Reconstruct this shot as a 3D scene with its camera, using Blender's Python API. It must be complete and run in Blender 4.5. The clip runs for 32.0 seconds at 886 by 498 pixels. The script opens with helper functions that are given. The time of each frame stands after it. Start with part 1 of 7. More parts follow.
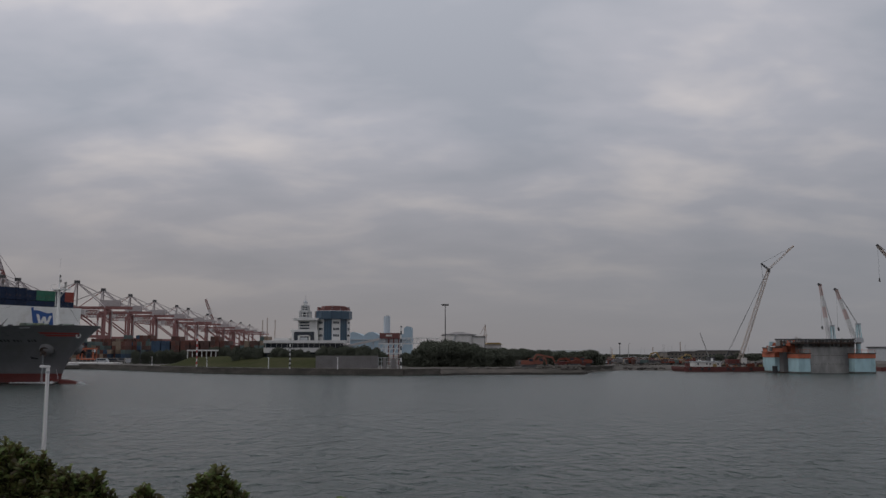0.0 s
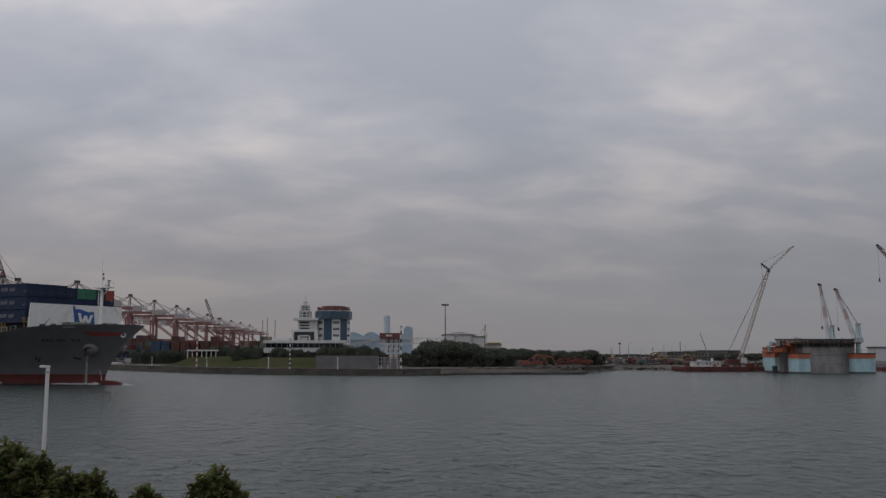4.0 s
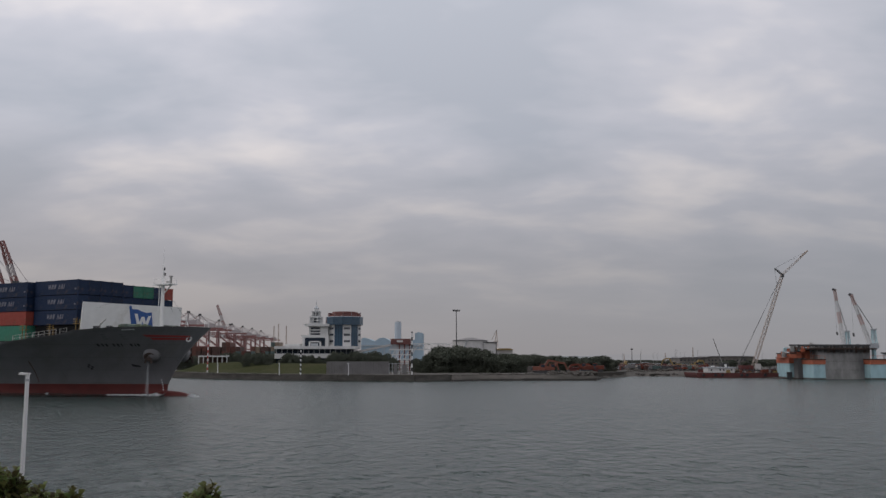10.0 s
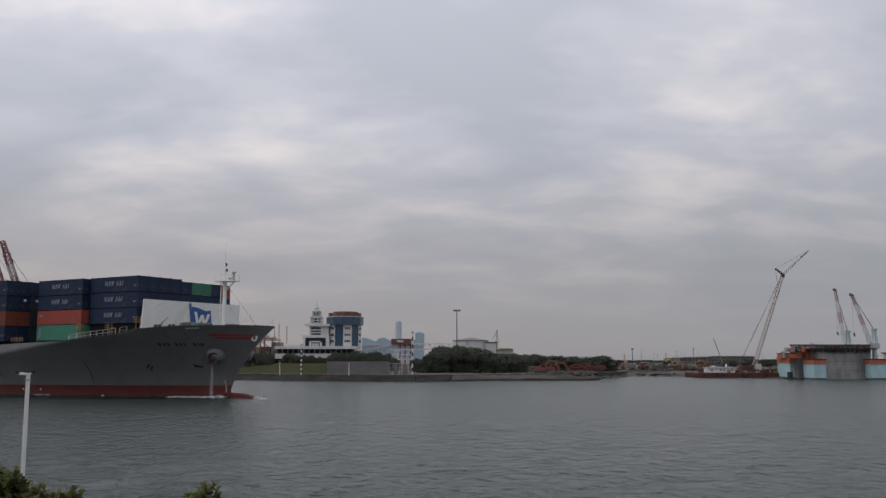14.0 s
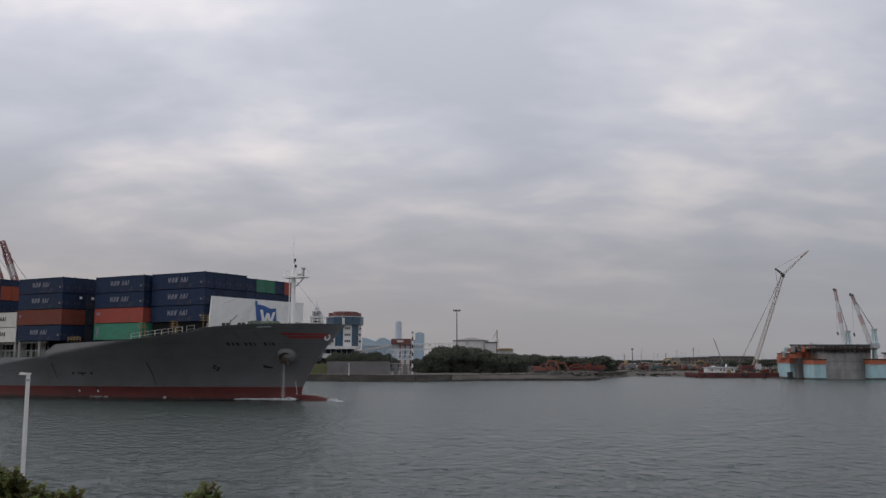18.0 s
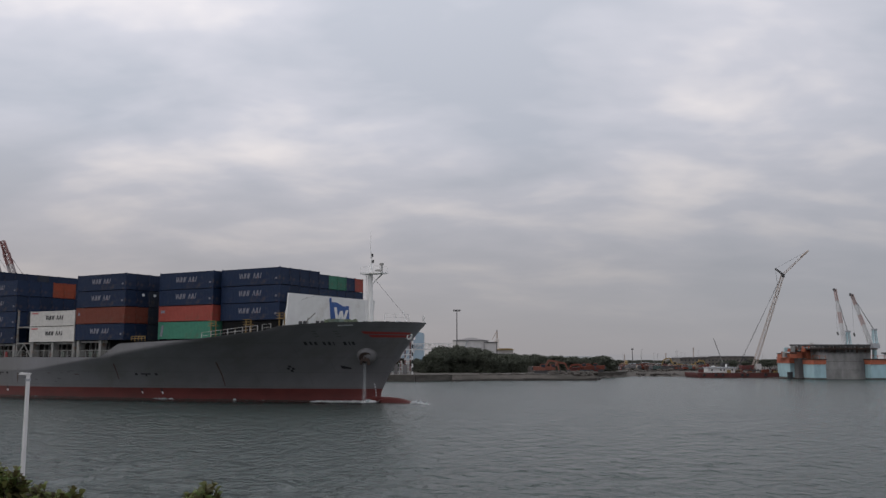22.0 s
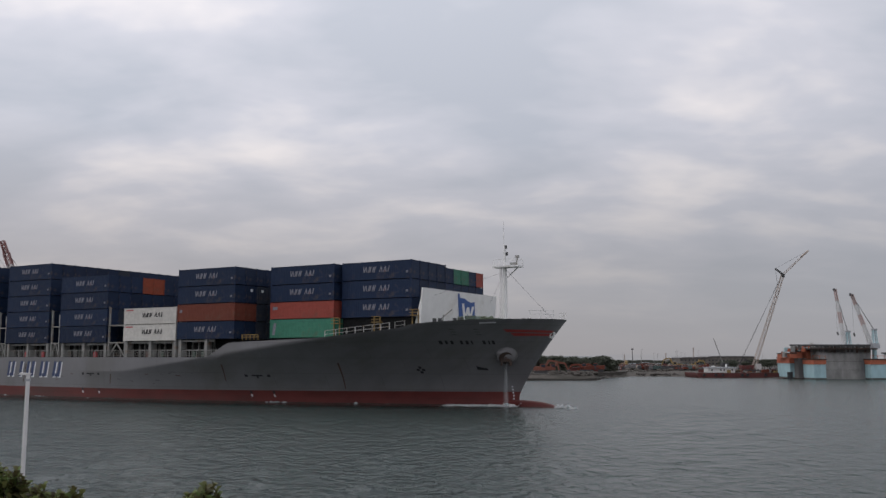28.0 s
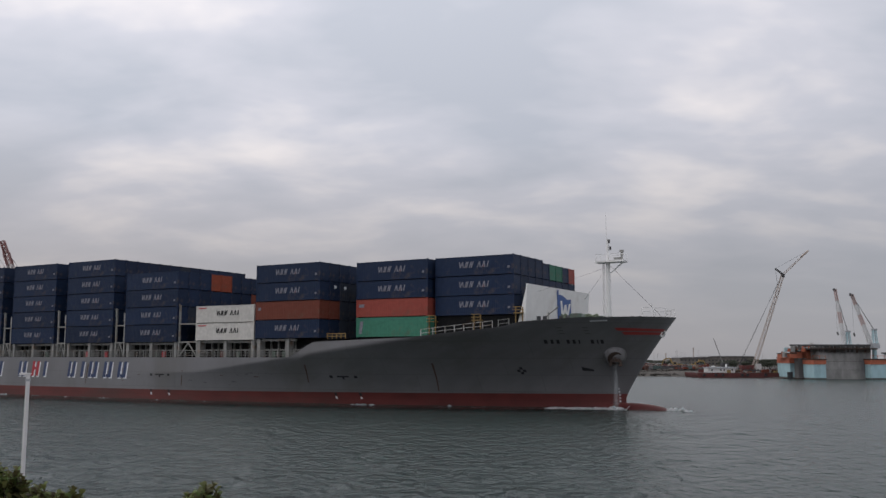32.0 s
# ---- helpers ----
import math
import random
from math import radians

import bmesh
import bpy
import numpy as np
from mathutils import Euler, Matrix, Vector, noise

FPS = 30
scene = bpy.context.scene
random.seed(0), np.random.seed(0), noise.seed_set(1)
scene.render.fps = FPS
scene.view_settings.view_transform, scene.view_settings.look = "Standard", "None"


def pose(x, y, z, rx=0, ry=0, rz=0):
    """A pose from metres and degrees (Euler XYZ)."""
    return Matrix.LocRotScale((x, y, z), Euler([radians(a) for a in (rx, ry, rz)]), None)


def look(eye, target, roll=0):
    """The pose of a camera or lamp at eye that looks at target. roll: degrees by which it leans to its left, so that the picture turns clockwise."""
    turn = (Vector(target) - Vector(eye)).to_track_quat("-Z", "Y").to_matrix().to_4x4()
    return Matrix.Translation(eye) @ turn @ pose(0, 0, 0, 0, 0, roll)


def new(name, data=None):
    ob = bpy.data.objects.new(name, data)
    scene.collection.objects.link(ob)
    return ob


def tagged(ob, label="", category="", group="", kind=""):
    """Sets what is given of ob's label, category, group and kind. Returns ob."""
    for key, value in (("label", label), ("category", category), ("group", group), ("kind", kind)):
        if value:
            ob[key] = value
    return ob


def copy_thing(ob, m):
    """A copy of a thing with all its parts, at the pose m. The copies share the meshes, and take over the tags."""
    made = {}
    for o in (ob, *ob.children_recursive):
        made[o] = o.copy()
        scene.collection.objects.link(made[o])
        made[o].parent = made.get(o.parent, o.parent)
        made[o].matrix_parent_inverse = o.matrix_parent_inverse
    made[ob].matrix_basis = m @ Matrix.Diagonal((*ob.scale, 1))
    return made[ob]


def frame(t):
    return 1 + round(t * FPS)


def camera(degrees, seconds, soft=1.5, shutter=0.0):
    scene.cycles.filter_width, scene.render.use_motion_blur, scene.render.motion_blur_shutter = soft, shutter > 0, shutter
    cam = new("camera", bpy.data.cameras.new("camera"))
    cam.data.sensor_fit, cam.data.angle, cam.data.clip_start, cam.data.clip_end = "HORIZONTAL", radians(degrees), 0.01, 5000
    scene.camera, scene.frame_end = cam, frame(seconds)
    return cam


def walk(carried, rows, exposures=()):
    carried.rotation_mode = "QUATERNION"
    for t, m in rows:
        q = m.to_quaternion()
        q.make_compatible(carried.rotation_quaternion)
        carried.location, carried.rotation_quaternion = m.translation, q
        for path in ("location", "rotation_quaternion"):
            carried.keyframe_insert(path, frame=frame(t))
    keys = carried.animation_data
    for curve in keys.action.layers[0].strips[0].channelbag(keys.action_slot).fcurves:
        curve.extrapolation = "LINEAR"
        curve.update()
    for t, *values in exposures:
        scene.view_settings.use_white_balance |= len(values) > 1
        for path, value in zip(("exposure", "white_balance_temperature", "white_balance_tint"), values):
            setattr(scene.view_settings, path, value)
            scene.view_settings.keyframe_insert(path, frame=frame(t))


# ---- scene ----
# One fixed camera on a bank 7.4 m over the water; it settles between 6 and 10 s.


def aim(tilt, pan, back=0.0):
    return pose(0, -back, 7.4, 90 + tilt, 0, -pan)


cam = camera(54.0, 32.0, soft=1.45)
walk(cam, [
    (0.0, aim(6.55, 0.76, 1.0)), (5.9, aim(6.55, 0.76, 1.0)), (6.2, aim(6.62, 0.63, 0.78)), (6.5, aim(6.765, 0.37, 0.33)), (6.8, aim(6.93, 0.26, 0.075)),
    (7.0, aim(6.982, 0.231)), (7.5, aim(6.986, 0.229)), (8.0, aim(6.965, 0.284)), (8.5, aim(6.863, 0.277)),
    (9.0, aim(6.918, 0.124)), (9.5, aim(6.911, 0.053)), (10.0, aim(6.929, 0.033)), (10.5, aim(6.929, 0.0)),
    (32.0, aim(6.929, 0.0)),
], exposures=[(0.0, -0.2), (5.9, -0.2), (7.0, -0.2), (9.0, -0.17), (10.0, 0.14), (13.0, 0.22), (32.0, 0.38)])

# ---- overcast sky and a veiled sun ----
world = bpy.data.worlds.new("overcast")
scene.world = world
world.use_nodes = True


def build_sky():
    nt = world.node_tree
    nt.nodes.clear()
    N, L = nt.nodes.new, nt.links.new

    def op(kind, a, b=None):
        n = N("ShaderNodeMath")
        n.operation = kind
        for i, v in enumerate((a, b)):
            if v is None:
                continue
            if isinstance(v, (int, float)):
                n.inputs[i].default_value = v
            else:
                L(v, n.inputs[i])
        return n.outputs[0]

    tc = N("ShaderNodeTexCoord")
    sep = N("ShaderNodeSeparateXYZ")
    L(tc.outputs["Generated"], sep.inputs[0])
    up = op("MAXIMUM", sep.outputs[2], 0.0)
    den = op("ADD", up, 0.26)
    u, v = op("DIVIDE", sep.outputs[0], den), op("DIVIDE", sep.outputs[1], den)
    flat = N("ShaderNodeCombineXYZ")
    L(op("MULTIPLY", u, 0.68), flat.inputs[0])
    L(op("MULTIPLY", v, 1.0), flat.inputs[1])

    def clouds(scale, detail, rough, off, warp=0.15):
        m = N("ShaderNodeMapping")
        m.inputs["Location"].default_value = off
        m.inputs["Rotation"].default_value = (0, 0, 0.12)
        L(flat.outputs[0], m.inputs[0])
        n = N("ShaderNodeTexNoise")
        n.inputs["Scale"].default_value, n.inputs["Detail"].default_value = scale, detail
        n.inputs["Roughness"].default_value, n.inputs["Distortion"].default_value = rough, warp
        L(m.outputs[0], n.inputs["Vector"])
        return n.outputs["Fac"]

    big, mid, fine = clouds(1.2, 2, 0.4, (5.74, 1.4, 0), 0.25), clouds(3.0, 4, 0.5, (0.64, 3.3, 0), 0.2), clouds(7.0, 5, 0.5, (3.1, 0.7, 0), 0.2)
    mixv = op("ADD", op("ADD", op("MULTIPLY", big, 0.42), op("MULTIPLY", mid, 0.46)), op("MULTIPLY", fine, 0.12))
    ramp = N("ShaderNodeValToRGB")
    cr = ramp.color_ramp
    cr.elements[0].position, cr.elements[0].color = 0.405, (0.330, 0.350, 0.400, 1)
    cr.elements[1].position, cr.elements[1].color = 0.595, (0.575, 0.548, 0.556, 1)
    e = cr.elements.new(0.5)
    e.color = (0.405, 0.412, 0.46, 1)
    L(mixv, ramp.inputs[0])
    # towards the horizon the layers merge into a warm grey haze
    haze = N("ShaderNodeValToRGB")
    hr = haze.color_ramp
    hr.elements[0].position, hr.elements[0].color = 0.0, (1, 1, 1, 1)
    hr.elements[1].position, hr.elements[1].color = 0.245, (0, 0, 0, 1)
    L(up, haze.inputs[0])
    mix = N("ShaderNodeMixRGB")
    # the haze is warmer towards the open sea on one side
    side = N("ShaderNodeMapRange")
    side.inputs[1].default_value, side.inputs[2].default_value = -0.35, 0.45
    L(sep.outputs[0], side.inputs[0])
    hz = N("ShaderNodeMixRGB")
    hz.inputs[1].default_value, hz.inputs[2].default_value = (0.300, 0.272, 0.270, 1), (0.288, 0.287, 0.308, 1)
    L(side.outputs[0], hz.inputs[0])
    L(hz.outputs[0], mix.inputs[2])
    L(haze.outputs[0], mix.inputs[0])
    L(ramp.outputs[0], mix.inputs[1])
    # overhead the layer is thinner and brighter
    zen = N("ShaderNodeValToRGB")
    zr = zen.color_ramp
    zr.elements[0].position, zr.elements[0].color = 0.10, (0.94, 0.94, 0.94, 1)
    zr.elements[1].position, zr.elements[1].color = 0.42, (1.48, 1.46, 1.44, 1)
    top = zr.elements.new(0.8)
    top.color = (1.85, 1.83, 1.80, 1)
    L(up, zen.inputs[0])
    mul = N("ShaderNodeMixRGB")
    mul.blend_type = "MULTIPLY"
    mul.inputs[0].default_value = 1.0
    L(mix.outputs[0], mul.inputs[1])
    L(zen.outputs[0], mul.inputs[2])
    # a little brighter towards the veiled sun
    lean = N("ShaderNodeMixRGB")
    lean.inputs[1].default_value, lean.inputs[2].default_value = (1.07, 1.07, 1.07, 1), (0.96, 0.96, 0.96, 1)
    L(side.outputs[0], lean.inputs[0])
    tilt = N("ShaderNodeMixRGB")
    tilt.blend_type = "MULTIPLY"
    tilt.inputs[0].default_value = 1.0
    L(mul.outputs[0], tilt.inputs[1])
    L(lean.outputs[0], tilt.inputs[2])
    cloud = N("ShaderNodeBackground")
    cloud.inputs[1].default_value = 1.0
    L(tilt.outputs[0], cloud.inputs[0])
    sky = N("ShaderNodeTexSky")
    sky.sky_type, sky.sun_disc = "NISHITA", False
    sky.sun_elevation, sky.sun_rotation = radians(51), radians(260.5)
    blue = N("ShaderNodeBackground")
    blue.inputs[1].default_value = 0.05
    L(sky.outputs[0], blue.inputs[0])
    both = N("ShaderNodeMixShader")
    both.inputs[0].default_value = 0.06
    L(cloud.outputs[0], both.inputs[1])
    L(blue.outputs[0], both.inputs[2])
    out = N("ShaderNodeOutputWorld")
    L(both.outputs[0], out.inputs[0])


build_sky()
sun_data = bpy.data.lights.new("sun", "SUN")
sun_data.energy, sun_data.angle, sun_data.color = 0.5, radians(25), (1.0, 0.97, 0.93)
sun = new("sun", sun_data)
sun.matrix_world = look((0, 0, 150), (120, 20, 0))


# ---- materials ----
def mat(name, color, rough=0.6, metal=0.0, grain=3.0, vary=0.12, dirt=None, dirt_at=0.6, dirt_scale=0.25, bump=0.15, stretch=(1, 1, 1), random_tint=0.0):
    m = bpy.data.materials.new(name)
    m.use_nodes = True
    nt = m.node_tree
    N, L = nt.nodes.new, nt.links.new
    bsdf = nt.nodes["Principled BSDF"]
    bsdf.inputs["Roughness"].default_value, bsdf.inputs["Metallic"].default_value = rough, metal
    tc, mp = N("ShaderNodeTexCoord"), N("ShaderNodeMapping")
    mp.inputs["Scale"].default_value = stretch
    L(tc.outputs["Object"], mp.inputs[0])
    fine = N("ShaderNodeTexNoise")
    fine.inputs["Scale"].default_value, fine.inputs["Detail"].default_value = grain, 5
    L(mp.outputs[0], fine.inputs["Vector"])
    ramp = N("ShaderNodeValToRGB")
    lo, hi = [max(0, c * (1 - vary)) for c in color], [min(1, c * (1 + vary)) for c in color]
    ramp.color_ramp.elements[0].position, ramp.color_ramp.elements[0].color = 0.3, (*lo, 1)
    ramp.color_ramp.elements[1].position, ramp.color_ramp.elements[1].color = 0.7, (*hi, 1)
    L(fine.outputs["Fac"], ramp.inputs[0])
    col = ramp.outputs[0]
    if random_tint:
        info, hsv, rng = N("ShaderNodeObjectInfo"), N("ShaderNodeHueSaturation"), N("ShaderNodeMapRange")
        rng.inputs[3].default_value, rng.inputs[4].default_value = 1 - random_tint, 1 + random_tint
        L(info.outputs["Random"], rng.inputs[0])
        L(rng.outputs[0], hsv.inputs["Value"])
        L(col, hsv.inputs["Color"])
        col = hsv.outputs[0]
    if dirt:
        big = N("ShaderNodeTexNoise")
        big.inputs["Scale"].default_value, big.inputs["Detail"].default_value, big.inputs["Roughness"].default_value = dirt_scale, 6, 0.65
        L(mp.outputs[0], big.inputs["Vector"])
        rp = N("ShaderNodeValToRGB")
        rp.color_ramp.elements[0].position, rp.color_ramp.elements[1].position = dirt_at - 0.08, dirt_at + 0.12
        L(big.outputs["Fac"], rp.inputs[0])
        mx = N("ShaderNodeMixRGB")
        mx.inputs[2].default_value = (*dirt, 1)
        L(rp.outputs[0], mx.inputs[0])
        L(col, mx.inputs[1])
        col = mx.outputs[0]
    L(col, bsdf.inputs["Base Color"])
    if bump:
        b = N("ShaderNodeBump")
        b.inputs["Strength"].default_value, b.inputs["Distance"].default_value = bump, 0.03
        L(fine.outputs["Fac"], b.inputs["Height"])
        L(b.outputs[0], bsdf.inputs["Normal"])
    return m


HULL_GREY = mat("hull_grey_paint", (0.165, 0.165, 0.173), 0.42, grain=0.6, vary=0.10, dirt=(0.115, 0.112, 0.105), dirt_at=0.56, dirt_scale=0.12, bump=0.05, stretch=(0.4, 1, 0.12))
BOOT_RED = mat("antifouling_red", (0.116, 0.023, 0.020), 0.55, grain=0.7, vary=0.2, dirt=(0.07, 0.03, 0.025), dirt_at=0.55, dirt_scale=0.15, stretch=(0.3, 1, 0.8))
GROWTH = mat("waterline_growth", (0.05, 0.018, 0.016), 0.5, grain=1.2, vary=0.35, dirt=(0.03, 0.03, 0.022), dirt_at=0.5, dirt_scale=0.4)
DECK_GREEN = mat("deck_paint", (0.08, 0.11, 0.09), 0.7, dirt=(0.12, 0.09, 0.06))
SHIP_WHITE = mat("ship_white_paint", (0.72, 0.72, 0.71), 0.4, grain=0.8, vary=0.05, dirt=(0.5, 0.47, 0.42), dirt_at=0.66)
SHIP_STEEL = mat("ship_light_grey_steel", (0.25, 0.25, 0.24), 0.5, vary=0.12, dirt=(0.22, 0.13, 0.08), dirt_at=0.62, dirt_scale=0.8)
YELLOW_RAIL = mat("ochre_yellow_paint", (0.22, 0.14, 0.045), 0.6, vary=0.2)
RAIL_GREY = mat("weathered_white_rail", (0.46, 0.46, 0.45), 0.55, vary=0.2, dirt=(0.24, 0.17, 0.12), dirt_at=0.55, dirt_scale=1.2)
RUST_STREAK = mat("rust_streak", (0.088, 0.060, 0.045), 0.8, vary=0.3)
# near-black colour that holds the shade below the container stacks
HATCH_SHADE = mat("shade_black_hatch", (0.014, 0.014, 0.015), 0.95, vary=0.25, dirt=(0.03, 0.022, 0.018), dirt_at=0.6)
HATCH_SHADE.node_tree.nodes["Principled BSDF"].inputs["Specular IOR Level"].default_value = 0.1
BLACK = mat("black_paint", (0.015, 0.015, 0.017), 0.5)
FAINT_MARK = mat("faint_dark_paint", (0.10, 0.10, 0.105), 0.5)
ANCHOR_IRON = mat("rusty_iron", (0.045, 0.030, 0.024), 0.8, dirt=(0.085, 0.045, 0.028))
RED_STRIPE = mat("red_stripe_paint", (0.36, 0.05, 0.045), 0.45)
LOGO_BLUE = mat("emblem_blue_paint", (0.03, 0.09, 0.29), 0.45)
HULL_LETTER_BLUE = mat("hull_letter_blue_paint", (0.026, 0.045, 0.115), 0.45)
LETTER_WHITE = mat("letter_white_paint", (0.66, 0.68, 0.70), 0.5)
LETTER_RED = mat("letter_red_paint", (0.40, 0.03, 0.04), 0.5)
ROPE = mat("weathered_green_rope", (0.16, 0.19, 0.13), 0.9, grain=9, vary=0.25)
LETTER_PALE = mat("faded_letter_paint", (0.185, 0.185, 0.22), 0.6, vary=0.3)
LETTER_PINK = mat("faded_red_letter_paint", (0.13, 0.075, 0.09), 0.6, vary=0.3)


def box_paint(name, c, dirt=(0.10, 0.07, 0.05)):
    m = mat(name, c, 0.55, grain=2.0, vary=0.12, dirt=dirt, dirt_at=0.66, dirt_scale=0.5, bump=0.05, random_tint=0.18)
    m.node_tree.nodes["Principled BSDF"].inputs["Specular IOR Level"].default_value = 0.2
    return m


BOX_BLUE = box_paint("container_blue", (0.0108, 0.0218, 0.052))
BOX_GREY = box_paint("container_slate", (0.03, 0.037, 0.052))
BOX_RED = box_paint("container_red", (0.25, 0.055, 0.042))
BOX_RUST = box_paint("container_brown_red", (0.14, 0.04, 0.026))
BOX_GREEN = box_paint("container_green", (0.045, 0.165, 0.112))
BOX_WHITE = box_paint("container_white", (0.50, 0.485, 0.455), (0.40, 0.375, 0.34))
BOX_ORANGE = box_paint("container_orange", (0.27, 0.06, 0.03))
# yard paints low in saturation: distance haze is put into the colour
YARD_RUST = box_paint("hazed_yard_rust", (0.12, 0.055, 0.044))
YARD_BROWN = box_paint("hazed_yard_brown", (0.085, 0.052, 0.045))
YARD_TEAL = box_paint("hazed_yard_teal", (0.085, 0.12, 0.115))
YARD_BLUE = box_paint("hazed_yard_blue", (0.045, 0.075, 0.12))
YARD_TAN = box_paint("hazed_yard_tan", (0.23, 0.18, 0.135))

CONCRETE = mat("weathered_concrete", (0.17, 0.155, 0.14), 0.85, grain=1.5, vary=0.15, dirt=(0.085, 0.078, 0.068), dirt_at=0.52, dirt_scale=0.2)
WET_CONCRETE = mat("wet_tidal_concrete", (0.075, 0.068, 0.058), 0.6, grain=1.2, vary=0.25, dirt=(0.03, 0.035, 0.025), dirt_at=0.5)
GRASS = mat("mown_grass", (0.036, 0.040, 0.016), 1.0, grain=0.8, vary=0.25, dirt=(0.055, 0.053, 0.028), dirt_at=0.56, dirt_scale=0.06)
GRASS.node_tree.nodes["Principled BSDF"].inputs["Specular IOR Level"].default_value = 0.05
EARTH = mat("bare_earth", (0.066, 0.058, 0.050), 0.95, grain=0.7, vary=0.25, dirt=(0.042, 0.038, 0.031), dirt_at=0.5, dirt_scale=0.08)
HOARDING = mat("grey_hoarding", (0.15, 0.145, 0.145), 0.7, grain=1.0, vary=0.1, dirt=(0.11, 0.105, 0.10), dirt_at=0.55)
WALL_WHITE = mat("white_render", (0.56, 0.56, 0.55), 0.7, grain=1.0, vary=0.06, dirt=(0.5, 0.49, 0.46), dirt_at=0.6, dirt_scale=0.12)
WALL_GREY = mat("grey_cladding", (0.36, 0.38, 0.40), 0.7, grain=1.0, vary=0.08)
GLASS_DARK = mat("dark_window_glass", (0.022, 0.030, 0.042), 0.12, vary=0.2, bump=0)
GLASS_BLUE = mat("blue_curtain_glass", (0.045, 0.08, 0.118), 0.15, vary=0.2, bump=0)
ROOF_RED = mat("red_cladding", (0.135, 0.050, 0.044), 0.6, grain=0.8, vary=0.12)
SEAWALL = mat("stained_seawall_concrete", (0.095, 0.086, 0.077), 0.9, grain=1.2, vary=0.2, dirt=(0.055, 0.05, 0.044), dirt_at=0.5, dirt_scale=0.25, stretch=(0.5, 0.5, 1.5))
# blue cladding lightened so that its colour carries the distance haze
FAR_BLUE = mat("hazed_blue_cladding", (0.29, 0.38, 0.45), 0.8, grain=0.1, vary=0.08)
SILO_PALE = mat("pale_silo_paint", (0.40, 0.46, 0.52), 0.7, grain=0.2, vary=0.06)
TANK_WHITE = mat("tank_white_paint", (0.52, 0.51, 0.50), 0.6, grain=0.6, vary=0.06, dirt=(0.4, 0.37, 0.33), dirt_at=0.6, dirt_scale=0.1)
CRANE_RED = mat("gantry_red_paint", (0.22, 0.10, 0.095), 0.7, grain=0.5, vary=0.12)
BOOM_RED = mat("faded_boom_red", (0.45, 0.32, 0.30), 0.7, vary=0.12)
CRANE_PALE = mat("gantry_pale_paint", (0.36, 0.325, 0.325), 0.7, grain=0.5, vary=0.1)
LATTICE = mat("lattice_steel", (0.38, 0.32, 0.28), 0.7, vary=0.15)
DARK_STEEL = mat("dark_steel", (0.05, 0.05, 0.052), 0.6, vary=0.2)
SAFETY_ORANGE = mat("safety_orange", (0.40, 0.115, 0.06), 0.6, grain=0.8, vary=0.12, dirt=(0.3, 0.08, 0.04), dirt_at=0.62)
PALE_CYAN = mat("pale_cyan_steel", (0.34, 0.50, 0.54), 0.6, grain=0.8, vary=0.08, dirt=(0.22, 0.33, 0.36), dirt_at=0.58, dirt_scale=0.3, stretch=(1, 1, 0.3))
PONTOON_GREY = mat("caisson_concrete", (0.30, 0.295, 0.285), 0.85, grain=0.8, vary=0.12, dirt=(0.14, 0.14, 0.14), dirt_at=0.5, dirt_scale=0.15, stretch=(1, 1, 0.35))
FORMWORK = mat("oily_formwork", (0.055, 0.05, 0.048), 0.7, vary=0.25, dirt=(0.10, 0.08, 0.065), dirt_at=0.55, dirt_scale=0.5)
BARGE_RED = mat("barge_rust_red", (0.10, 0.028, 0.025), 0.8, grain=1.0, vary=0.25)
EXCAVATOR = mat("excavator_orange", (0.19, 0.060, 0.038), 0.6, vary=0.15, dirt=(0.15, 0.06, 0.035), dirt_at=0.58, dirt_scale=0.8)
MACHINE_YELLOW = mat("machine_yellow", (0.24, 0.165, 0.06), 0.6, vary=0.15)
POLE_WHITE = mat("pole_white_paint", (0.62, 0.62, 0.62), 0.45, vary=0.05)
FAR_SCRUB = mat("far_scrub", (0.058, 0.062, 0.05), 0.95, grain=0.3, vary=0.3, dirt=(0.085, 0.08, 0.07), dirt_at=0.55, dirt_scale=0.03)
ROCK = mat("riprap_rock", (0.060, 0.054, 0.048), 0.95, grain=2.0, vary=0.3)
BARK = mat("bark", (0.06, 0.045, 0.035), 0.95, grain=6, vary=0.3)


def leaf_mat(name, color, rough, spread=0.35, hue=0.0):
    m = mat(name, color, rough, grain=8, vary=0.2, bump=0)
    nt = m.node_tree
    N, L = nt.nodes.new, nt.links.new
    bsdf = nt.nodes["Principled BSDF"]
    src = bsdf.inputs["Base Color"].links[0].from_socket
    geo, rng, hsv = N("ShaderNodeNewGeometry"), N("ShaderNodeMapRange"), N("ShaderNodeHueSaturation")
    rng.inputs[3].default_value, rng.inputs[4].default_value = 1 - spread, 1 + spread
    L(geo.outputs["Random Per Island"], rng.inputs[0])
    L(rng.outputs[0], hsv.inputs["Value"])
    if hue:
        hr = N("ShaderNodeMapRange")
        hr.inputs[3].default_value, hr.inputs[4].default_value = 0.5 - hue, 0.5 + hue * 0.5
        L(geo.outputs["Random Per Island"], hr.inputs[0])
        L(hr.outputs[0], hsv.inputs["Hue"])
    L(src, hsv.inputs["Color"])
    L(hsv.outputs[0], bsdf.inputs["Base Color"])
    return m


# leaf colour raised to take in the haze before the far bank
FAR_LEAF = leaf_mat("hazed_tree_leaf", (0.078, 0.086, 0.066), 0.9, 0.22)
FAR_LEAF.node_tree.nodes["Principled BSDF"].inputs["Specular IOR Level"].default_value = 0.15
HEDGE_LEAF = leaf_mat("hedge_leaf", (0.108, 0.126, 0.044), 0.55, 0.68, 0.09)


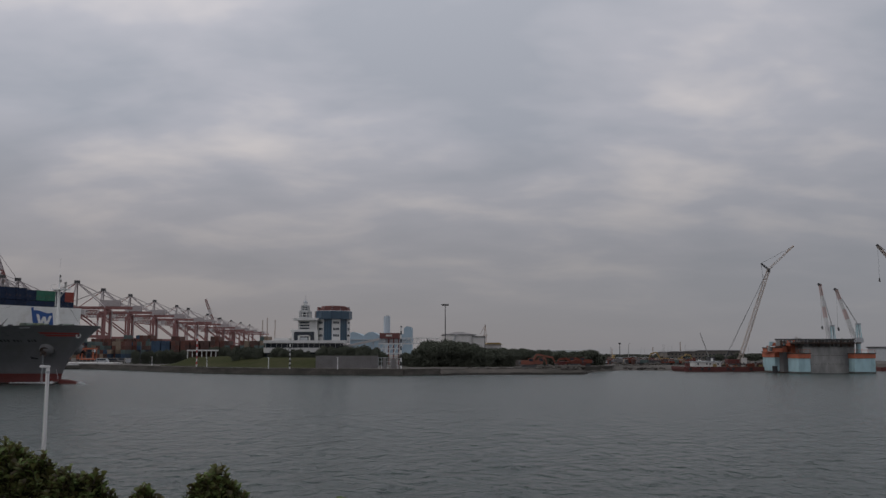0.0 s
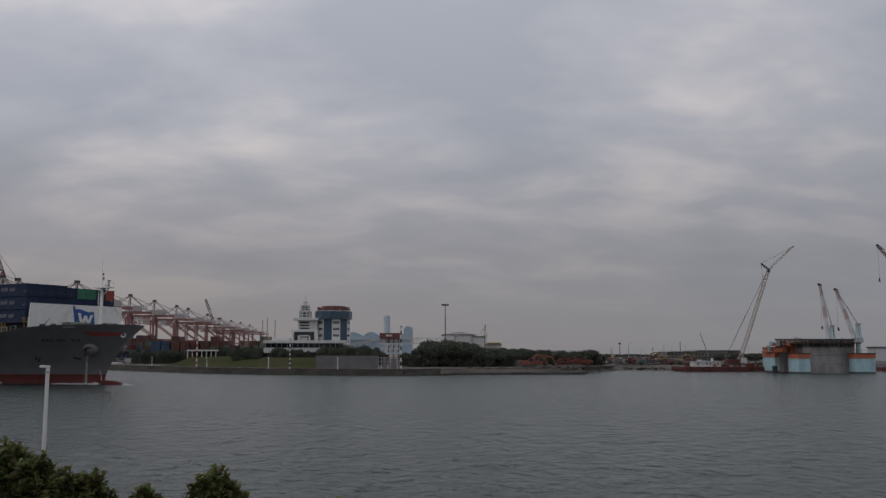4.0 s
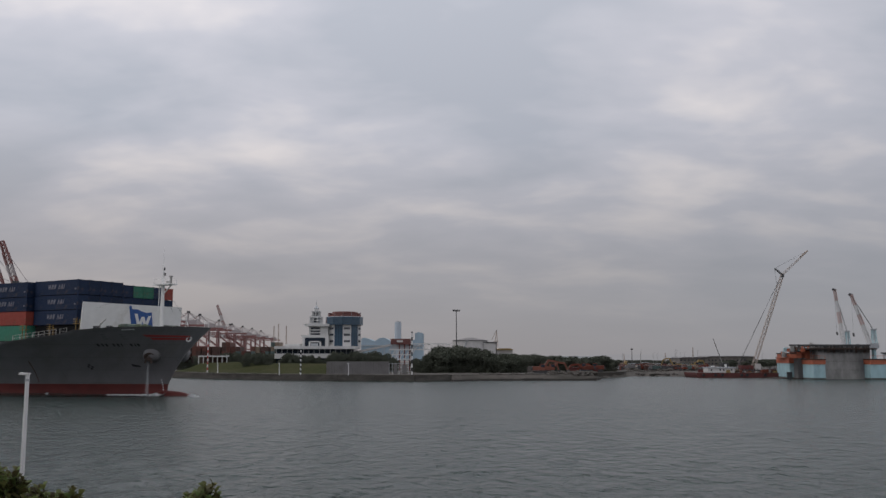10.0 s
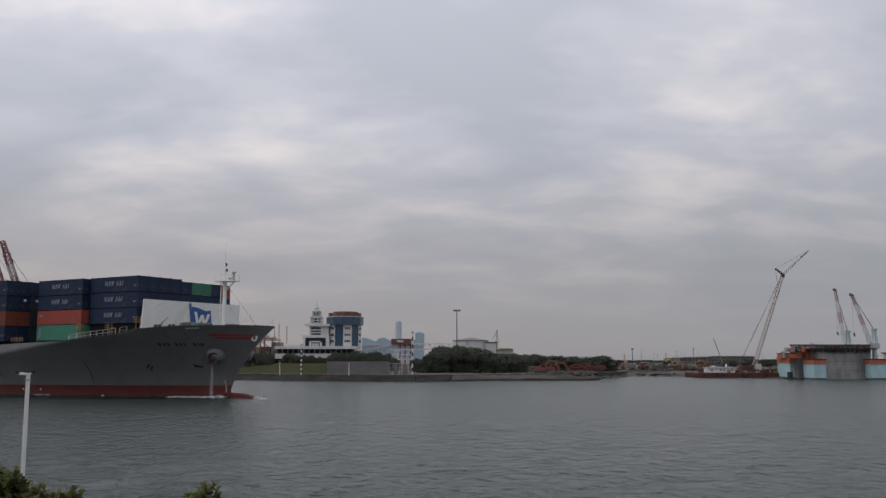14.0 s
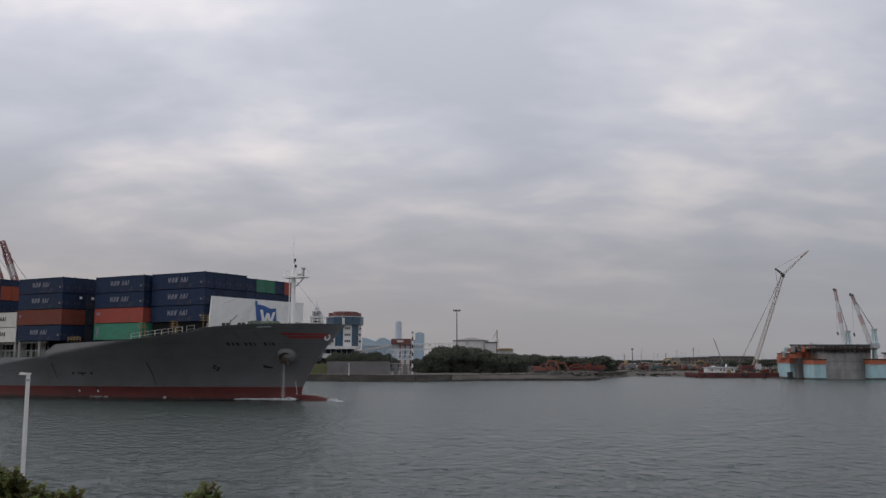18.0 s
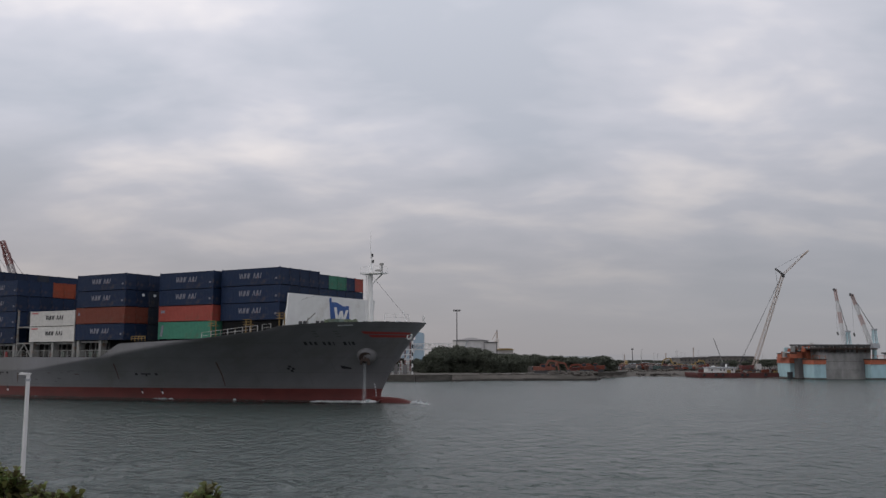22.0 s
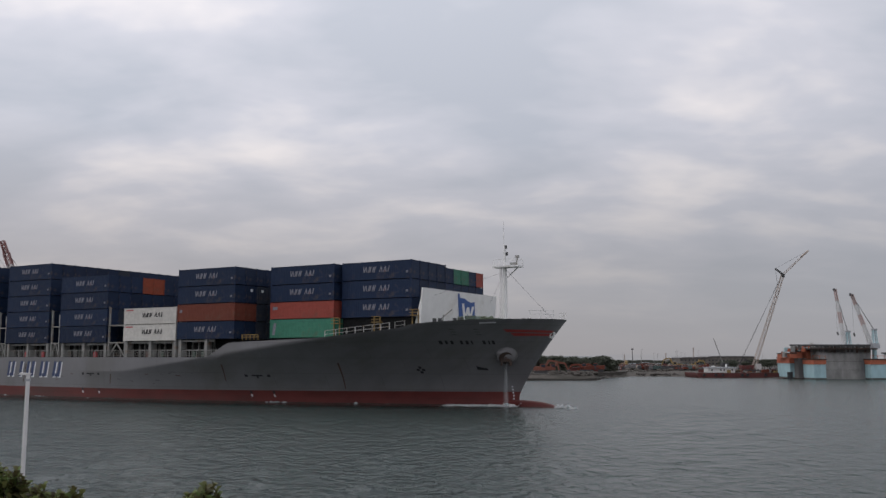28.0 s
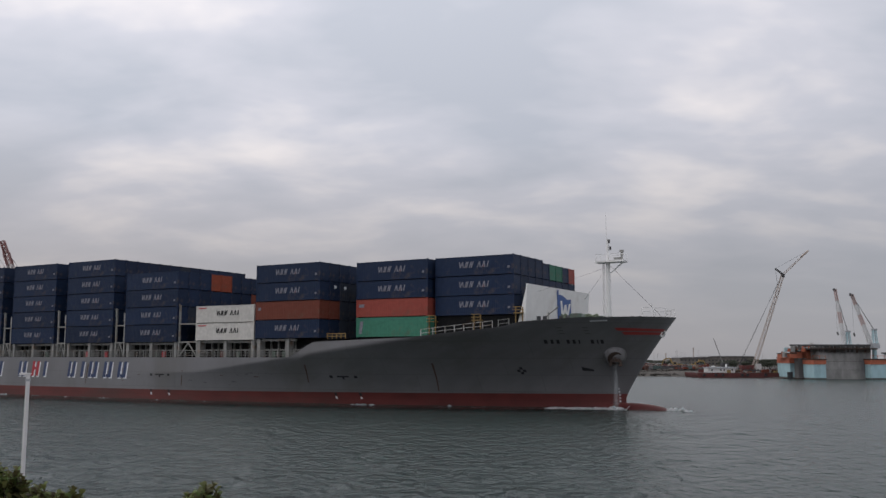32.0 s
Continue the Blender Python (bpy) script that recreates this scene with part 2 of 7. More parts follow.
def let_light_through(m, share):
    """Thin leaves glow a little when the sky stands behind them."""
    nt = m.node_tree
    bsdf, out = nt.nodes["Principled BSDF"], nt.nodes["Material Output"]
    bsdf.inputs["Specular IOR Level"].default_value = 0.3
    tr, mx = nt.nodes.new("ShaderNodeBsdfTranslucent"), nt.nodes.new("ShaderNodeMixShader")
    nt.links.new(bsdf.inputs["Base Color"].links[0].from_socket, tr.inputs["Color"])
    mx.inputs[0].default_value = share
    nt.links.new(bsdf.outputs[0], mx.inputs[1])
    nt.links.new(tr.outputs[0], mx.inputs[2])
    nt.links.new(mx.outputs[0], out.inputs["Surface"])


let_light_through(HEDGE_LEAF, 0.4)


def water_mat():
    m = bpy.data.materials.new("harbour_water")
    m.use_nodes = True
    nt = m.node_tree
    N, L = nt.nodes.new, nt.links.new
    bsdf = nt.nodes["Principled BSDF"]
    bsdf.inputs["Base Color"].default_value = (0.026, 0.042, 0.039, 1)
    bsdf.inputs["Roughness"].default_value = 0.22
    bsdf.inputs["IOR"].default_value = 1.333
    tc = N("ShaderNodeTexCoord")
    last = None
    for scale, dist, stren, stretch in ((0.8, 0.52, 1.0, (0.9, 0.7, 1)), (1.6, 0.30, 1.0, (0.9, 0.7, 1)), (4.0, 0.12, 1.0, (0.9, 0.9, 1))):
        mp, n, b = N("ShaderNodeMapping"), N("ShaderNodeTexNoise"), N("ShaderNodeBump")
        mp.inputs["Scale"].default_value = stretch
        mp.inputs["Rotation"].default_value = (0, 0, 0.25)
        L(tc.outputs["Object"], mp.inputs[0])
        L(mp.outputs[0], n.inputs["Vector"])
        n.inputs["Scale"].default_value, n.inputs["Detail"].default_value, n.inputs["Distortion"].default_value = scale, 3, 0.2
        b.inputs["Strength"].default_value, b.inputs["Distance"].default_value = stren, dist
        if scale == 0.8:
            rp = N("ShaderNodeValToRGB")
            rp.color_ramp.interpolation = "B_SPLINE"
            rp.color_ramp.elements[0].position, rp.color_ramp.elements[1].position = 0.36, 0.74
            L(n.outputs["Fac"], rp.inputs[0])
            L(rp.outputs[0], b.inputs["Height"])
        else:
            L(n.outputs["Fac"], b.inputs["Height"])
        if last:
            L(last, b.inputs["Normal"])
        last = b.outputs[0]
    L(last, bsdf.inputs["Normal"])
    return m



def plate_seams(m, length, height, dark):
    """Faint weld seams between the shell plates."""
    nt = m.node_tree
    N, L = nt.nodes.new, nt.links.new
    bsdf = nt.nodes["Principled BSDF"]
    src = bsdf.inputs["Base Color"].links[0].from_socket
    tc, sep, com, br, mx = N("ShaderNodeTexCoord"), N("ShaderNodeSeparateXYZ"), N("ShaderNodeCombineXYZ"), N("ShaderNodeTexBrick"), N("ShaderNodeMixRGB")
    L(tc.outputs["Object"], sep.inputs[0])
    L(sep.outputs[0], com.inputs[0])
    L(sep.outputs[2], com.inputs[1])
    L(com.outputs[0], br.inputs["Vector"])
    br.inputs["Color1"].default_value, br.inputs["Color2"].default_value, br.inputs["Mortar"].default_value = (0.97, 0.97, 0.97, 1), (1.03, 1.03, 1.03, 1), (dark, dark, dark, 1)
    br.inputs["Scale"].default_value, br.inputs["Mortar Size"].default_value, br.inputs["Mortar Smooth"].default_value = 1.0, 0.05, 1.0
    br.inputs["Brick Width"].default_value, br.inputs["Row Height"].default_value = length, height
    mx.blend_type = "MULTIPLY"
    mx.inputs[0].default_value = 1.0
    L(src, mx.inputs[1])
    L(br.outputs["Color"], mx.inputs[2])
    L(mx.outputs[0], bsdf.inputs["Base Color"])


plate_seams(HULL_GREY, 8.5, 2.3, 0.74)
plate_seams(BOOT_RED, 8.5, 1.05, 0.75)
WATER = water_mat()
WASH = mat("thin_wash", (0.36, 0.41, 0.42), 0.5, grain=4, vary=0.3, dirt=(0.10, 0.14, 0.14), dirt_at=0.5, dirt_scale=1.0, bump=0.3)


def spray_mat():
    m = mat("falling_spray", (0.6, 0.63, 0.64), 0.6, grain=3, vary=0.2, bump=0)
    m.node_tree.nodes["Principled BSDF"].inputs["Alpha"].default_value = 0.07
    return m


SPRAY = spray_mat()


def slick_mat():
    """Smooth wash sliding along the hull, coloured dark for the hull's reflection; it thins out across its width."""
    m = bpy.data.materials.new("hull_reflection_wash")
    m.use_nodes = True
    nt = m.node_tree
    N, L = nt.nodes.new, nt.links.new
    bsdf = nt.nodes["Principled BSDF"]
    bsdf.inputs["Base Color"].default_value = (0.006, 0.036, 0.033, 1)
    bsdf.inputs["Roughness"].default_value, bsdf.inputs["IOR"].default_value = 0.12, 1.333
    tc, uv, sep, n, b = N("ShaderNodeTexCoord"), N("ShaderNodeUVMap"), N("ShaderNodeSeparateXYZ"), N("ShaderNodeTexNoise"), N("ShaderNodeBump")
    n.inputs["Scale"].default_value, n.inputs["Detail"].default_value = 1.1, 3
    L(tc.outputs["Object"], n.inputs["Vector"])
    b.inputs["Strength"].default_value, b.inputs["Distance"].default_value = 1.0, 0.055
    L(n.outputs["Fac"], b.inputs["Height"])
    L(b.outputs[0], bsdf.inputs["Normal"])
    uv.uv_map = "across"
    L(uv.outputs[0], sep.inputs[0])
    ragged, ramp = N("ShaderNodeMath"), N("ShaderNodeValToRGB")
    ragged.operation = "MULTIPLY_ADD"
    ragged.inputs[1].default_value = 0.7
    L(n.outputs["Fac"], ragged.inputs[0])
    L(sep.outputs[1], ragged.inputs[2])
    ramp.color_ramp.elements[0].position, ramp.color_ramp.elements[0].color = 0.5, (0.92, 0.92, 0.92, 1)
    ramp.color_ramp.elements[1].position, ramp.color_ramp.elements[1].color = 1.25, (0, 0, 0, 1)
    L(ragged.outputs[0], ramp.inputs[0])
    L(ramp.outputs[0], bsdf.inputs["Alpha"])
    return m


SLICK = slick_mat()
FOAM = mat("white_foam", (0.62, 0.63, 0.63), 0.7, grain=5, vary=0.25, dirt=(0.2, 0.26, 0.27), dirt_at=0.55, dirt_scale=1.2, bump=0.4)


# ---- mesh helpers ----
def quad_box(bm, x0, x1, y0, y1, z0, z1):
    v = [bm.verts.new((x, y, z)) for z in (z0, z1) for x, y in ((x0, y0), (x1, y0), (x1, y1), (x0, y1))]
    for f in ((3, 2, 1, 0), (4, 5, 6, 7), (0, 1, 5, 4), (1, 2, 6, 5), (2, 3, 7, 6), (3, 0, 4, 7)):
        bm.faces.new([v[i] for i in f])
    return bm


def beam(bm, p, q, w, h=None, n=4):
    p, q = Vector(p), Vector(q)
    d = q - p
    side = d.cross(Vector((0, 0, 1)))
    side = Vector((1, 0, 0)) if side.length < 1e-4 * d.length else side.normalized()
    top = side.cross(d).normalized()
    h = w if h is None else h
    rings = []
    for c in (p, q):
        rings.append([bm.verts.new(c + side * (w / 2 * math.cos(a) * k) + top * (h / 2 * math.sin(a) * k))
                      for a in (2 * math.pi * (i + 0.5) / n for i in range(n)) for k in (1 / math.cos(math.pi / n) if n == 4 else 1,)])
    for i in range(n):
        j = (i + 1) % n
        bm.faces.new((rings[0][i], rings[0][j], rings[1][j], rings[1][i]))
    bm.faces.new(rings[0][::-1])
    bm.faces.new(rings[1])
    return bm


def taper(bm, base, r0, r1, z0, z1, n=12, cap=True):
    a = [bm.verts.new((base[0] + r0 * math.cos(2 * math.pi * i / n), base[1] + r0 * math.sin(2 * math.pi * i / n), z0)) for i in range(n)]
    b = [bm.verts.new((base[0] + r1 * math.cos(2 * math.pi * i / n), base[1] + r1 * math.sin(2 * math.pi * i / n), z1)) for i in range(n)]
    for i in range(n):
        j = (i + 1) % n
        bm.faces.new((a[i], a[j], b[j], b[i]))
    if cap:
        bm.faces.new(b)
        bm.faces.new(a[::-1])
    return bm


def prism(bm, outline, axis, lo, hi):
    """An outline of pairs, drawn out along axis 0, 1 or 2."""
    def put(a, b, c):
        return {0: (c, a, b), 1: (a, c, b), 2: (a, b, c)}[axis]
    lower = [bm.verts.new(put(a, b, lo)) for a, b in outline]
    upper = [bm.verts.new(put(a, b, hi)) for a, b in outline]
    n = len(outline)
    for i in range(n):
        j = (i + 1) % n
        bm.faces.new((lower[i], lower[j], upper[j], upper[i]))
    bm.faces.new(lower[::-1])
    bm.faces.new(upper)
    return bm


def mesh_of(name, bm, material, smooth=False):
    bmesh.ops.recalc_face_normals(bm, faces=bm.faces)
    me = bpy.data.meshes.new(name)
    bm.to_mesh(me)
    bm.free()
    me.materials.append(material)
    if smooth:
        for p in me.polygons:
            p.use_smooth = True
    return me


def part(name, bm, material, parent, label="", smooth=False):
    ob = new(name, mesh_of(name, bm, material, smooth))
    ob.parent = parent
    if label:
        ob["label"] = label
    return ob


def piece(name, me, parent, m=None):
    """A part on a mesh that it shares with others."""
    ob = new(name, me)
    ob.parent = parent
    if m is not None:
        ob.matrix_basis = m
    return ob


def thing(name, label, category, group="", kind="", at=(0, 0, 0), turn=0):
    ob = tagged(new(name), label, category, group, kind)
    ob.matrix_basis = pose(*at, 0, 0, turn)
    return ob


def solid(name, bm, material, label, category, group="", kind="", at=(0, 0, 0), turn=0, smooth=False):
    ob = tagged(new(name, mesh_of(name, bm, material, smooth)), label, category, group, kind)
    ob.matrix_basis = pose(*at, 0, 0, turn)
    return ob


B = bmesh.new


# ---- water, one sheet to the horizon; finer where it lies near ----
def spaced(lo, hi, first, grow):
    out, step = [lo], first
    while out[-1] < hi:
        out.append(out[-1] + step)
        step *= grow
    return out


def build_water():
    ys = spaced(16.0, 4600.0, 0.42, 1.0125)
    half = spaced(0.3, 3600.0, 0.6, 1.024)
    xs = [-x for x in reversed(half)] + half
    gx, gy = np.meshgrid(np.array(xs), np.array(ys))
    cell = np.maximum(np.gradient(np.array(ys))[:, None], 0.6 * np.gradient(np.array(xs))[None, :])
    z = np.zeros_like(gx)
    rng = np.random.RandomState(4)
    for k in range(46):
        length = 1.5 * (1.06 ** (k % 23)) * rng.uniform(0.9, 1.1)
        ang = radians(-70) + rng.normal(0, 1.15)
        amp = 0.0072 * length ** 0.4
        keep = np.clip((length / (cell * 2.2)) - 0.6, 0, 1)
        z += keep * amp * np.sin(2 * math.pi / length * (gx * math.cos(ang) + gy * math.sin(ang)) + rng.uniform(0, 6.3))
    z = z + 0.25 * z * np.abs(z)
    ny, nx = gx.shape
    co = np.stack([gx, gy, z], -1).reshape(-1, 3)
    i = (np.arange(ny - 1)[:, None] * nx + np.arange(nx - 1)[None, :]).reshape(-1)
    faces = np.stack([i, i + 1, i + nx + 1, i + nx], 1)
    me = bpy.data.meshes.new("water")
    me.vertices.add(len(co))
    me.vertices.foreach_set("co", co.astype(np.float32).reshape(-1))
    me.loops.add(faces.size)
    me.loops.foreach_set("vertex_index", faces.astype(np.int32).reshape(-1))
    me.polygons.add(len(faces))
    me.polygons.foreach_set("loop_start", np.arange(0, faces.size, 4, dtype=np.int32))
    me.polygons.foreach_set("use_smooth", np.ones(len(faces), dtype=bool))
    me.update()
    me.validate()
    me.materials.append(WATER)
    return tagged(new("water", me), "grey-green choppy harbour water under an overcast sky", "water", kind="structure")


water = build_water()


def slab(name, outline, z0, z1, material, label, category, kind="structure"):
    return solid(name, prism(B(), outline, 2, z0, z1), material, label, category, kind=kind)


# the bank on which the camera stands, and the promenade below it
slab("ground", [(-60, -40), (60, -40), (60, 5.4), (-60, 5.4)], -3, 5.7, EARTH, "earth bank above the hedge", "ground")
slab("ground_terrace", [(-60, 5.404), (60, 5.404), (60, 11.2), (-60, 11.2)], -3, 4.68, EARTH, "planted earth terrace under the hedge", "ground")
slab("pavement", [(-160, 11.204), (160, 11.204), (160, 30), (-160, 30)], -3, 1.8, CONCRETE, "concrete promenade at the water", "pavement")

# ---- the far land ----
QUAY = [(-199.7, 345), (-158.18, 338), (-120.19, 318), (-69.73, 268), (-46.57, 254), (-29.46, 248), (-7.69, 243), (2.56, 248)]
slab("ground_peninsula", QUAY + [(10.82, 254), (44.13, 257), (46.2, 276), (52.0, 284), (61.5, 297), (64.0, 306), (91.1, 420), (60, 640), (-330, 640), (-290, 520), (-240, 420)],
     -3, 1.7, EARTH, "flat bare ground of the far harbour peninsula", "ground")
slab("ground_terminal", [(-330, 640.5), (-480, 2100), (-480, 2800), (150, 2800), (150, 640.5)], -3, 1.66, CONCRETE, "flat ground of the container terminal and the land behind", "ground")
slab("ground_shore", [(56.34, 303), (67.68, 312), (90.67, 308), (260, 312), (700, 340), (2200, 639.8), (60, 639.8), (91.48, 420.5)], -3, 1.5, EARTH, "low muddy shore with a building yard", "ground")


def quay_wall():
    w = thing("seawall", "low stained concrete seawall with a dark tidal band", "seawall", kind="structure")
    for (xa, ya), (xb, yb) in zip(QUAY, QUAY[1:]):
        n = max(1, round(math.hypot(xb - xa, yb - ya) / 9))
        for i in range(n):
            p = (xa + (xb - xa) * i / n, ya + (yb - ya) * i / n)
            q = (xa + (xb - xa) * (i + 0.996) / n, ya + (yb - ya) * (i + 0.996) / n)
            part("wall_panel", beam(B(), (p[0], p[1] - 0.35, 1.05), (q[0], q[1] - 0.35, 1.05), 0.6, 1.3), SEAWALL, w)
            part("tidal_band", beam(B(), (p[0], p[1] - 0.4, 0.1), (q[0], q[1] - 0.4, 0.1), 0.8, 0.62), WET_CONCRETE, w)
            part("coping", beam(B(), (p[0], p[1] - 0.2, 1.82), (q[0], q[1] - 0.2, 1.82), 1.1, 0.22), CONCRETE, w)


quay_wall()


def spit_wall():
    w = thing("jetty_edge", "rough dark concrete edge of a landing spit", "seawall", kind="structure")
    pts = [(2.56, 248), (10.82, 254), (44.13, 257), (55.0, 300)]
    rnd = random.Random(3)
    for (xa, ya), (xb, yb) in zip(pts, pts[1:3]):
        bm = B()
        n = 26
        rows = []
        for i in range(n + 1):
            x, y = xa + (xb - xa) * i / n, ya + (yb - ya) * i / n
            rows.append([bm.verts.new((x, y + dy, z + (rnd.uniform(-0.12, 0.12) if k else 0))) for k, (dy, z) in enumerate(((-3.6, -0.6), (-3.2, 0.3), (-2.0, 0.85), (-0.8, 1.35), (0.6, 1.72)))])
        for r0, r1 in zip(rows, rows[1:]):
            for k in range(4):
                bm.faces.new((r0[k], r1[k], r1[k + 1], r0[k + 1]))
        part("sloping_bank", bm, EARTH, w, smooth=True)
    for (xa, ya), (xb, yb) in zip(pts, pts[1:]):
        n = max(2, round(math.hypot(xb - xa, yb - ya) / 3))
        for i in range(n):
            a, b = i / n, (i + 0.97) / n
            h = rnd.uniform(0.35, 0.7)
            part("edge_block", beam(B(), (xa + (xb - xa) * a, ya + (yb - ya) * a - 3.2, h / 2), (xa + (xb - xa) * b, ya + (yb - ya) * b - 3.2, h / 2), rnd.uniform(0.8, 1.6), h), ROCK, w)


spit_wall()


def mound(name, x0, x1, y0, y1, z0, top, material, label, skew):
    """A low rounded bank with an uneven crest."""
    bm, nx, ny = B(), 40, 14
    grid = []
    for j in range(ny + 1):
        for i in range(nx + 1):
            a, b = i / nx, j / ny
            s = min(1, 5 * a) * min(1, 14 * (1 - a)) * min(1, b / 0.85)
            s = s * s * (3 - 2 * s)
            x, y = x0 + (x1 - x0) * a, y0 + (y1 - y0) * b + skew * (1 - a)
            grid.append(bm.verts.new((x, y, z0 + max(0, s) * (top - z0) * (0.9 + 0.2 * noise.noise((x * 0.05, y * 0.05, 0))))))
    for j in range(ny):
        for i in range(nx):
            k = j * (nx + 1) + i
            bm.faces.new((grid[k], grid[k + 1], grid[k + nx + 2], grid[k + nx + 1]))
    return solid(name, bm, material, label, "grass bank", kind="structure", smooth=True)


mound("grass_bank", -97.8, -50.99, 271, 306, 1.62, 4.9, GRASS, "low grassy bank behind the seawall", 34)
slab("lawn", [(-92.6, 300), (-69.57, 271), (-47.12, 257), (-33.19, 252), (-38.19, 290), (-77.02, 300)], 1.6, 1.9, GRASS, "flat mown lawn behind the seawall", "lawn")
mound("grass_bank", -60.53, -34.17, 257, 288, 1.62, 4.7, GRASS, "sloping mown lawn below the control building", 8)


# ---- the container ship; x runs forward from the stem head, starboard is -y ----
LENGTH, BEAM = 168.0, 16.1


def stem(z):
    return -6.9 + 6.9 * max(0.0, (z - 1.5) / 10.9) ** 1.14


def sheer(u):
    pts = ((-400, 7.0), (-50.3, 7.0), (-49.8, 7.2), (-47.3, 9.0), (-46.6, 9.25), (-31, 9.75), (-19, 10.95), (-18.0, 11.1), (-16.2, 11.7), (-9, 12.2), (5, 12.45))
    for (a, za), (b, zb) in zip(pts, pts[1:]):
        if u <= b:
            return za + (zb - za) * (u - a) / (b - a)
    return 12.45


def knuckle(u):
    """Height at which the flare ends and the plating turns upright."""
    if u < -72:
        return 4.6
    return min(4.6 + (u + 72) * 0.1256, sheer(u)) if u < -31 else sheer(u)


def half_breadth(u, z):
    a = min(1.0, (u + LENGTH) / (LENGTH + stem(z)))
    ut, ub = -LENGTH + LENGTH * a, -LENGTH + (LENGTH - 6.9) * a
    wide = BEAM * math.sqrt(max(0.0, 1 - max(0.0, (ut + 50) / 50) ** 2.93))
    low = BEAM * (1 - max(0.0, (ub + 92) / 85.1) ** 2.0)
    s = min(1.0, max(0.0, z / knuckle(u))) ** 1.8
    return max(0.0, low + (wide - low) * s)


def hull_rows(levels, n=210):
    """levels: functions of the height of the sheer at a station; gives rows of starboard points."""
    rows = []
    for lev in levels:
        row = []
        for i in range(n + 1):
            a = 1 - (1 - i / n) ** 1.7
            z = lev(sheer(-LENGTH + LENGTH * a))
            if abs(z - 2.1) < 1e-6:  # the paint line drops a little aft
                z -= 0.3 * min(1.0, LENGTH * (1 - a) / 65)
            u = -LENGTH + (LENGTH + stem(z)) * a
            row.append((u, half_breadth(u, z), z))
        rows.append(row)
    return rows


def shell(rows):
    bm = B()
    for side in (-1, 1):
        vs = [[bm.verts.new((u, side * w, z)) for u, w, z in row] for row in rows]
        for a, b in zip(vs, vs[1:]):
            for i in range(len(a) - 1):
                bm.faces.new((a[i], a[i + 1], b[i + 1], b[i]))
        if side == -1:
            keep = vs
    for j in range(len(rows) - 1):
        bm.faces.new((keep[j][0], keep[j + 1][0], vs[j + 1][0], vs[j][0]))
    bmesh.ops.remove_doubles(bm, verts=bm.verts, dist=0.002)
    return bm


ship = thing("container_ship", "grey container ship with red boot-topping under way in the harbour", "ship")
N_UP = 24
part("hull", shell(hull_rows([(lambda s, k=k: 2.1 + (s - 2.1) * k / N_UP) for k in range(N_UP + 1)])), HULL_GREY, ship, "mid-grey painted steel hull side, streaked", smooth=True)
part("boot_topping", shell(hull_rows([(lambda s, z=z: z) for z in (0.2, 1.0, 1.5, 2.1)])), BOOT_RED, ship, "dull red underwater paint", smooth=True)
part("waterline_band", shell(hull_rows([(lambda s, z=z: z) for z in (-2.5, -1.0, 0.0, 0.2)])), GROWTH, ship, "dark wet growth along the waterline", smooth=True)


def deck():
    bm = B()
    us = [-LENGTH + (LENGTH - 1.0) * (1 - (1 - i / 90) ** 1.7) for i in range(91)]
    prev = None
    for u in us:
        z = min(sheer(u) - 0.06, 11.05) if u > -31 else sheer(u) - 0.06
        w = max(0.05, half_breadth(u, z) - 0.12)
        cur = (bm.verts.new((u, -w, z)), bm.verts.new((u, w, z)))
        if prev:
            bm.faces.new((prev[0], cur[0], cur[1], prev[1]))
        prev = cur
    return bm


part("deck", deck(), DECK_GREEN, ship, "green-grey painted steel deck")


def bulb():
    bm = B()
    bmesh.ops.create_uvsphere(bm, u_segments=24, v_segments=14, radius=1.0)
    for v in bm.verts:
        x = v.co.x
        k = 1 - abs(x) ** 3.2 if x > 0 else 1 - x * x
        r = math.sqrt(max(0.0, 1 - x * x))
        f = (max(0.0, k) ** 0.5) / r if r > 1e-3 else 0.0
        v.co = Vector((-8.2 + x * (8.4 if x > 0 else 4.0), v.co.y * f * 1.9, -1.2 + v.co.z * f * 2.1))
    return bm


part("bulbous_bow", bulb(), BOOT_RED, ship, "red bulb just breaking the surface", smooth=True)


def on_side(u, z, out=0.0):
    """A point on the starboard shell."""
    return Vector((u, -half_breadth(u, z) - out, z))


def side_patch(pts, out=0.05, split=6, ease=1.0):
    """A plate that follows the starboard shell; pts: four corners (u, z)."""
    bm = B()
    (a, b, c, d) = pts
    rows = []
    for j in range(3):
        t = j / 2
        row = []
        for i in range(split + 1):
            s = 1 - (1 - i / split) ** ease
            u = (a[0] + (b[0] - a[0]) * s) * (1 - t) + (d[0] + (c[0] - d[0]) * s) * t
            z = (a[1] + (b[1] - a[1]) * s) * (1 - t) + (d[1] + (c[1] - d[1]) * s) * t
            row.append(bm.verts.new(on_side(u, z, out)))
        rows.append(row)
    for r0, r1 in zip(rows, rows[1:]):
        for i in range(split):
            bm.faces.new((r0[i], r0[i + 1], r1[i + 1], r1[i]))
    ext = bmesh.ops.extrude_face_region(bm, geom=list(bm.faces))
    for v in ext["geom"]:
        if isinstance(v, bmesh.types.BMVert):
            v.co.y += 0.04
    return bm


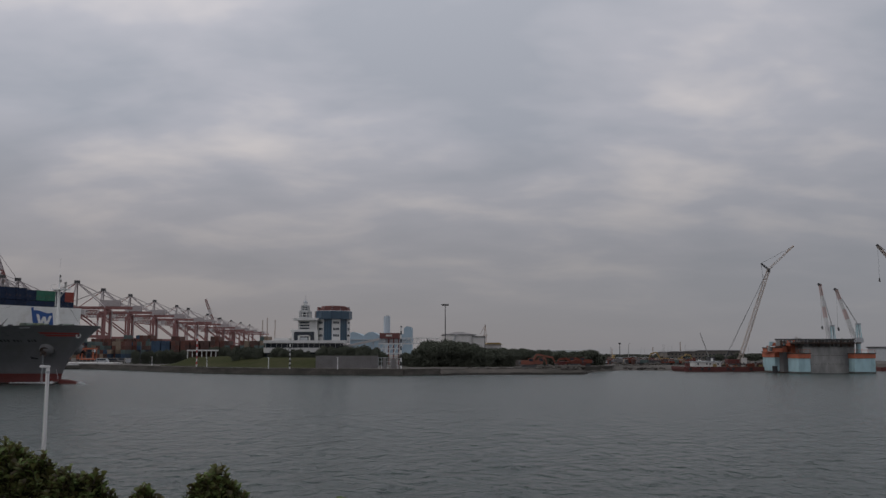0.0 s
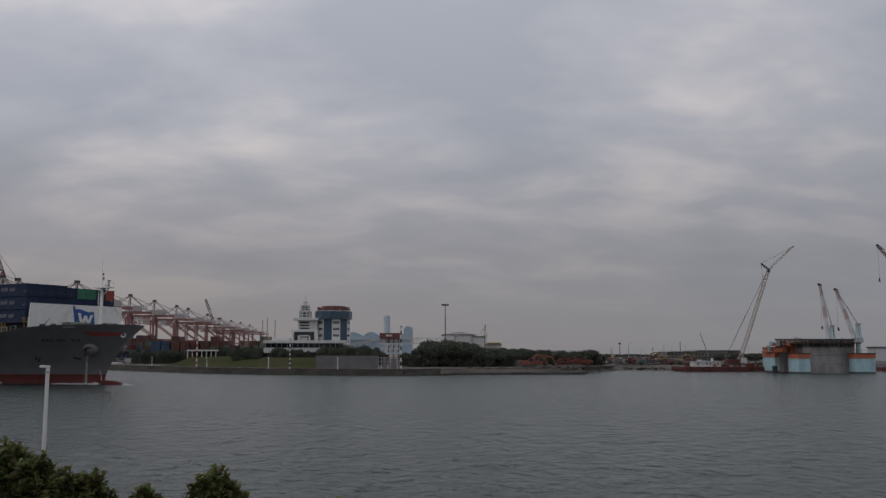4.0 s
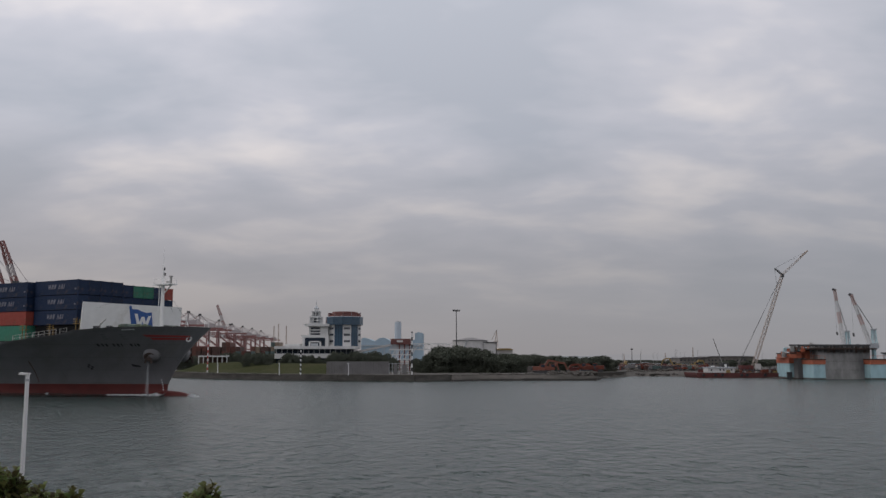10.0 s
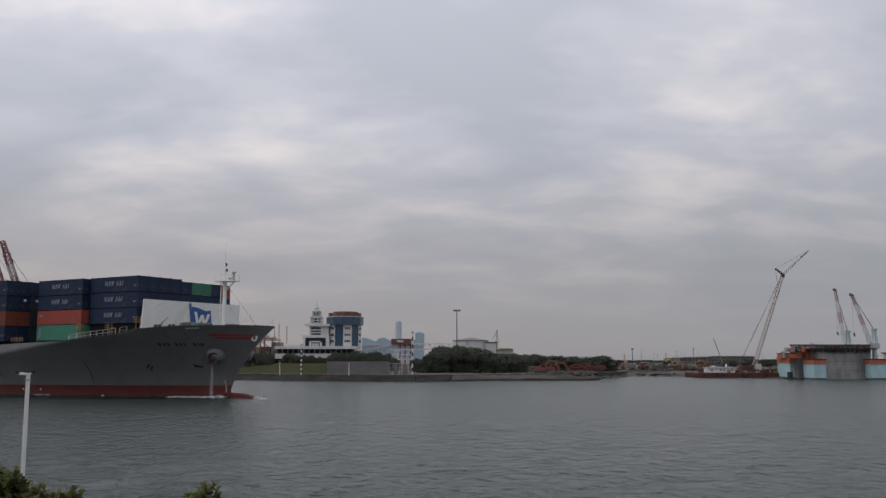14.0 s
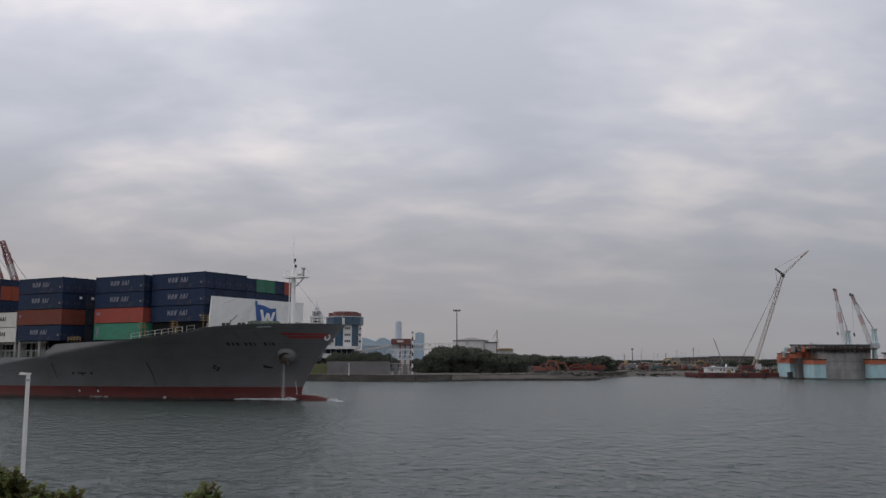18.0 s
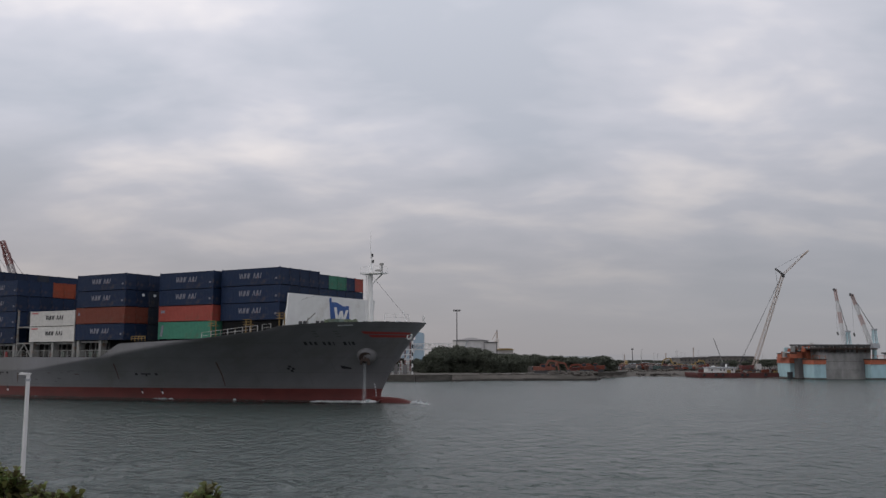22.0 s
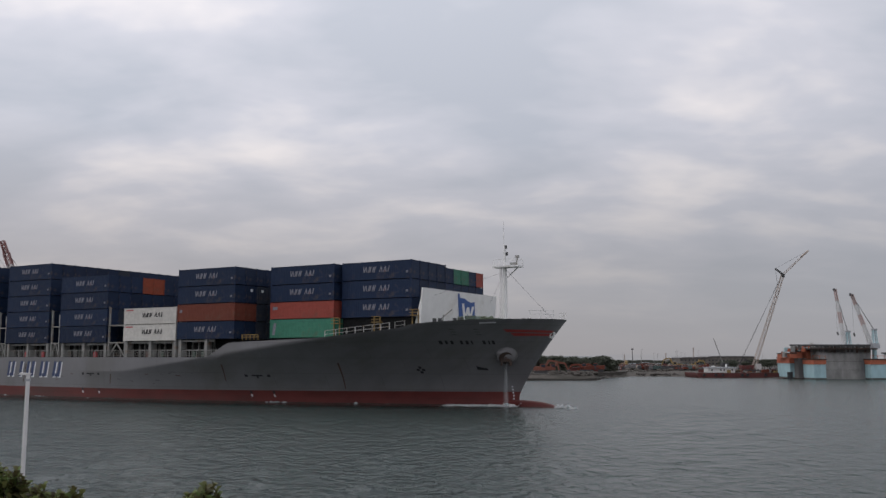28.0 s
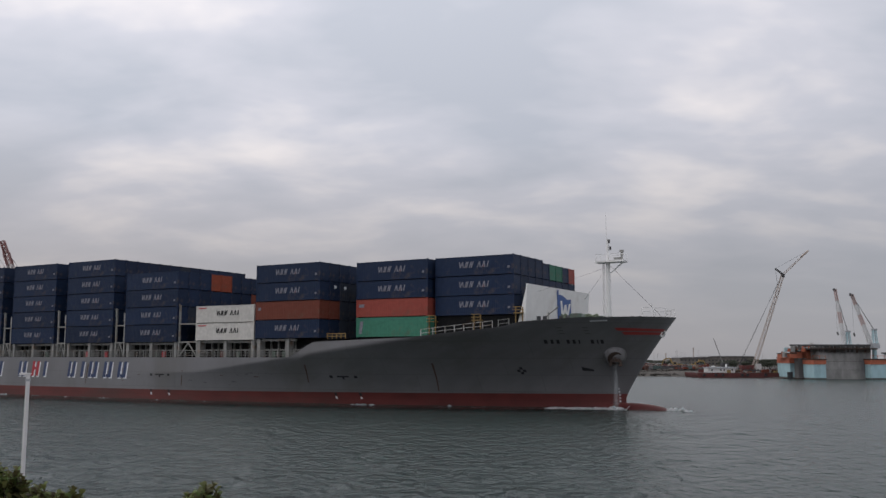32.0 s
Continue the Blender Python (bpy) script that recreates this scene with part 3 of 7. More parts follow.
def bow_marks():
    # twin red stripes, converging on the stem
    part("bow_stripe", side_patch([(-5.8, 10.52), (stem(10.46) - 0.02, 10.46), (stem(10.76) - 0.02, 10.76), (-6.0, 10.88)], 0.06, 20, 2.6), RED_STRIPE, ship, "red stripe")
    part("bow_stripe", side_patch([(-5.2, 10.0), (stem(10.02) - 0.02, 10.02), (stem(10.32) - 0.02, 10.32), (-5.4, 10.38)], 0.06, 20, 2.6), RED_STRIPE, ship, "red stripe")
    # the ship's name as plain bars
    u = -15.0
    for w in (0.75, 0.62, 0.66, None, 0.62, 0.62, 0.3, None, None, 0.62, 0.3, 0.62):
        if w is None:
            u += 0.5
            continue
        part("name_bar", side_patch([(u, 8.85), (u + w * 0.55, 8.85), (u + w * 0.55 + 0.08, 9.35), (u + 0.08, 9.35)], 0.03, 2), BLACK, ship)
        u += w * 0.85 + 0.18
    for u in (-12.6, -9.6):
        for k in (0.0, 0.36, 0.72):
            part("name_bar", side_patch([(u, 10.1 + k), (u + 0.6, 10.1 + k), (u + 0.6, 10.22 + k), (u, 10.22 + k)], 0.02, 2), FAINT_MARK, ship)
    # thruster mark and recess
    for du, dz in ((-0.38, 0), (0.38, 0), (0, 0.34), (0, -0.34)):
        part("thruster_mark", side_patch([(-19.3 + du - 0.2, 5.2 + dz - 0.16), (-19.3 + du + 0.2, 5.2 + dz - 0.16), (-19.3 + du + 0.2, 5.2 + dz + 0.16), (-19.3 + du - 0.2, 5.2 + dz + 0.16)], 0.03, 1), BLACK, ship)
    part("pilot_recess", side_patch([(-11.6, 5.25), (-10.2, 5.15), (-10.2, 5.4), (-11.6, 5.75)], 0.03, 2), BLACK, ship)
    # draught marks at the stem
    for k in range(6):
        z = 0.55 + 0.43 * k
        part("draught_mark", side_patch([(-7.75, z), (-7.56, z), (-7.56, z + 0.2), (-7.75, z + 0.2)], 0.03, 1), LETTER_WHITE, ship)
    # tug marks and plimsoll ladders along the side
    for u in (-79.5, -45.0, ):
        part("tug_mark", side_patch([(u - 1.2, 4.1), (u + 0.7, 4.1), (u + 0.7, 4.33), (u - 1.2, 4.33)], 0.03), BLACK, ship)
        part("tug_mark", side_patch([(u - 0.4, 3.8), (u - 0.1, 3.8), (u - 0.1, 4.1), (u - 0.4, 4.1)], 0.03, 1), BLACK, ship)
        for k in (-2.4, 1.5):
            part("tug_mark", side_patch([(u + k, 4.0), (u + k + 0.5, 4.0), (u + k + 0.5, 4.37), (u + k, 4.37)], 0.03, 1), BLACK, ship)
            part("draught_mark", side_patch([(u + k + 0.17, 0.95), (u + k + 0.42, 0.95), (u + k + 0.3, 1.3), (u + k + 0.05, 1.3)], 0.03, 1), LETTER_WHITE, ship)
            part("tug_mark", side_patch([(u + k + 0.05, 1.42), (u + k + 0.4, 1.42), (u + k + 0.3, 1.85), (u + k - 0.05, 1.85)], 0.03, 1), BLACK, ship)
    # rust runs
    for u, z0, z1 in ((-31.0, 2.3, 6.2), (-50.6, 3.3, 5.9), (-74.6, 2.5, 4.9), (-97.2, 2.5, 5.8)):
        part("rust_streak", side_patch([(u - 0.62, z0), (u - 0.48, z0), (u + 0.14, z1), (u - 0.12, z1)], 0.02, 1), RUST_STREAK, ship, "brown rust streak")
    rnd = random.Random(23)
    for k in range(18):
        u, z, w = rnd.uniform(-100, -30) if k % 2 else rnd.gauss(-66, 4), rnd.uniform(2.6, 4.6), rnd.uniform(0.3, 1.1)
        part("scuff_mark", side_patch([(u, z), (u + w, z + rnd.uniform(-0.1, 0.1)), (u + w * 0.9, z + 0.1), (u + 0.1, z + 0.12)], 0.015, 2), rnd.choice((FAINT_MARK, FAINT_MARK, RUST_STREAK)), ship)


bow_marks()


def hull_lettering():
    """The owner's name on the side as plain slanted blocks with pale edges."""
    blocks = [(-102.6, 1.9, 0), (-99.2, 0.8, 0), (-97.2, 2.2, 0), (-93.4, 2.1, 0), (-89.8, 2.1, 0), (-116.5, 2.2, 0), (-112.6, 2.0, 1), (-109.4, 0.8, 0), (-131.0, 2.6, 0), (-126.9, 2.0, 1), (-123.6, 2.2, 0)]
    for u, w, red in blocks:
        paint = LETTER_RED if red else HULL_LETTER_BLUE
        bars = [(0.0, w)] if w < 1.0 else [(0.0, w * 0.36), (w * 0.62, w)]
        for a, b in bars:
            part("letter_edge", side_patch([(u + a + 0.2, 3.42), (u + b + 0.17, 3.42), (u + b + 0.62, 6.1), (u + a + 0.65, 6.1)], 0.02, 1), LETTER_WHITE, ship, "white letter edge")
            part("letter_block", side_patch([(u + a, 3.6), (u + b - 0.1, 3.6), (u + b + 0.35, 6.25), (u + a + 0.45, 6.25)], 0.05, 1), paint, ship)
        if w > 1.0:
            lo = 4.7 if red else 3.6
            part("letter_block", side_patch([(u + w * 0.36, lo), (u + w * 0.62, lo), (u + w * 0.62 + 0.1, lo + 0.55), (u + w * 0.36 + 0.1, lo + 0.55)], 0.045, 1), paint, ship)


hull_lettering()


def hawse():
    for side in (-1, 1):
        base = on_side(-7.3, 7.45)
        nrm = Vector((0.5, -0.75, -0.6)).normalized()
        turn = nrm.to_track_quat("Z", "Y").to_matrix().to_4x4()

        def drum(bm, r0, r1, a, b, n=24):
            g = bmesh.ops.create_cone(bm, segments=n, radius1=r0, radius2=r1, depth=b - a, cap_ends=True)
            for v in g["verts"]:
                v.co = turn @ (v.co + Vector((0, 0, (a + b) / 2))) + base
            return bm

        bm = B()
        dome = bmesh.ops.create_uvsphere(bm, u_segments=28, v_segments=18, radius=1.0)
        centre = on_side(-7.5, 7.6) + Vector((0.3, 0.75, 0.0))
        for v in dome["verts"]:
            c = v.co
            v.co = centre + Vector((c.x * (1.5 if c.x > 0 else 2.2), c.y * 1.5, c.z * (1.5 if c.z < 0 else 1.55) - 0.25 * c.x))
        drum(bm, 1.35, 1.2, -1.0, 0.9)
        rim = drum(B(), 1.05, 0.95, 0.8, 0.96)
        tip = base + nrm * 1.4 + Vector((0, 0, 0.15))
        anchor = B()
        beam(anchor, tip + Vector((-0.62, -0.05, -0.2)), tip + Vector((0.62, -0.05, -0.2)), 0.42, 0.42)
        beam(anchor, tip + Vector((-0.6, -0.05, -0.2)), tip + Vector((-0.72, -0.1, -0.95)), 0.34, 0.3)
        beam(anchor, tip + Vector((0.6, -0.05, -0.2)), tip + Vector((0.72, -0.1, -0.95)), 0.34, 0.3)
        beam(anchor, tip + nrm * -0.5 + Vector((0, 0, 0.15)), tip + Vector((0, -0.05, -0.35)), 0.32, 0.32)
        if side == 1:
            for b in (bm, anchor, rim):
                b.transform(Matrix.Diagonal((1, -1, 1, 1)))
        h = part("hawse_bolster", bm, HULL_GREY, ship, "rounded grey hawse bolster", smooth=True)
        part("hawse_pipe", rim, ANCHOR_IRON, h, "dark mouth of the hawse pipe")
        part("anchor", anchor, ANCHOR_IRON, h, "dark rusty anchor housed in the hawse")
    # wash water falling from the hawse
    p = on_side(-7.3, 7.45) + Vector((0.6, -1.1, -1.3))
    for dx in (-0.1, 0.03, 0.12):
        bm = B()
        taper(bm, (p.x + dx * (1 + 0.5), p.y), 0.28, 0.05, 0.1, p.z + dx, 8)
        part("water_jet", bm, SPRAY, ship, "thin fall of wash water")


hawse()


def fore_fittings():
    # breakwater across the forecastle with the owner's emblem
    bw = part("breakwater", prism(B(), [(-17.0, 11.0), (-16.7, 11.0), (-16.25, 16.8), (-16.45, 16.8)], 1, -11.6, 11.6), SHIP_WHITE, ship, "white steel breakwater")
    for y in range(-11, 12, 2):
        part("stiffener", prism(B(), [(-18.1, 11.0), (-16.95, 11.0), (-16.5, 16.3), (-16.7, 16.3)], 1, y - 0.06, y + 0.06), SHIP_WHITE, bw)
    def panel(pts, out, material, name):
        bm = B()
        f = [bm.verts.new((-16.7 + 0.45 * (z - 11.0) / 5.8 + out, y, z)) for y, z in pts]
        bm.faces.new(f)
        ext = bmesh.ops.extrude_face_region(bm, geom=list(bm.faces))
        for v in ext["geom"]:
            if isinstance(v, bmesh.types.BMVert):
                v.co.x -= 0.03
        part(name, bm, material, bw)
    panel([(-0.35, 11.6), (0.1, 11.6), (-0.9, 16.1), (-1.4, 16.1)], 0.06, LOGO_BLUE, "emblem_staff")
    panel([(-1.45, 16.0), (-0.85, 16.0), (-0.9, 16.55), (-1.4, 16.55)], 0.064, LOGO_BLUE, "emblem_knob")
    panel([(0.0, 11.8), (4.7, 11.8), (4.0, 15.5), (2.6, 15.35), (0.6, 15.9), (-0.85, 15.95)], 0.056, LOGO_BLUE, "emblem_flag")
    zig = [(0.25, 15.1), (1.15, 12.6), (1.95, 14.6), (2.7, 12.6), (3.55, 14.8)]
    for k, ((ya, za), (yb, zb)) in enumerate(zip(zig, zig[1:])):
        panel([(ya - 0.34, za), (yb - 0.34, zb), (yb + 0.34, zb), (ya + 0.34, za)], 0.09 + 0.005 * k, SHIP_WHITE, "emblem_field")
    # foremast
    ma = part("foremast", taper(taper(B(), (-9.1, 0), 0.42, 0.29, 11.0, 20.3), (-9.1, 0), 0.22, 0.12, 20.3, 23.6), SHIP_WHITE, ship, "white steel foremast", smooth=False)
    part("crosstree", quad_box(B(), -10.7, -6.5, -1.0, 1.0, 20.2, 20.42), SHIP_WHITE, ma)
    part("strut", beam(B(), (-6.9, 0, 20.2), (-8.9, 0, 18.6), 0.16), SHIP_WHITE, ma)
    part("whip_aerial", taper(B(), (-9.3, 0.1), 0.06, 0.02, 23.5, 27.4, 6), SHIP_WHITE, ma)
    for y in (-0.28, 0.28):
        part("ladder_rail", beam(B(), (-9.85, y, 11.0), (-9.75, y, 20.2), 0.09), SHIP_WHITE, ma)
    for k in range(24):
        part("rung", beam(B(), (-9.84 + k * 0.004, -0.28, 11.4 + 0.38 * k), (-9.84 + k * 0.004, 0.28, 11.4 + 0.38 * k), 0.06), SHIP_WHITE, ma)
    for x, y in ((-10.5, -0.9), (-10.5, 0.9), (-6.6, -0.9), (-6.6, 0.9)):
        part("rail_post", beam(B(), (x, y, 20.4), (x, y, 21.4), 0.06), SHIP_WHITE, ma)
    for y in (-0.9, 0.9):
        part("rail", beam(B(), (-10.5, y, 21.35), (-6.6, y, 21.35), 0.06), SHIP_WHITE, ma)
    part("mast_lamp", quad_box(quad_box(B(), -7.2, -6.95, -0.12, 0.12, 20.42, 21.6), -7.35, -6.8, -0.2, 0.2, 21.6, 21.9), SHIP_STEEL, ma)
    part("radar_bar", beam(B(), (-8.2, 0, 20.75), (-7.2, 0, 20.75), 0.3), SHIP_STEEL, ma)
    for xx, zz in ((-8.72, 22.0), (-8.88, 23.0)):
        part("signal_lamp", taper(B(), (xx, 0), 0.16, 0.16, zz, zz + 0.5, 8), DARK_STEEL, ma)
    part("stay_wire", beam(B(), (-8.9, 0, 19.9), (-1.6, 0, 12.4), 0.03), DARK_STEEL, ma)
    for y in (-9.0, 9.0):
        part("stay_wire", beam(B(), (-9.2, 0, 19.6), (-16.0, y, 15.8), 0.025), DARK_STEEL, ma)
    # bow rail and bulwark fittings
    for u in (-0.5, -1.6, -2.7):
        for s in (-1, 1):
            part("rail_post", beam(B(), (u, s * half_breadth(u, 12.3) * 0.9, 12.2), (u, s * half_breadth(u, 12.3) * 0.9, 13.5), 0.07), SHIP_WHITE, ship)
    for s in (-1, 1):
        for z in (13.0, 13.5):
            part("rail", beam(B(), (-0.5, s * half_breadth(-0.5, 12.3) * 0.9, z), (-2.7, s * half_breadth(-2.7, 12.3) * 0.9, z), 0.06), SHIP_WHITE, ship)
    part("jackstaff", beam(B(), (-2.4, 0.2, 12.2), (-3.2, 0.2, 14.3), 0.1), SHIP_WHITE, ship)
    part("bulwark_cap", side_patch([(-8.4, 11.62), (-6.4, 11.72), (-6.4, 11.88), (-8.4, 11.78)], 0.04), LETTER_WHITE, ship)
    for u, y in ((-11.5, -5.0), (-11.5, 4.2), (-13.2, -1.0)):
        w = B()
        beam(w, (u, y - 1.2, 12.2), (u, y + 1.2, 12.2), 1.5, 1.5, 12)
        quad_box(w, u - 0.8, u + 0.8, y - 1.6, y - 1.25, 11.0, 12.9)
        quad_box(w, u - 0.8, u + 0.8, y + 1.25, y + 1.6, 11.0, 12.9)
        part("mooring_winch", w, DECK_GREEN, ship, "green mooring winch")
    for u, y, r in ((-12.2, -4.6, 0.75), (-10.9, -4.0, 0.6), (-10.1, -3.2, 0.7), (-13.6, -5.4, 0.5)):
        coil = B()
        for k in range(4):
            ring = [(u + (r - 0.05 * k) * math.cos(a), y + (r - 0.05 * k) * math.sin(a), 12.15 + 0.2 * k + 0.12 * math.sin(3 * a + k)) for a in (j * math.pi / 6 for j in range(13))]
            for p, q in zip(ring, ring[1:]):
                beam(coil, p, q, 0.2, 0.2, 6)
        taper(coil, (u, y), r * 0.5, r * 0.5, 11.0, 12.3, 10)
        part("mooring_rope", coil, ROPE, ship, "pale green coiled mooring rope")
    for u, y in ((-15.6, -9.5), (-12.5, -9.2), (-4.8, -3.0)):
        part("bollard", taper(taper(B(), (u, y), 0.28, 0.28, 11.0, 12.5, 10), (u + 0.9, y), 0.28, 0.28, 11.0, 12.5, 10), DARK_STEEL, ship)
    part("davit", beam(beam(B(), (-14.4, -9.4, 11.0), (-14.2, -9.4, 13.0), 0.14), (-14.6, -9.4, 12.4), (-12.8, -9.4, 13.7), 0.12), SHIP_STEEL, ship)


fore_fittings()


def bow_chock():
    bm = B()
    c = Vector((stem(10.2) + 0.0, -0.42, 10.2))
    nrm = Vector((0.9, -0.3, -0.3)).normalized()
    side = Vector((0.3, 0.9, 0)).normalized()
    rise = Vector((0.28, 0, 1.0)).normalized()
    rings = []
    for k in range(18):
        a = 2 * math.pi * k / 18
        d = side * (0.56 * math.cos(a)) + rise * (0.54 * math.sin(a))
        rings.append([bm.verts.new(c + d * r + nrm * o) for r, o in ((1.0, -1.0), (1.0, 0.12), (0.62, 0.12), (0.62, -1.0))])
    for k in range(18):
        a, b = rings[k], rings[(k + 1) % 18]
        for i in range(4):
            bm.faces.new((a[i], a[(i + 1) % 4], b[(i + 1) % 4], b[i]))
    part("bow_chock", bm, SHIP_WHITE, ship, "white-rimmed mooring chock")


bow_chock()


def rail_run(pts, height=1.1, spacing=1.6, material=None, bars=3):
    r = B()
    for p, q in zip(pts, pts[1:]):
        p, q = Vector(p), Vector(q)
        for k in range(1, bars + 1):
            h = Vector((0, 0, height * k / bars))
            beam(r, p + h, q + h, 0.06)
        n = max(1, round((q - p).length / spacing))
        for i in range(n + 1):
            c = p.lerp(q, i / n)
            beam(r, c, c + Vector((0, 0, height)), 0.08)
    return part("guard_rail", r, material or SHIP_STEEL, ship, "light grey steel guard rail")


BAYS = {  # forward end, half width, base height, heights of the tiers
    "bay_a": (-18.45, 9, 12.75, (2.74, 2.74, 2.74)),
    "bay_b": (-31.2, 10, 9.9, (2.88, 2.62, 2.65, 2.85)),
    "bay_c": (-47.3, 13, 9.8, (2.78, 2.78, 2.8, 2.8)),
    "bay_d": (-59.75, 13, 9.6, (2.74, 2.74)),
    "bay_e": (-76.2, 13, 9.4, (2.9, 2.9, 2.9, 2.9)),
    "bay_f": (-91.5, 13, 9.4, (2.87, 2.87, 2.87, 2.87, 2.87)),
    "bay_g": (-106.95, 13, 9.35, (2.89, 2.89, 2.89, 2.89, 2.89)),
    "bay_h": (-122.4, 13, 9.35, (2.9, 2.9, 2.9, 2.9, 2.9)),
}


def deck_structure():
    # hatch covers under the stacks; the shade there is put into their colour
    for key, (u, rows, base, tiers) in BAYS.items():
        w = rows * 1.24
        inner = w - 2.2 if base < 9.85 else w - 0.4
        low = min(sheer(u - 6) - 0.3, 11.0)
        part("hatch_cover", quad_box(B(), u - 12.1, u, -inner, inner, low, base - 0.02), HATCH_SHADE, ship, "hatch cover, near-black for the shade under the stacks")
        if base < 9.85:
            for du in (-6.1, -11.7) if key == "bay_c" else (-0.5, -6.1, -11.7):
                for s in (-1, 1):
                    part("pedestal", quad_box(B(), u + du - 0.3, u + du + 0.3, s * 15.2 - 0.6, s * 15.2 + 0.6, 6.9, base - 0.02), SHIP_STEEL, ship)
    # lashing bridges between the bays
    for u, half, top in ((-74.0, 2.0, 15.4), (-90.0, 1.05, 15.2), (-105.3, 1.0, 15.2), (-120.9, 1.0, 15.2), (-60.0, 0.12, 14.9)):
        lb = part("lashing_bridge", beam(B(), (u, -15.6, 12.3), (u, 15.6, 12.3), max(0.3, 2 * half), 0.2), SHIP_STEEL, ship, "pale grey lashing bridge")
        for s in (-1, 1):
            for k, du in enumerate((-half, half) if half > 0.3 else (0.0,)):
                tall = top - (0.9 if k else 0.0)
                part("post", beam(B(), (u + du, s * 15.6, 6.9), (u + du, s * 15.6, tall), 0.26), SHIP_STEEL, lb)
                part("post_fork", beam(beam(B(), (u + du - 0.28, s * 15.6, tall - 1.3), (u + du - 0.28, s * 15.6, tall + 0.15), 0.12), (u + du - 0.4, s * 15.6, tall - 1.2), (u + du, s * 15.6, tall - 1.2), 0.12), SHIP_STEEL, lb)
                for z in (8.1, 10.2, 11.3, 13.2):
                    part("bracket", beam(B(), (u + du - 0.3, s * 15.6, z), (u + du + 0.3, s * 15.6, z), 0.13), SHIP_STEEL, lb)
            for z in (9.4, 12.3):
                part("girt", beam(B(), (u - half, s * 15.6, z), (u + half + 0.01, s * 15.6, z), 0.2), SHIP_STEEL, lb)
            part("brace", beam(B(), (u - half, s * 15.6, 7.0), (u, s * 15.6, 9.3), 0.16), SHIP_STEEL, lb)
            part("brace", beam(B(), (u + half, s * 15.6, 7.0), (u, s * 15.6, 9.3), 0.16), SHIP_STEEL, lb)
        for y in (-10.4, -5.2, 0.0, 5.2, 10.4):
            part("post", beam(B(), (u, y, 6.9), (u, y, top), 0.28), SHIP_STEEL, lb)
    # girders, ribs and fire boxes below the outboard stacks
    rnd = random.Random(41)
    for key in ("bay_c", "bay_d", "bay_e", "bay_f", "bay_g", "bay_h"):
        u, rows, base, tiers = BAYS[key]
        a = -52.0 if key == "bay_c" else u + 0.6
        part("side_girder", beam(B(), (u - 12.6, -15.3, base - 0.22), (a, -15.3, base - 0.22), 0.3, 0.34), SHIP_STEEL, ship, "pale grey container girder")
        part("walkway_edge", beam(B(), (u - 12.6, -14.6, 8.15), (a, -14.6, 8.15), 0.5, 0.1), SHIP_STEEL, ship)
        k = u - 12.2
        while k < a - 0.6:
            part("coaming_rib", quad_box(B(), k, k + 0.14, -14.25, -13.9, 6.9, base - 0.1), SHIP_STEEL, ship)
            k += rnd.uniform(1.3, 1.9)
        for j in range(2):
            x = rnd.uniform(u - 11, a - 1.5)
            part("fire_box", quad_box(B(), x, x + 0.7, -15.1, -14.8, 7.0, 7.9), rnd.choice((LETTER_RED, BOX_RUST, DECK_GREEN)), ship)
    rail_run([(-LENGTH + 1, -15.85, 6.95), (-50.4, -15.85, 6.95)])
    rail_run([(-LENGTH + 1, 15.85, 6.95), (-50.4, 15.85, 6.95)])
    z = lambda u: sheer(u)
    rail_run([(u, -half_breadth(u, sheer(u)) + 0.3, z(u) - 0.02) for u in (-30.6, -27.0, -23.0, -20.4)], 1.05, 1.5, RAIL_GREY, 2)
    rail_run([(u, half_breadth(u, sheer(u)) - 0.3, z(u) - 0.02) for u in (-30.6, -27.0, -23.0, -20.4)], 1.15, 1.3, SHIP_WHITE)
    rail_run([(u, -half_breadth(u, sheer(u)) + 0.3, z(u) - 0.02) for u in (-19.6, -18.2)], 1.05, 1.3, SHIP_STEEL, 2)
    # ochre access platforms beside the forward stacks
    for u, zt in ((-29.7, 11.9), (-23.2, 12.0), (-17.5, 12.9)):
        y = -half_breadth(u, sheer(u) - 0.4) + 1.3
        p = B()
        for dx in (-0.5, 0.5):
            beam(p, (u + dx, y, sheer(u) - 0.05), (u + dx, y, zt + 0.8), 0.14)
        beam(p, (u - 0.65, y, zt), (u + 0.65, y, zt), 1.0, 0.12)
        for h in (0.4, 0.8):
            beam(p, (u - 0.65, y - 0.5, zt + h), (u + 0.65, y - 0.5, zt + h), 0.09)
        part("access_platform", p, YELLOW_RAIL, ship, "ochre-yellow access platform")
    p = B()
    for k in range(5):
        beam(p, (-46.4 + k * 0.8, -15.2, 9.65), (-46.4 + k * 0.8, -15.2, 10.45), 0.1)
    beam(p, (-46.6, -15.2, 10.4), (-43.2, -15.2, 10.4), 0.12)
    beam(p, (-46.6, -15.2, 10.05), (-43.2, -15.2, 10.05), 0.1)
    part("guard_rail", p, YELLOW_RAIL, ship, "ochre-yellow guard rail")


deck_structure()


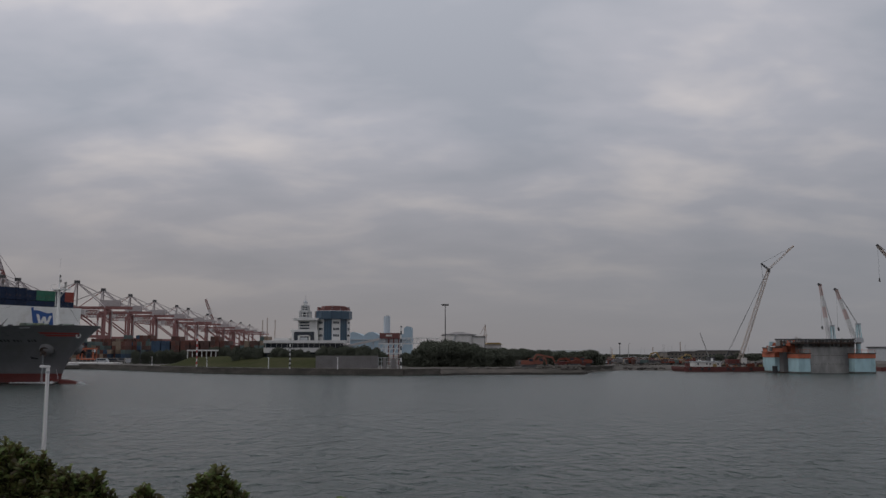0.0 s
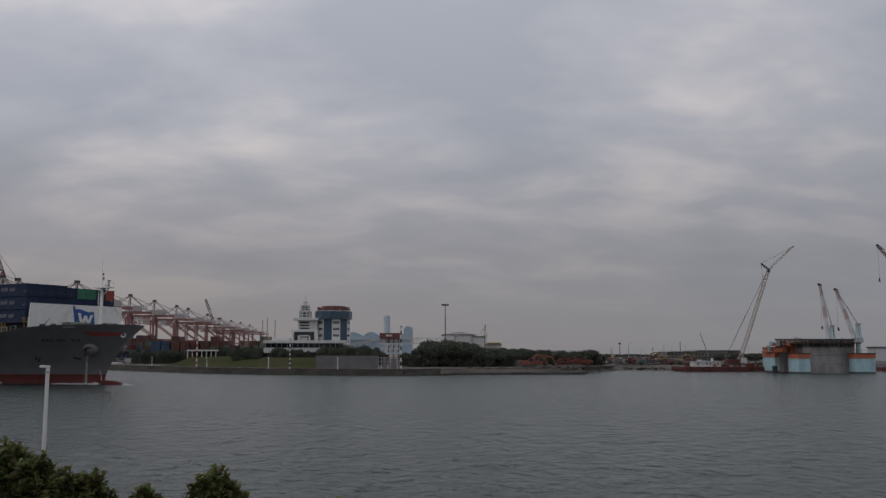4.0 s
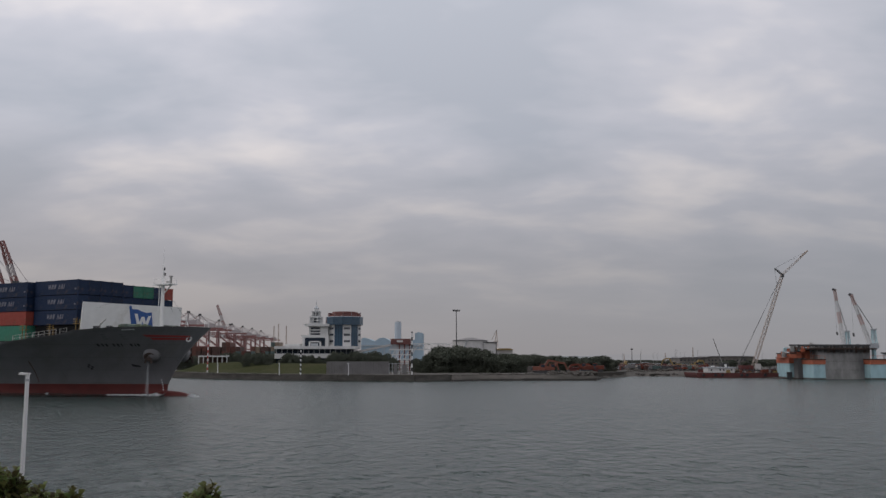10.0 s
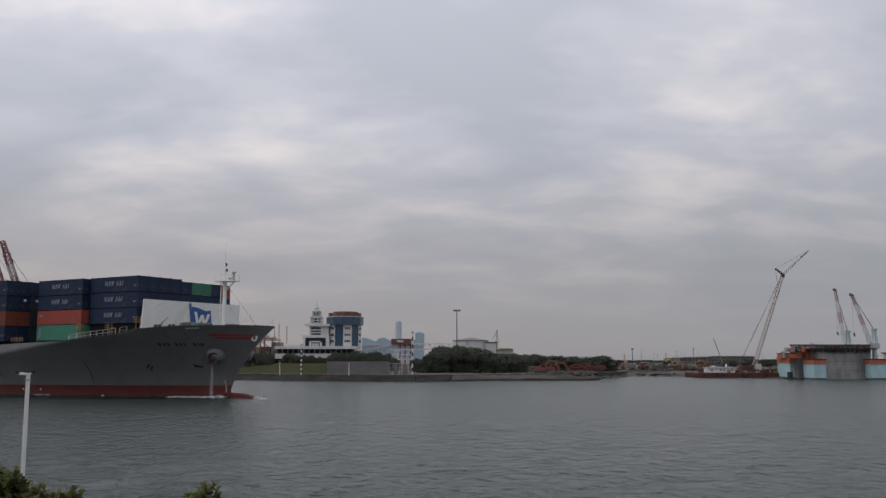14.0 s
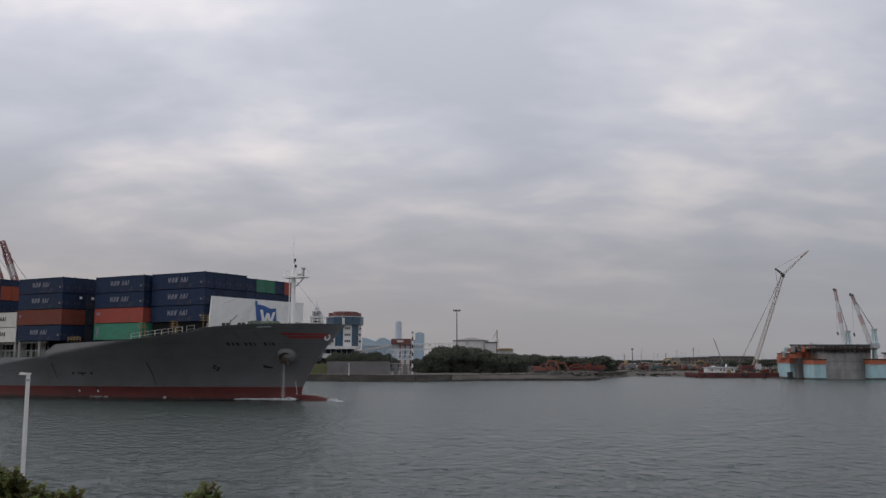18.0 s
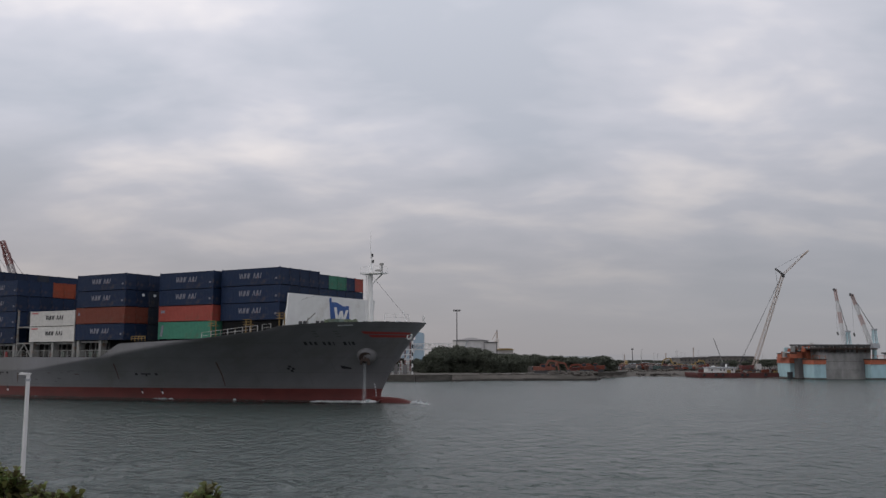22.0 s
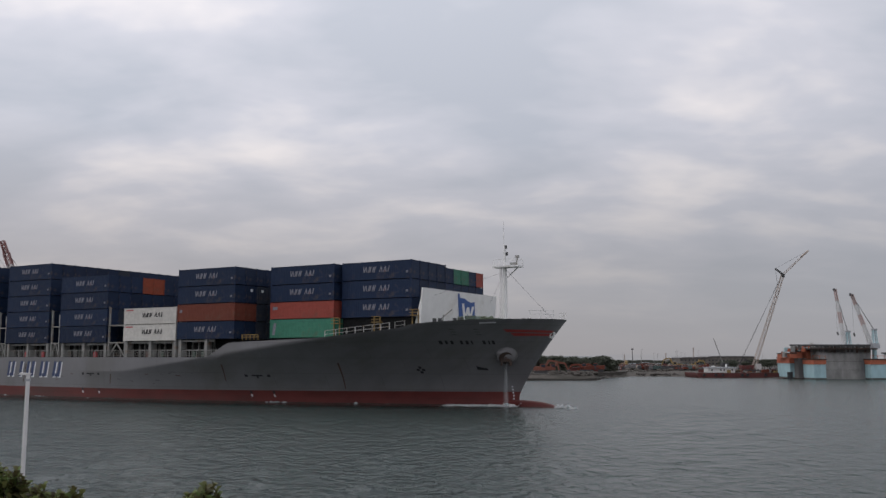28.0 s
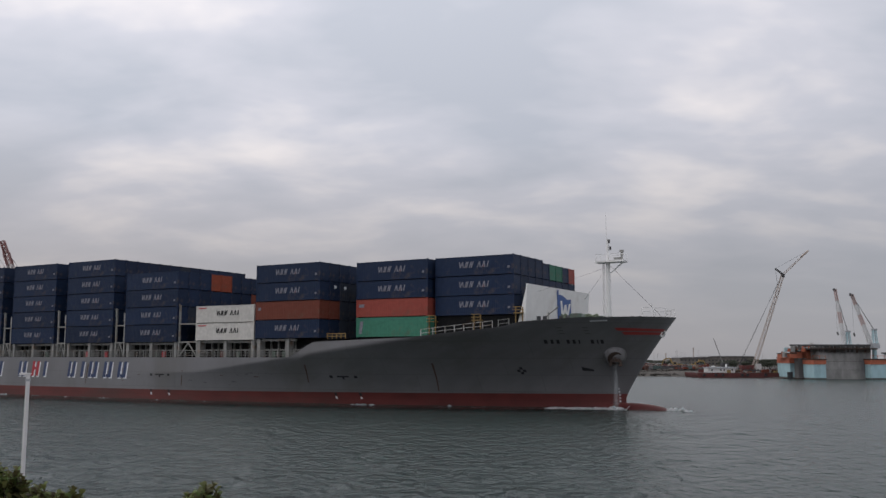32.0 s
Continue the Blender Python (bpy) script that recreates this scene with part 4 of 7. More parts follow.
# ---- containers: one mesh for each colour and height ----
def container_bm(h, ln=12.19, wd=2.44):
    bm = B()
    n, x0, pitch = 36, -ln / 2 + 0.18, (ln - 0.36) / 36
    for side in (-1, 1):
        prof = [(-ln / 2 + 0.1, wd / 2 - 0.035)]
        for i in range(n):
            x = x0 + i * pitch
            prof += [(x, wd / 2 - 0.035), (x + pitch * 0.22, wd / 2 - 0.015), (x + pitch * 0.5, wd / 2 - 0.015), (x + pitch * 0.72, wd / 2 - 0.035)]
        prof.append((ln / 2 - 0.1, wd / 2 - 0.035))
        lo = [bm.verts.new((x, side * y, 0.2)) for x, y in prof]
        hi = [bm.verts.new((x, side * y, h - 0.12)) for x, y in prof]
        for i in range(len(prof) - 1):
            bm.faces.new((lo[i], lo[i + 1], hi[i + 1], hi[i]))
    quad_box(bm, -ln / 2 + 0.05, ln / 2 - 0.05, -wd / 2 + 0.06, wd / 2 - 0.06, 0.1, h - 0.05)
    for s in (-1, 1):
        for z0, z1 in ((0.07, 0.21), (h - 0.15, h - 0.05)):
            quad_box(bm, -ln / 2 + 0.17, ln / 2 - 0.17, s * (wd / 2 - 0.05) - 0.05, s * (wd / 2 - 0.05) + 0.05, z0 + 0.004, z1 - 0.004)
        for e in (-1, 1):
            quad_box(bm, e * (ln / 2 - 0.09) - 0.09, e * (ln / 2 - 0.09) + 0.09, s * (wd / 2 - 0.09) - 0.09, s * (wd / 2 - 0.09) + 0.09, 0.0, h)
    for e in (-1, 1):
        for z0, z1 in ((0.07, 0.21), (h - 0.15, h - 0.05)):
            quad_box(bm, e * (ln / 2 - 0.06) - 0.05, e * (ln / 2 - 0.06) + 0.05, -wd / 2 + 0.17, wd / 2 - 0.17, z0 + 0.004, z1 - 0.004)
    return bm


def door_bm(h):
    line = [(6.03, -1.02)]
    for y in (-0.78, -0.3, 0.3, 0.78):
        line += [(6.05, y - 0.06), (6.085, y - 0.03), (6.085, y + 0.03), (6.05, y + 0.06)]
    return prism(B(), line + [(6.03, 1.02)], 2, 0.24, h - 0.17)


def letter_bm(words, z0, z1, y=-1.235, strokes=0, flip=0):
    """Plain slanted bars; with strokes, each is broken into a zigzag of thin ones."""
    bm = B()
    for x0, x1 in words:
        s = (z1 - z0) * 0.16
        if not strokes:
            prism(bm, [(x0, z0), (x1, z0), (x1 + s, z1), (x0 + s, z1)], 1, y - 0.012, y + 0.03)
            continue
        w, step = 0.15, (x1 - x0 - 0.15) / strokes
        for k in range(strokes):
            p, q = x0 + step * k, x0 + step * (k + 1)
            lo, hi = (p, q) if (k + flip) % 2 else (q, p)
            prism(bm, [(lo, z0), (lo + w, z0), (hi + w + s, z1), (hi + s, z1)], 1, y - 0.012 - 0.002 * k, y + 0.03)
    return bm


_boxes, _extras, CARGO = {}, {}, []
FIRST = [(-2.4, -1.55), (-1.45, -0.9), (-0.75, -0.1)]
SECOND = [(0.5, 1.1), (1.2, 1.85), (2.0, 2.25)]
WORDING = {"blue": "dark blue shipping container with faded pale lettering, stacked on the ship", "slate": "slate-blue shipping container stacked on the ship", "red": "red shipping container stacked on the ship",
           "rust": "brown-red shipping container stacked on the ship", "green": "green shipping container stacked on the ship", "white": "white refrigerated container with dark lettering, stacked on the ship",
           "orange": "orange-red shipping container stacked on the ship"}
PAINT = {"blue": BOX_BLUE, "slate": BOX_GREY, "red": BOX_RED, "rust": BOX_RUST, "green": BOX_GREEN, "white": BOX_WHITE, "orange": BOX_ORANGE}


def extra(key, make, material):
    if key not in _extras:
        _extras[key] = mesh_of(key[0], make(), material)
    return _extras[key]


def rnd_mark(u, y, z):
    return int(abs(u * 7 + y * 13 + z * 5)) % 3 != 0


def ship_container(colour, h, u, y, z, marked, doors):
    key = (colour, h)
    if key not in _boxes:
        _boxes[key] = mesh_of("container", container_bm(h), PAINT[colour])
    ob = tagged(new("shipping_container", _boxes[key]), WORDING[colour], "container", "containers on the ship")
    CARGO.append((ob, (u, y, z)))
    if marked:
        mid = h * 0.56
        if colour == "white":
            for k, w in enumerate(FIRST + SECOND):
                piece("letter_bar", extra(("letter_bar", k), lambda: letter_bm([(w[0] + 0.6, w[1] + 0.6)], 1.15, 1.9, strokes=3 if k < 3 else 2, flip=int(k > 0)), BLACK), ob)["label"] = "dark letter bar"
            piece("badge", extra(("badge",), lambda: letter_bm([(-5.6, -3.9)], 2.25, 2.42), LETTER_RED), ob)
        elif colour == "blue":
            for k, w in enumerate(FIRST + SECOND):
                piece("letter_bar", extra(("letter_bar", h, k), lambda: letter_bm([w], mid - 0.42, mid + 0.42, strokes=3 if k < 3 else 2 if k < 5 else 1, flip=int(k > 0)), LETTER_PALE), ob)
            for k, (x0, x1) in enumerate(FIRST[1:2] + SECOND[1:2]):
                piece("letter_fill", extra(("letter_fill", h, k), lambda: letter_bm([(x0 + 0.12, x1 - 0.1)], mid - 0.4, mid - 0.05, -1.23), LETTER_PINK), ob)["label"] = "faded red letter bar"
            piece("badge", extra(("badge", h), lambda: letter_bm([(5.15, 5.5)], 0.85, 1.15), LETTER_PALE), ob)
        elif colour in ("red", "rust", "green"):
            piece("badge", extra(("badge", colour, h), lambda: letter_bm([(-5.6, -5.1)] if colour != "red" else [(-5.6, -4.7)], 0.5 if colour == "green" else 1.45, 2.3 if colour == "green" else 1.9), LETTER_PALE), ob)
    if doors:
        piece("end_door", extra(("end_door", h, colour), lambda: door_bm(h), PAINT[colour]), ob)
        if rnd_mark(u, y, z):
            piece("door_label", extra(("door_label", h), lambda: quad_box(quad_box(B(), 6.09, 6.1, -0.2, 0.2, h - 0.95, h - 0.5), 6.09, 6.1, 0.2, 0.35, h - 0.9, h - 0.55), LETTER_WHITE), ob)["label"] = "white door label"
    return ob


def load_cargo():
    rnd = random.Random(11)
    for key, (u, rows, base, tiers) in BAYS.items():
        z = base
        for t, h in enumerate(tiers):
            top = t == len(tiers) - 1
            for r in range(rows):  # r = 0 is the starboard row
                c, hh = rnd.choices(("blue", "slate", "rust"), (12, 2, 0.5))[0], h
                if r == 0:
                    c = "blue"
                if key == "bay_a":
                    c = "blue"
                    if top:
                        c = ("blue", "blue", "blue", "blue", "blue", "green", "green", "blue", "red")[r]
                        hh = h if r < 4 else h - 0.36
                elif key == "bay_b" and r == 0:
                    c = ("green", "red", "blue", "blue")[t]
                elif key == "bay_c":
                    if r < 2 and t == 1:
                        c = "rust"
                    elif r == 0:
                        c = "blue"
                    elif r in (2, 3, 4):
                        c = "blue" if top else "slate"
                elif key == "bay_d":
                    c = "white" if r == 0 else c
                elif key == "bay_e" and top:
                    c = "orange" if r in (3, 4) else ("blue" if r < 3 else c)
                ship_container(c, round(hh, 2), u - 6.095, -(rows / 2 - 0.5 - r) * 2.48, z, r == 0, t >= len(tiers) - 2 and r in (1, 2, 3, 4) and key == "bay_c" and rnd.random() < 0.7)
            z += h
    # taller stack on the port side of the low bay
    z = 9.6 + 5.48
    for h in (2.74, 2.74):
        for r in (9, 10, 11, 12):
            ship_container("blue", h, -59.75 - 6.095, -(6 - r) * 2.48, z, False, False)
        z += h


load_cargo()


# ---- foam along the hull ----
def foam_patch(rnd, u0, u1, out, width, count, size):
    bm = B()
    for k in range(count):
        u = rnd.uniform(u0, u1)
        c = Vector((u, -half_breadth(u, 0.0) - out - abs(rnd.gauss(0, width)), 0.17))
        n, r = 9, size * rnd.uniform(0.4, 1.3)
        vs = []
        ctr = bm.verts.new(c + Vector((0, 0, 0.10 * r + rnd.uniform(0, 0.08))))
        for i in range(n):
            a = 2 * math.pi * i / n
            q = r * rnd.uniform(0.6, 1.2)
            vs.append(bm.verts.new(c + Vector((1.9 * q * math.cos(a), 0.5 * q * math.sin(a), rnd.uniform(-0.14, -0.05)))))
        for i in range(n):
            bm.faces.new((ctr, vs[i], vs[(i + 1) % n]))
    return bm


bow_wave = thing("bow_wave", "white foam of the bow wave along the moving hull", "foam")
_r = random.Random(5)


def wash_strip(u0, u1, height, width, seed, swell=None):
    """A low ragged ridge of broken water along the starboard side."""
    bm, n, m = B(), int((u1 - u0) / 0.22), 7
    rows = []
    for i in range(n + 1):
        u = u0 + (u1 - u0) * i / n
        k = swell(u) if swell else 1.0
        wob = 0.5 + 1.1 * abs(noise.noise((u * 0.9, seed, 0))) + 0.7 * abs(noise.noise((u * 3.1, seed, 4)))
        if not swell:
            wob *= max(0.34, 0.42 + noise.noise((u * 0.22, seed, 9)) * 1.6)
        row = []
        for j in range(m + 1):
            v = j / m
            z = height * k * wob * math.sin(math.pi * min(1, v * 1.05 + 0.05)) * (0.75 + 0.6 * noise.noise((u * 2.3, v * 4, seed))) + 0.02
            row.append(bm.verts.new((u, -half_breadth(u, 0.0) + 0.15 - width * (0.4 + 0.8 * k * wob) * v, z - 0.1 * v)))
        rows.append(row)
    for a, b in zip(rows, rows[1:]):
        for j in range(m):
            bm.faces.new((a[j], b[j], b[j + 1], a[j + 1]))
    return bm




def slick():
    bm, n, m = B(), 90, 6
    lay = bm.loops.layers.uv.new("across")
    rows = []
    for i in range(n + 1):
        u = -135.0 + 128.5 * i / n
        wide = 16.0 * min(1.0, 0.35 + (-6.0 - u) / 30.0)
        rows.append([bm.verts.new((u, -half_breadth(u, 0.0) + 0.1 - wide * j / m, 0.13 - 0.02 * j / m)) for j in range(m + 1)])
    for a, b in zip(rows, rows[1:]):
        for j in range(m):
            f = bm.faces.new((a[j], b[j], b[j + 1], a[j + 1]))
            for loop, v in zip(f.loops, (j, j, j + 1, j + 1)):
                loop[lay].uv = (0.5, v / m)
    return bm


part("slick", slick(), SLICK, bow_wave, "smooth water sheet along the hull, dark green for the hull's reflection", smooth=True)
part("bow_crest", wash_strip(-18.0, -6.0, 0.8, 3.0, 3, lambda u: max(0.06, ((u + 18.0) / 11.0) ** 1.8) * (1.0 if u < -7 else 0.8)), FOAM, bow_wave, "bright broken crest at the stem", smooth=True)
part("bow_spray", foam_patch(_r, -16.5, -6.8, 0.4, 1.0, 170, 0.42), FOAM, bow_wave, smooth=True)
for k, (a, b) in enumerate(((-30, -18.5), (-46, -30), (-62, -46), (-80, -62), (-98, -80), (-124, -98))):
    part("foam_streak", wash_strip(a, b, 0.34 if a > -50 else 0.30, 0.45, 11 + k), WASH, bow_wave, smooth=True)


def tip_wave():
    bm = B()
    rnd = random.Random(8)
    for k in range(40):
        s = rnd.random()
        c = Vector((-1.4 + 3.6 * s + rnd.gauss(0, 0.15), -0.5 - 0.9 * s + rnd.gauss(0, 0.15), 0.12 + 0.42 * math.sin(math.pi * min(1, s * 1.1)) * rnd.random()))
        r = 0.2 * rnd.uniform(0.5, 1.3)
        ctr = bm.verts.new(c + Vector((0, 0, r * 0.5)))
        vs = [bm.verts.new(c + Vector((1.6 * r * math.cos(a), 0.6 * r * math.sin(a), -0.25))) for a in (i * math.pi / 4 for i in range(8))]
        for i in range(8):
            bm.faces.new((ctr, vs[i], vs[(i + 1) % 8]))
    return bm


part("tip_crest", tip_wave(), FOAM, bow_wave, smooth=True)


# ---- lattice and plant helpers ----
def lattice(bm, p, q, w0, w1, chord=0.14, lace=0.08, bays=12):
    """A four-chord lattice boom from p to q."""
    p, q = Vector(p), Vector(q)
    d = (q - p).normalized()
    side = d.cross(Vector((0, 1, 0)))
    side = Vector((1, 0, 0)) if side.length < 0.1 else side.normalized()
    top = side.cross(d).normalized()
    last = None
    for i in range(bays + 1):
        t = i / bays
        c, w = p.lerp(q, t), (w0 + (w1 - w0) * t) / 2
        ring = [c + side * (a * w) + top * (b * w) for a, b in ((-1, -1), (1, -1), (1, 1), (-1, 1))]
        if last:
            for k in range(4):
                beam(bm, last[k], ring[k], chord)
                beam(bm, last[k], ring[(k + 1) % 4], lace)
        for k in range(4):
            beam(bm, ring[k], ring[(k + 1) % 4], lace)
        last = ring
    return bm


def crown(rnd, blobs, count, size, flat=0.8):
    """Small bent leaf clumps scattered through uneven lobes."""
    bm = B()
    for k in range(count):
        cx, cy, cz, r = rnd.choice(blobs)
        d = Vector((rnd.gauss(0, 1), rnd.gauss(0, 1), rnd.gauss(0, 1) + 0.25)).normalized()
        c = Vector((cx, cy, cz)) + Vector((d.x, d.y, d.z * flat)) * r * rnd.uniform(0.55, 1.08)
        n = (d + Vector((rnd.gauss(0, 0.5), rnd.gauss(0, 0.5), rnd.gauss(0, 0.5) + 0.3))).normalized()
        a = n.orthogonal().normalized()
        a.rotate(Matrix.Rotation(rnd.uniform(0, 6.28), 3, n))
        b = n.cross(a)
        s = size * rnd.uniform(0.5, 1.4)
        v = [bm.verts.new(c + a * s * x + b * s * y + n * s * z) for x, y, z in ((-1, 0, -0.2), (-0.3, 0.75, 0.1), (0.6, 0.6, -0.1), (1.05, -0.1, -0.3), (0.3, -0.8, 0.1), (-0.5, -0.6, 0))]
        bm.faces.new((v[0], v[1], v[2], v[3]))
        bm.faces.new((v[0], v[3], v[4], v[5]))
    return bm


def tree_model(seed, h, spread, count):
    rnd = random.Random(seed)
    t = thing("tree", "dark green broadleaf tree on the far bank", "tree", "trees on the far bank")
    tb = B()
    taper(tb, (0, 0), 0.05 * h * 0.55, 0.025 * h * 0.5, 0, h * 0.5, 7)
    blobs = []
    for k in range(6):
        a, r = 6.28 * k / 6 + rnd.uniform(-0.5, 0.5), spread * rnd.uniform(0.35, 0.6)
        e = (r * math.cos(a), r * math.sin(a), h * rnd.uniform(0.45, 0.72))
        beam(tb, (0, 0, h * rnd.uniform(0.2, 0.45)), e, 0.16, 0.16, 5)
        blobs.append((*e, spread * rnd.uniform(0.38, 0.55)))
    blobs.append((rnd.uniform(-0.3, 0.3), 0, h * 0.74, h * 0.25))
    blobs.append((rnd.uniform(-0.8, 0.8), 0, h * 0.3, spread * 0.75))
    blobs.append((rnd.uniform(-0.8, 0.8), 0.5, h * 0.16, spread * 0.7))
    blobs.append((0.0, -0.8, h * 0.1, spread * 0.65))
    part("trunk", tb, BARK, t)
    cr = part("crown", crown(rnd, blobs, count, 0.21), FAR_LEAF, t, "dense dark green leaves")
    cr["kind"] = "stuff"
    return t


TREES = [tree_model(21 + i, 9.0, 4.6, 5200) for i in range(5)]
_tree_used = [False] * 5


def put_tree(rnd, x, y, z, h, wide=1.0):
    i = rnd.randrange(5)
    s = h / 9.0
    m = pose(x, y, z, 0, 0, rnd.uniform(0, 360))
    ob = TREES[i]
    if _tree_used[i]:
        ob = copy_thing(TREES[i], m)
    _tree_used[i] = True
    ob.matrix_basis = m
    ob.scale = (s * wide, s * wide, s)


def tree_belts():
    rnd = random.Random(2)
    # (x, distance, crown height over the water)
    belts = [
        [(-7.8, 6.5), (-5.5, 7.9), (-2.5, 9.8), (1.8, 11.0), (7.4, 10.9), (12.83, 9.9), (17.35, 8.4), (27.3, 7.9)],
        [(22.47, 8.5), (32.15, 8.2), (41.83, 7.4), (51.52, 6.9), (53.84, 7.1), (56.55, 7.6), (59.26, 5.6)],
    ]
    for line, d, step in ((belts[0], 280, 2.6), (belts[1], 300, 2.5)):
        x = line[0][0]
        while x < line[-1][0]:
            for (xa, za), (xb, zb) in zip(line, line[1:]):
                if xa <= x <= xb:
                    top = za + (zb - za) * (x - xa) / (xb - xa)
            for row in range(2):
                put_tree(rnd, x + rnd.uniform(-1.2, 1.2), d + row * 9 + rnd.uniform(-2, 2), 1.65, (top - 1.65) * rnd.uniform(0.84, 1.03), 1.12)
            x += step * rnd.uniform(0.75, 1.2)
    # shrubs and small trees about the buildings
    for px, d, top in ((-66.62, 300, 8.56), (-63.14, 300, 7.98), (-59.45, 298, 7.4), (-49.77, 292, 8.15), (-47.32, 292, 7.78), (-43.55, 292, 7.78),
                       (-41.28, 292, 7.21), (-36.19, 292, 8.91), (-33.55, 292, 8.53), (-30.92, 292, 8.15), (-27.71, 292, 8.53), (-24.88, 292, 7.78),
                       (-21.87, 292, 7.78), (-19.04, 292, 7.4), (-15.73, 290, 6.65), (-53.9, 294, 6.26), (-39.29, 294, 6.26)):
        put_tree(rnd, px, d + rnd.uniform(-1, 1), 1.65, top - 1.65, 0.62)
    # the thick hedge line behind the grass bank, and the planting before the hall on trestles
    for x0, x1, d, lo, hi, step in ((-112, -80, 334, 6.4, 7.6, 2.1), (-80, -62, 327, 7.8, 9.2, 2.0), (-36.5, -17.5, 297, 7.6, 9.3, 1.9), (-52, -43, 296, 7.2, 8.6, 2.0)):
        x = x0
        while x < x1:
            put_tree(rnd, x, d + rnd.uniform(-1.5, 1.5), 1.65, rnd.uniform(lo, hi) - 1.65, 0.8)
            x += step * rnd.uniform(0.7, 1.3)


tree_belts()


# ---- the port control building ----
def control_building():
    d = 310.0
    b = thing("control_building", "white harbour control building with a blue glass drum and red crown", "building")
    def bx(name, x0, x1, y0, y1, z0, z1, m, label="", parent=None):
        k = (d + y0) / d  # kept in line with the front
        return part(name, quad_box(B(), x0 * k, x1 * k, d + y0, d + y1, 7.4 + (z0 - 7.4) * k, 7.4 + (z1 - 7.4) * k), m, parent or b, label)
    # podium of two floors under a broad white roof
    po = bx("podium", -58.84, -31.42, 1.2, 16, 1.6, 10.2, GLASS_DARK, "dark glazed podium floor")
    bx("podium_roof", -59.64, -30.62, -0.6, 17, 9.4, 10.4, WALL_WHITE, parent=po)
    bx("parapet", -59.44, -54.23, 0, 1.3, 6.0, 7.8, WALL_WHITE, parent=po)
    bx("parapet", -53.63, -36.82, 0.3, 1.3, 6.2, 7.8, WALL_WHITE, parent=po)
    bx("roof_canopy", -55.84, -50.63, 3, 9, 10.4, 11.2, WALL_WHITE, parent=po)
    for k in range(15):
        xx = -58.84 + k * 1.9
        bx("mullion", xx, xx + 0.14, 1.1, 1.25, 7.8, 9.4, WALL_GREY, parent=po)
    # main white block
    mb = bx("main_block", -49.63, -40.43, 4, 15, 10.2, 14.2, WALL_WHITE)
    bx("portal_glass", -48.83, -41.63, 3.85, 4.1, 10.4, 13.4, GLASS_DARK, parent=mb)
    for a, c, e, f in ((-47.43, -43.03, 11.8, 12.2), (-47.43, -46.83, 10.4, 12.2), (-43.63, -43.03, 10.4, 12.2)):
        bx("portal_frame", a, c, 3.5, 3.9, e, f, WALL_WHITE, parent=mb)
    bx("door", -46.63, -44.03, 3.7, 3.9, 10.4, 11.4, WALL_GREY, parent=mb)
    ub = bx("upper_block", -47.43, -40.63, 5, 14, 14.2, 17.41, WALL_WHITE)
    for p0, p1 in ((16.41, 17.01), (15.41, 15.91), (14.4, 14.9)):
        bx("window_strip", -46.83, -43.43, 4.9, 5.1, p0, p1, GLASS_DARK, parent=ub)
    bx("roof_slab", -49.23, -40.23, 3.6, 15, 17.51, 18.31, WALL_WHITE, parent=ub)
    bx("balcony", -50.23, -47.23, 4.4, 10, 13.6, 14.2, WALL_WHITE, parent=mb)
    # stepped signal turret: two open-framed stages, a cupola and a spire
    tx, ty = -46.09, d + 8

    def stage(parent, half, z0, z1, posts):
        part("stage_core", quad_box(B(), tx - half * 0.72, tx + half * 0.72, ty - half * 0.72, ty + half * 0.72, z0, z1), WALL_GREY, parent)
        for e in (-1, 1):
            for k in range(posts):
                o = -half + 2 * half * k / (posts - 1)
                part("stage_post", beam(B(), (tx + o, ty + e * half, z0), (tx + o, ty + e * half, z1), 0.24), WALL_WHITE, parent)
                part("stage_post", beam(B(), (tx + e * half, ty + o, z0), (tx + e * half, ty + o, z1), 0.22), WALL_WHITE, parent)
            for z in (z0 + 0.15, (z0 + z1) / 2, z1 - 0.12):
                part("stage_rail", beam(B(), (tx - half, ty + e * half, z), (tx + half, ty + e * half, z), 0.2), WALL_WHITE, parent)
                part("stage_rail", beam(B(), (tx + e * half, ty - half, z), (tx + e * half, ty + half, z), 0.18), WALL_WHITE, parent)
        part("stage_window", quad_box(B(), tx - half * 0.5, tx + half * 0.5, ty - half * 0.76, ty - half * 0.7, z0 + 0.5, z1 - 0.5), GLASS_DARK, parent)

    tu = part("turret", quad_box(B(), tx - 2.2, tx + 2.2, ty - 2.2, ty + 2.2, 18.31, 18.6), WALL_GREY, b, "grey open-framed signal turret")
    stage(tu, 2.0, 18.6, 20.9, 4)
    part("gallery", quad_box(B(), tx - 2.1, tx + 2.1, ty - 2.1, ty + 2.1, 20.9, 21.08), WALL_GREY, tu)
    stage(tu, 1.35, 21.08, 22.9, 3)
    part("cornice", quad_box(B(), tx - 1.55, tx + 1.55, ty - 1.55, ty + 1.55, 22.9, 23.1), WALL_GREY, tu)
    part("lantern", taper(B(), (tx, ty), 0.85, 0.8, 23.1, 24.2, 8), WALL_WHITE, tu)
    part("cupola", taper(taper(B(), (tx, ty), 1.0, 0.55, 24.2, 24.6, 8), (tx, ty), 0.55, 0.1, 24.6, 25.3, 8), WALL_GREY, tu)
    part("spire", taper(B(), (tx, ty), 0.1, 0.05, 25.2, 26.9, 6), WALL_GREY, tu)
    # twelve-sided drum with an overhanging glass storey and a stepped red crown
    ox, oy, r = -35.95, d + 9.5, 5.9
    za, zb, zc, zd = 9.8, 18.1, 21.0, 22.6
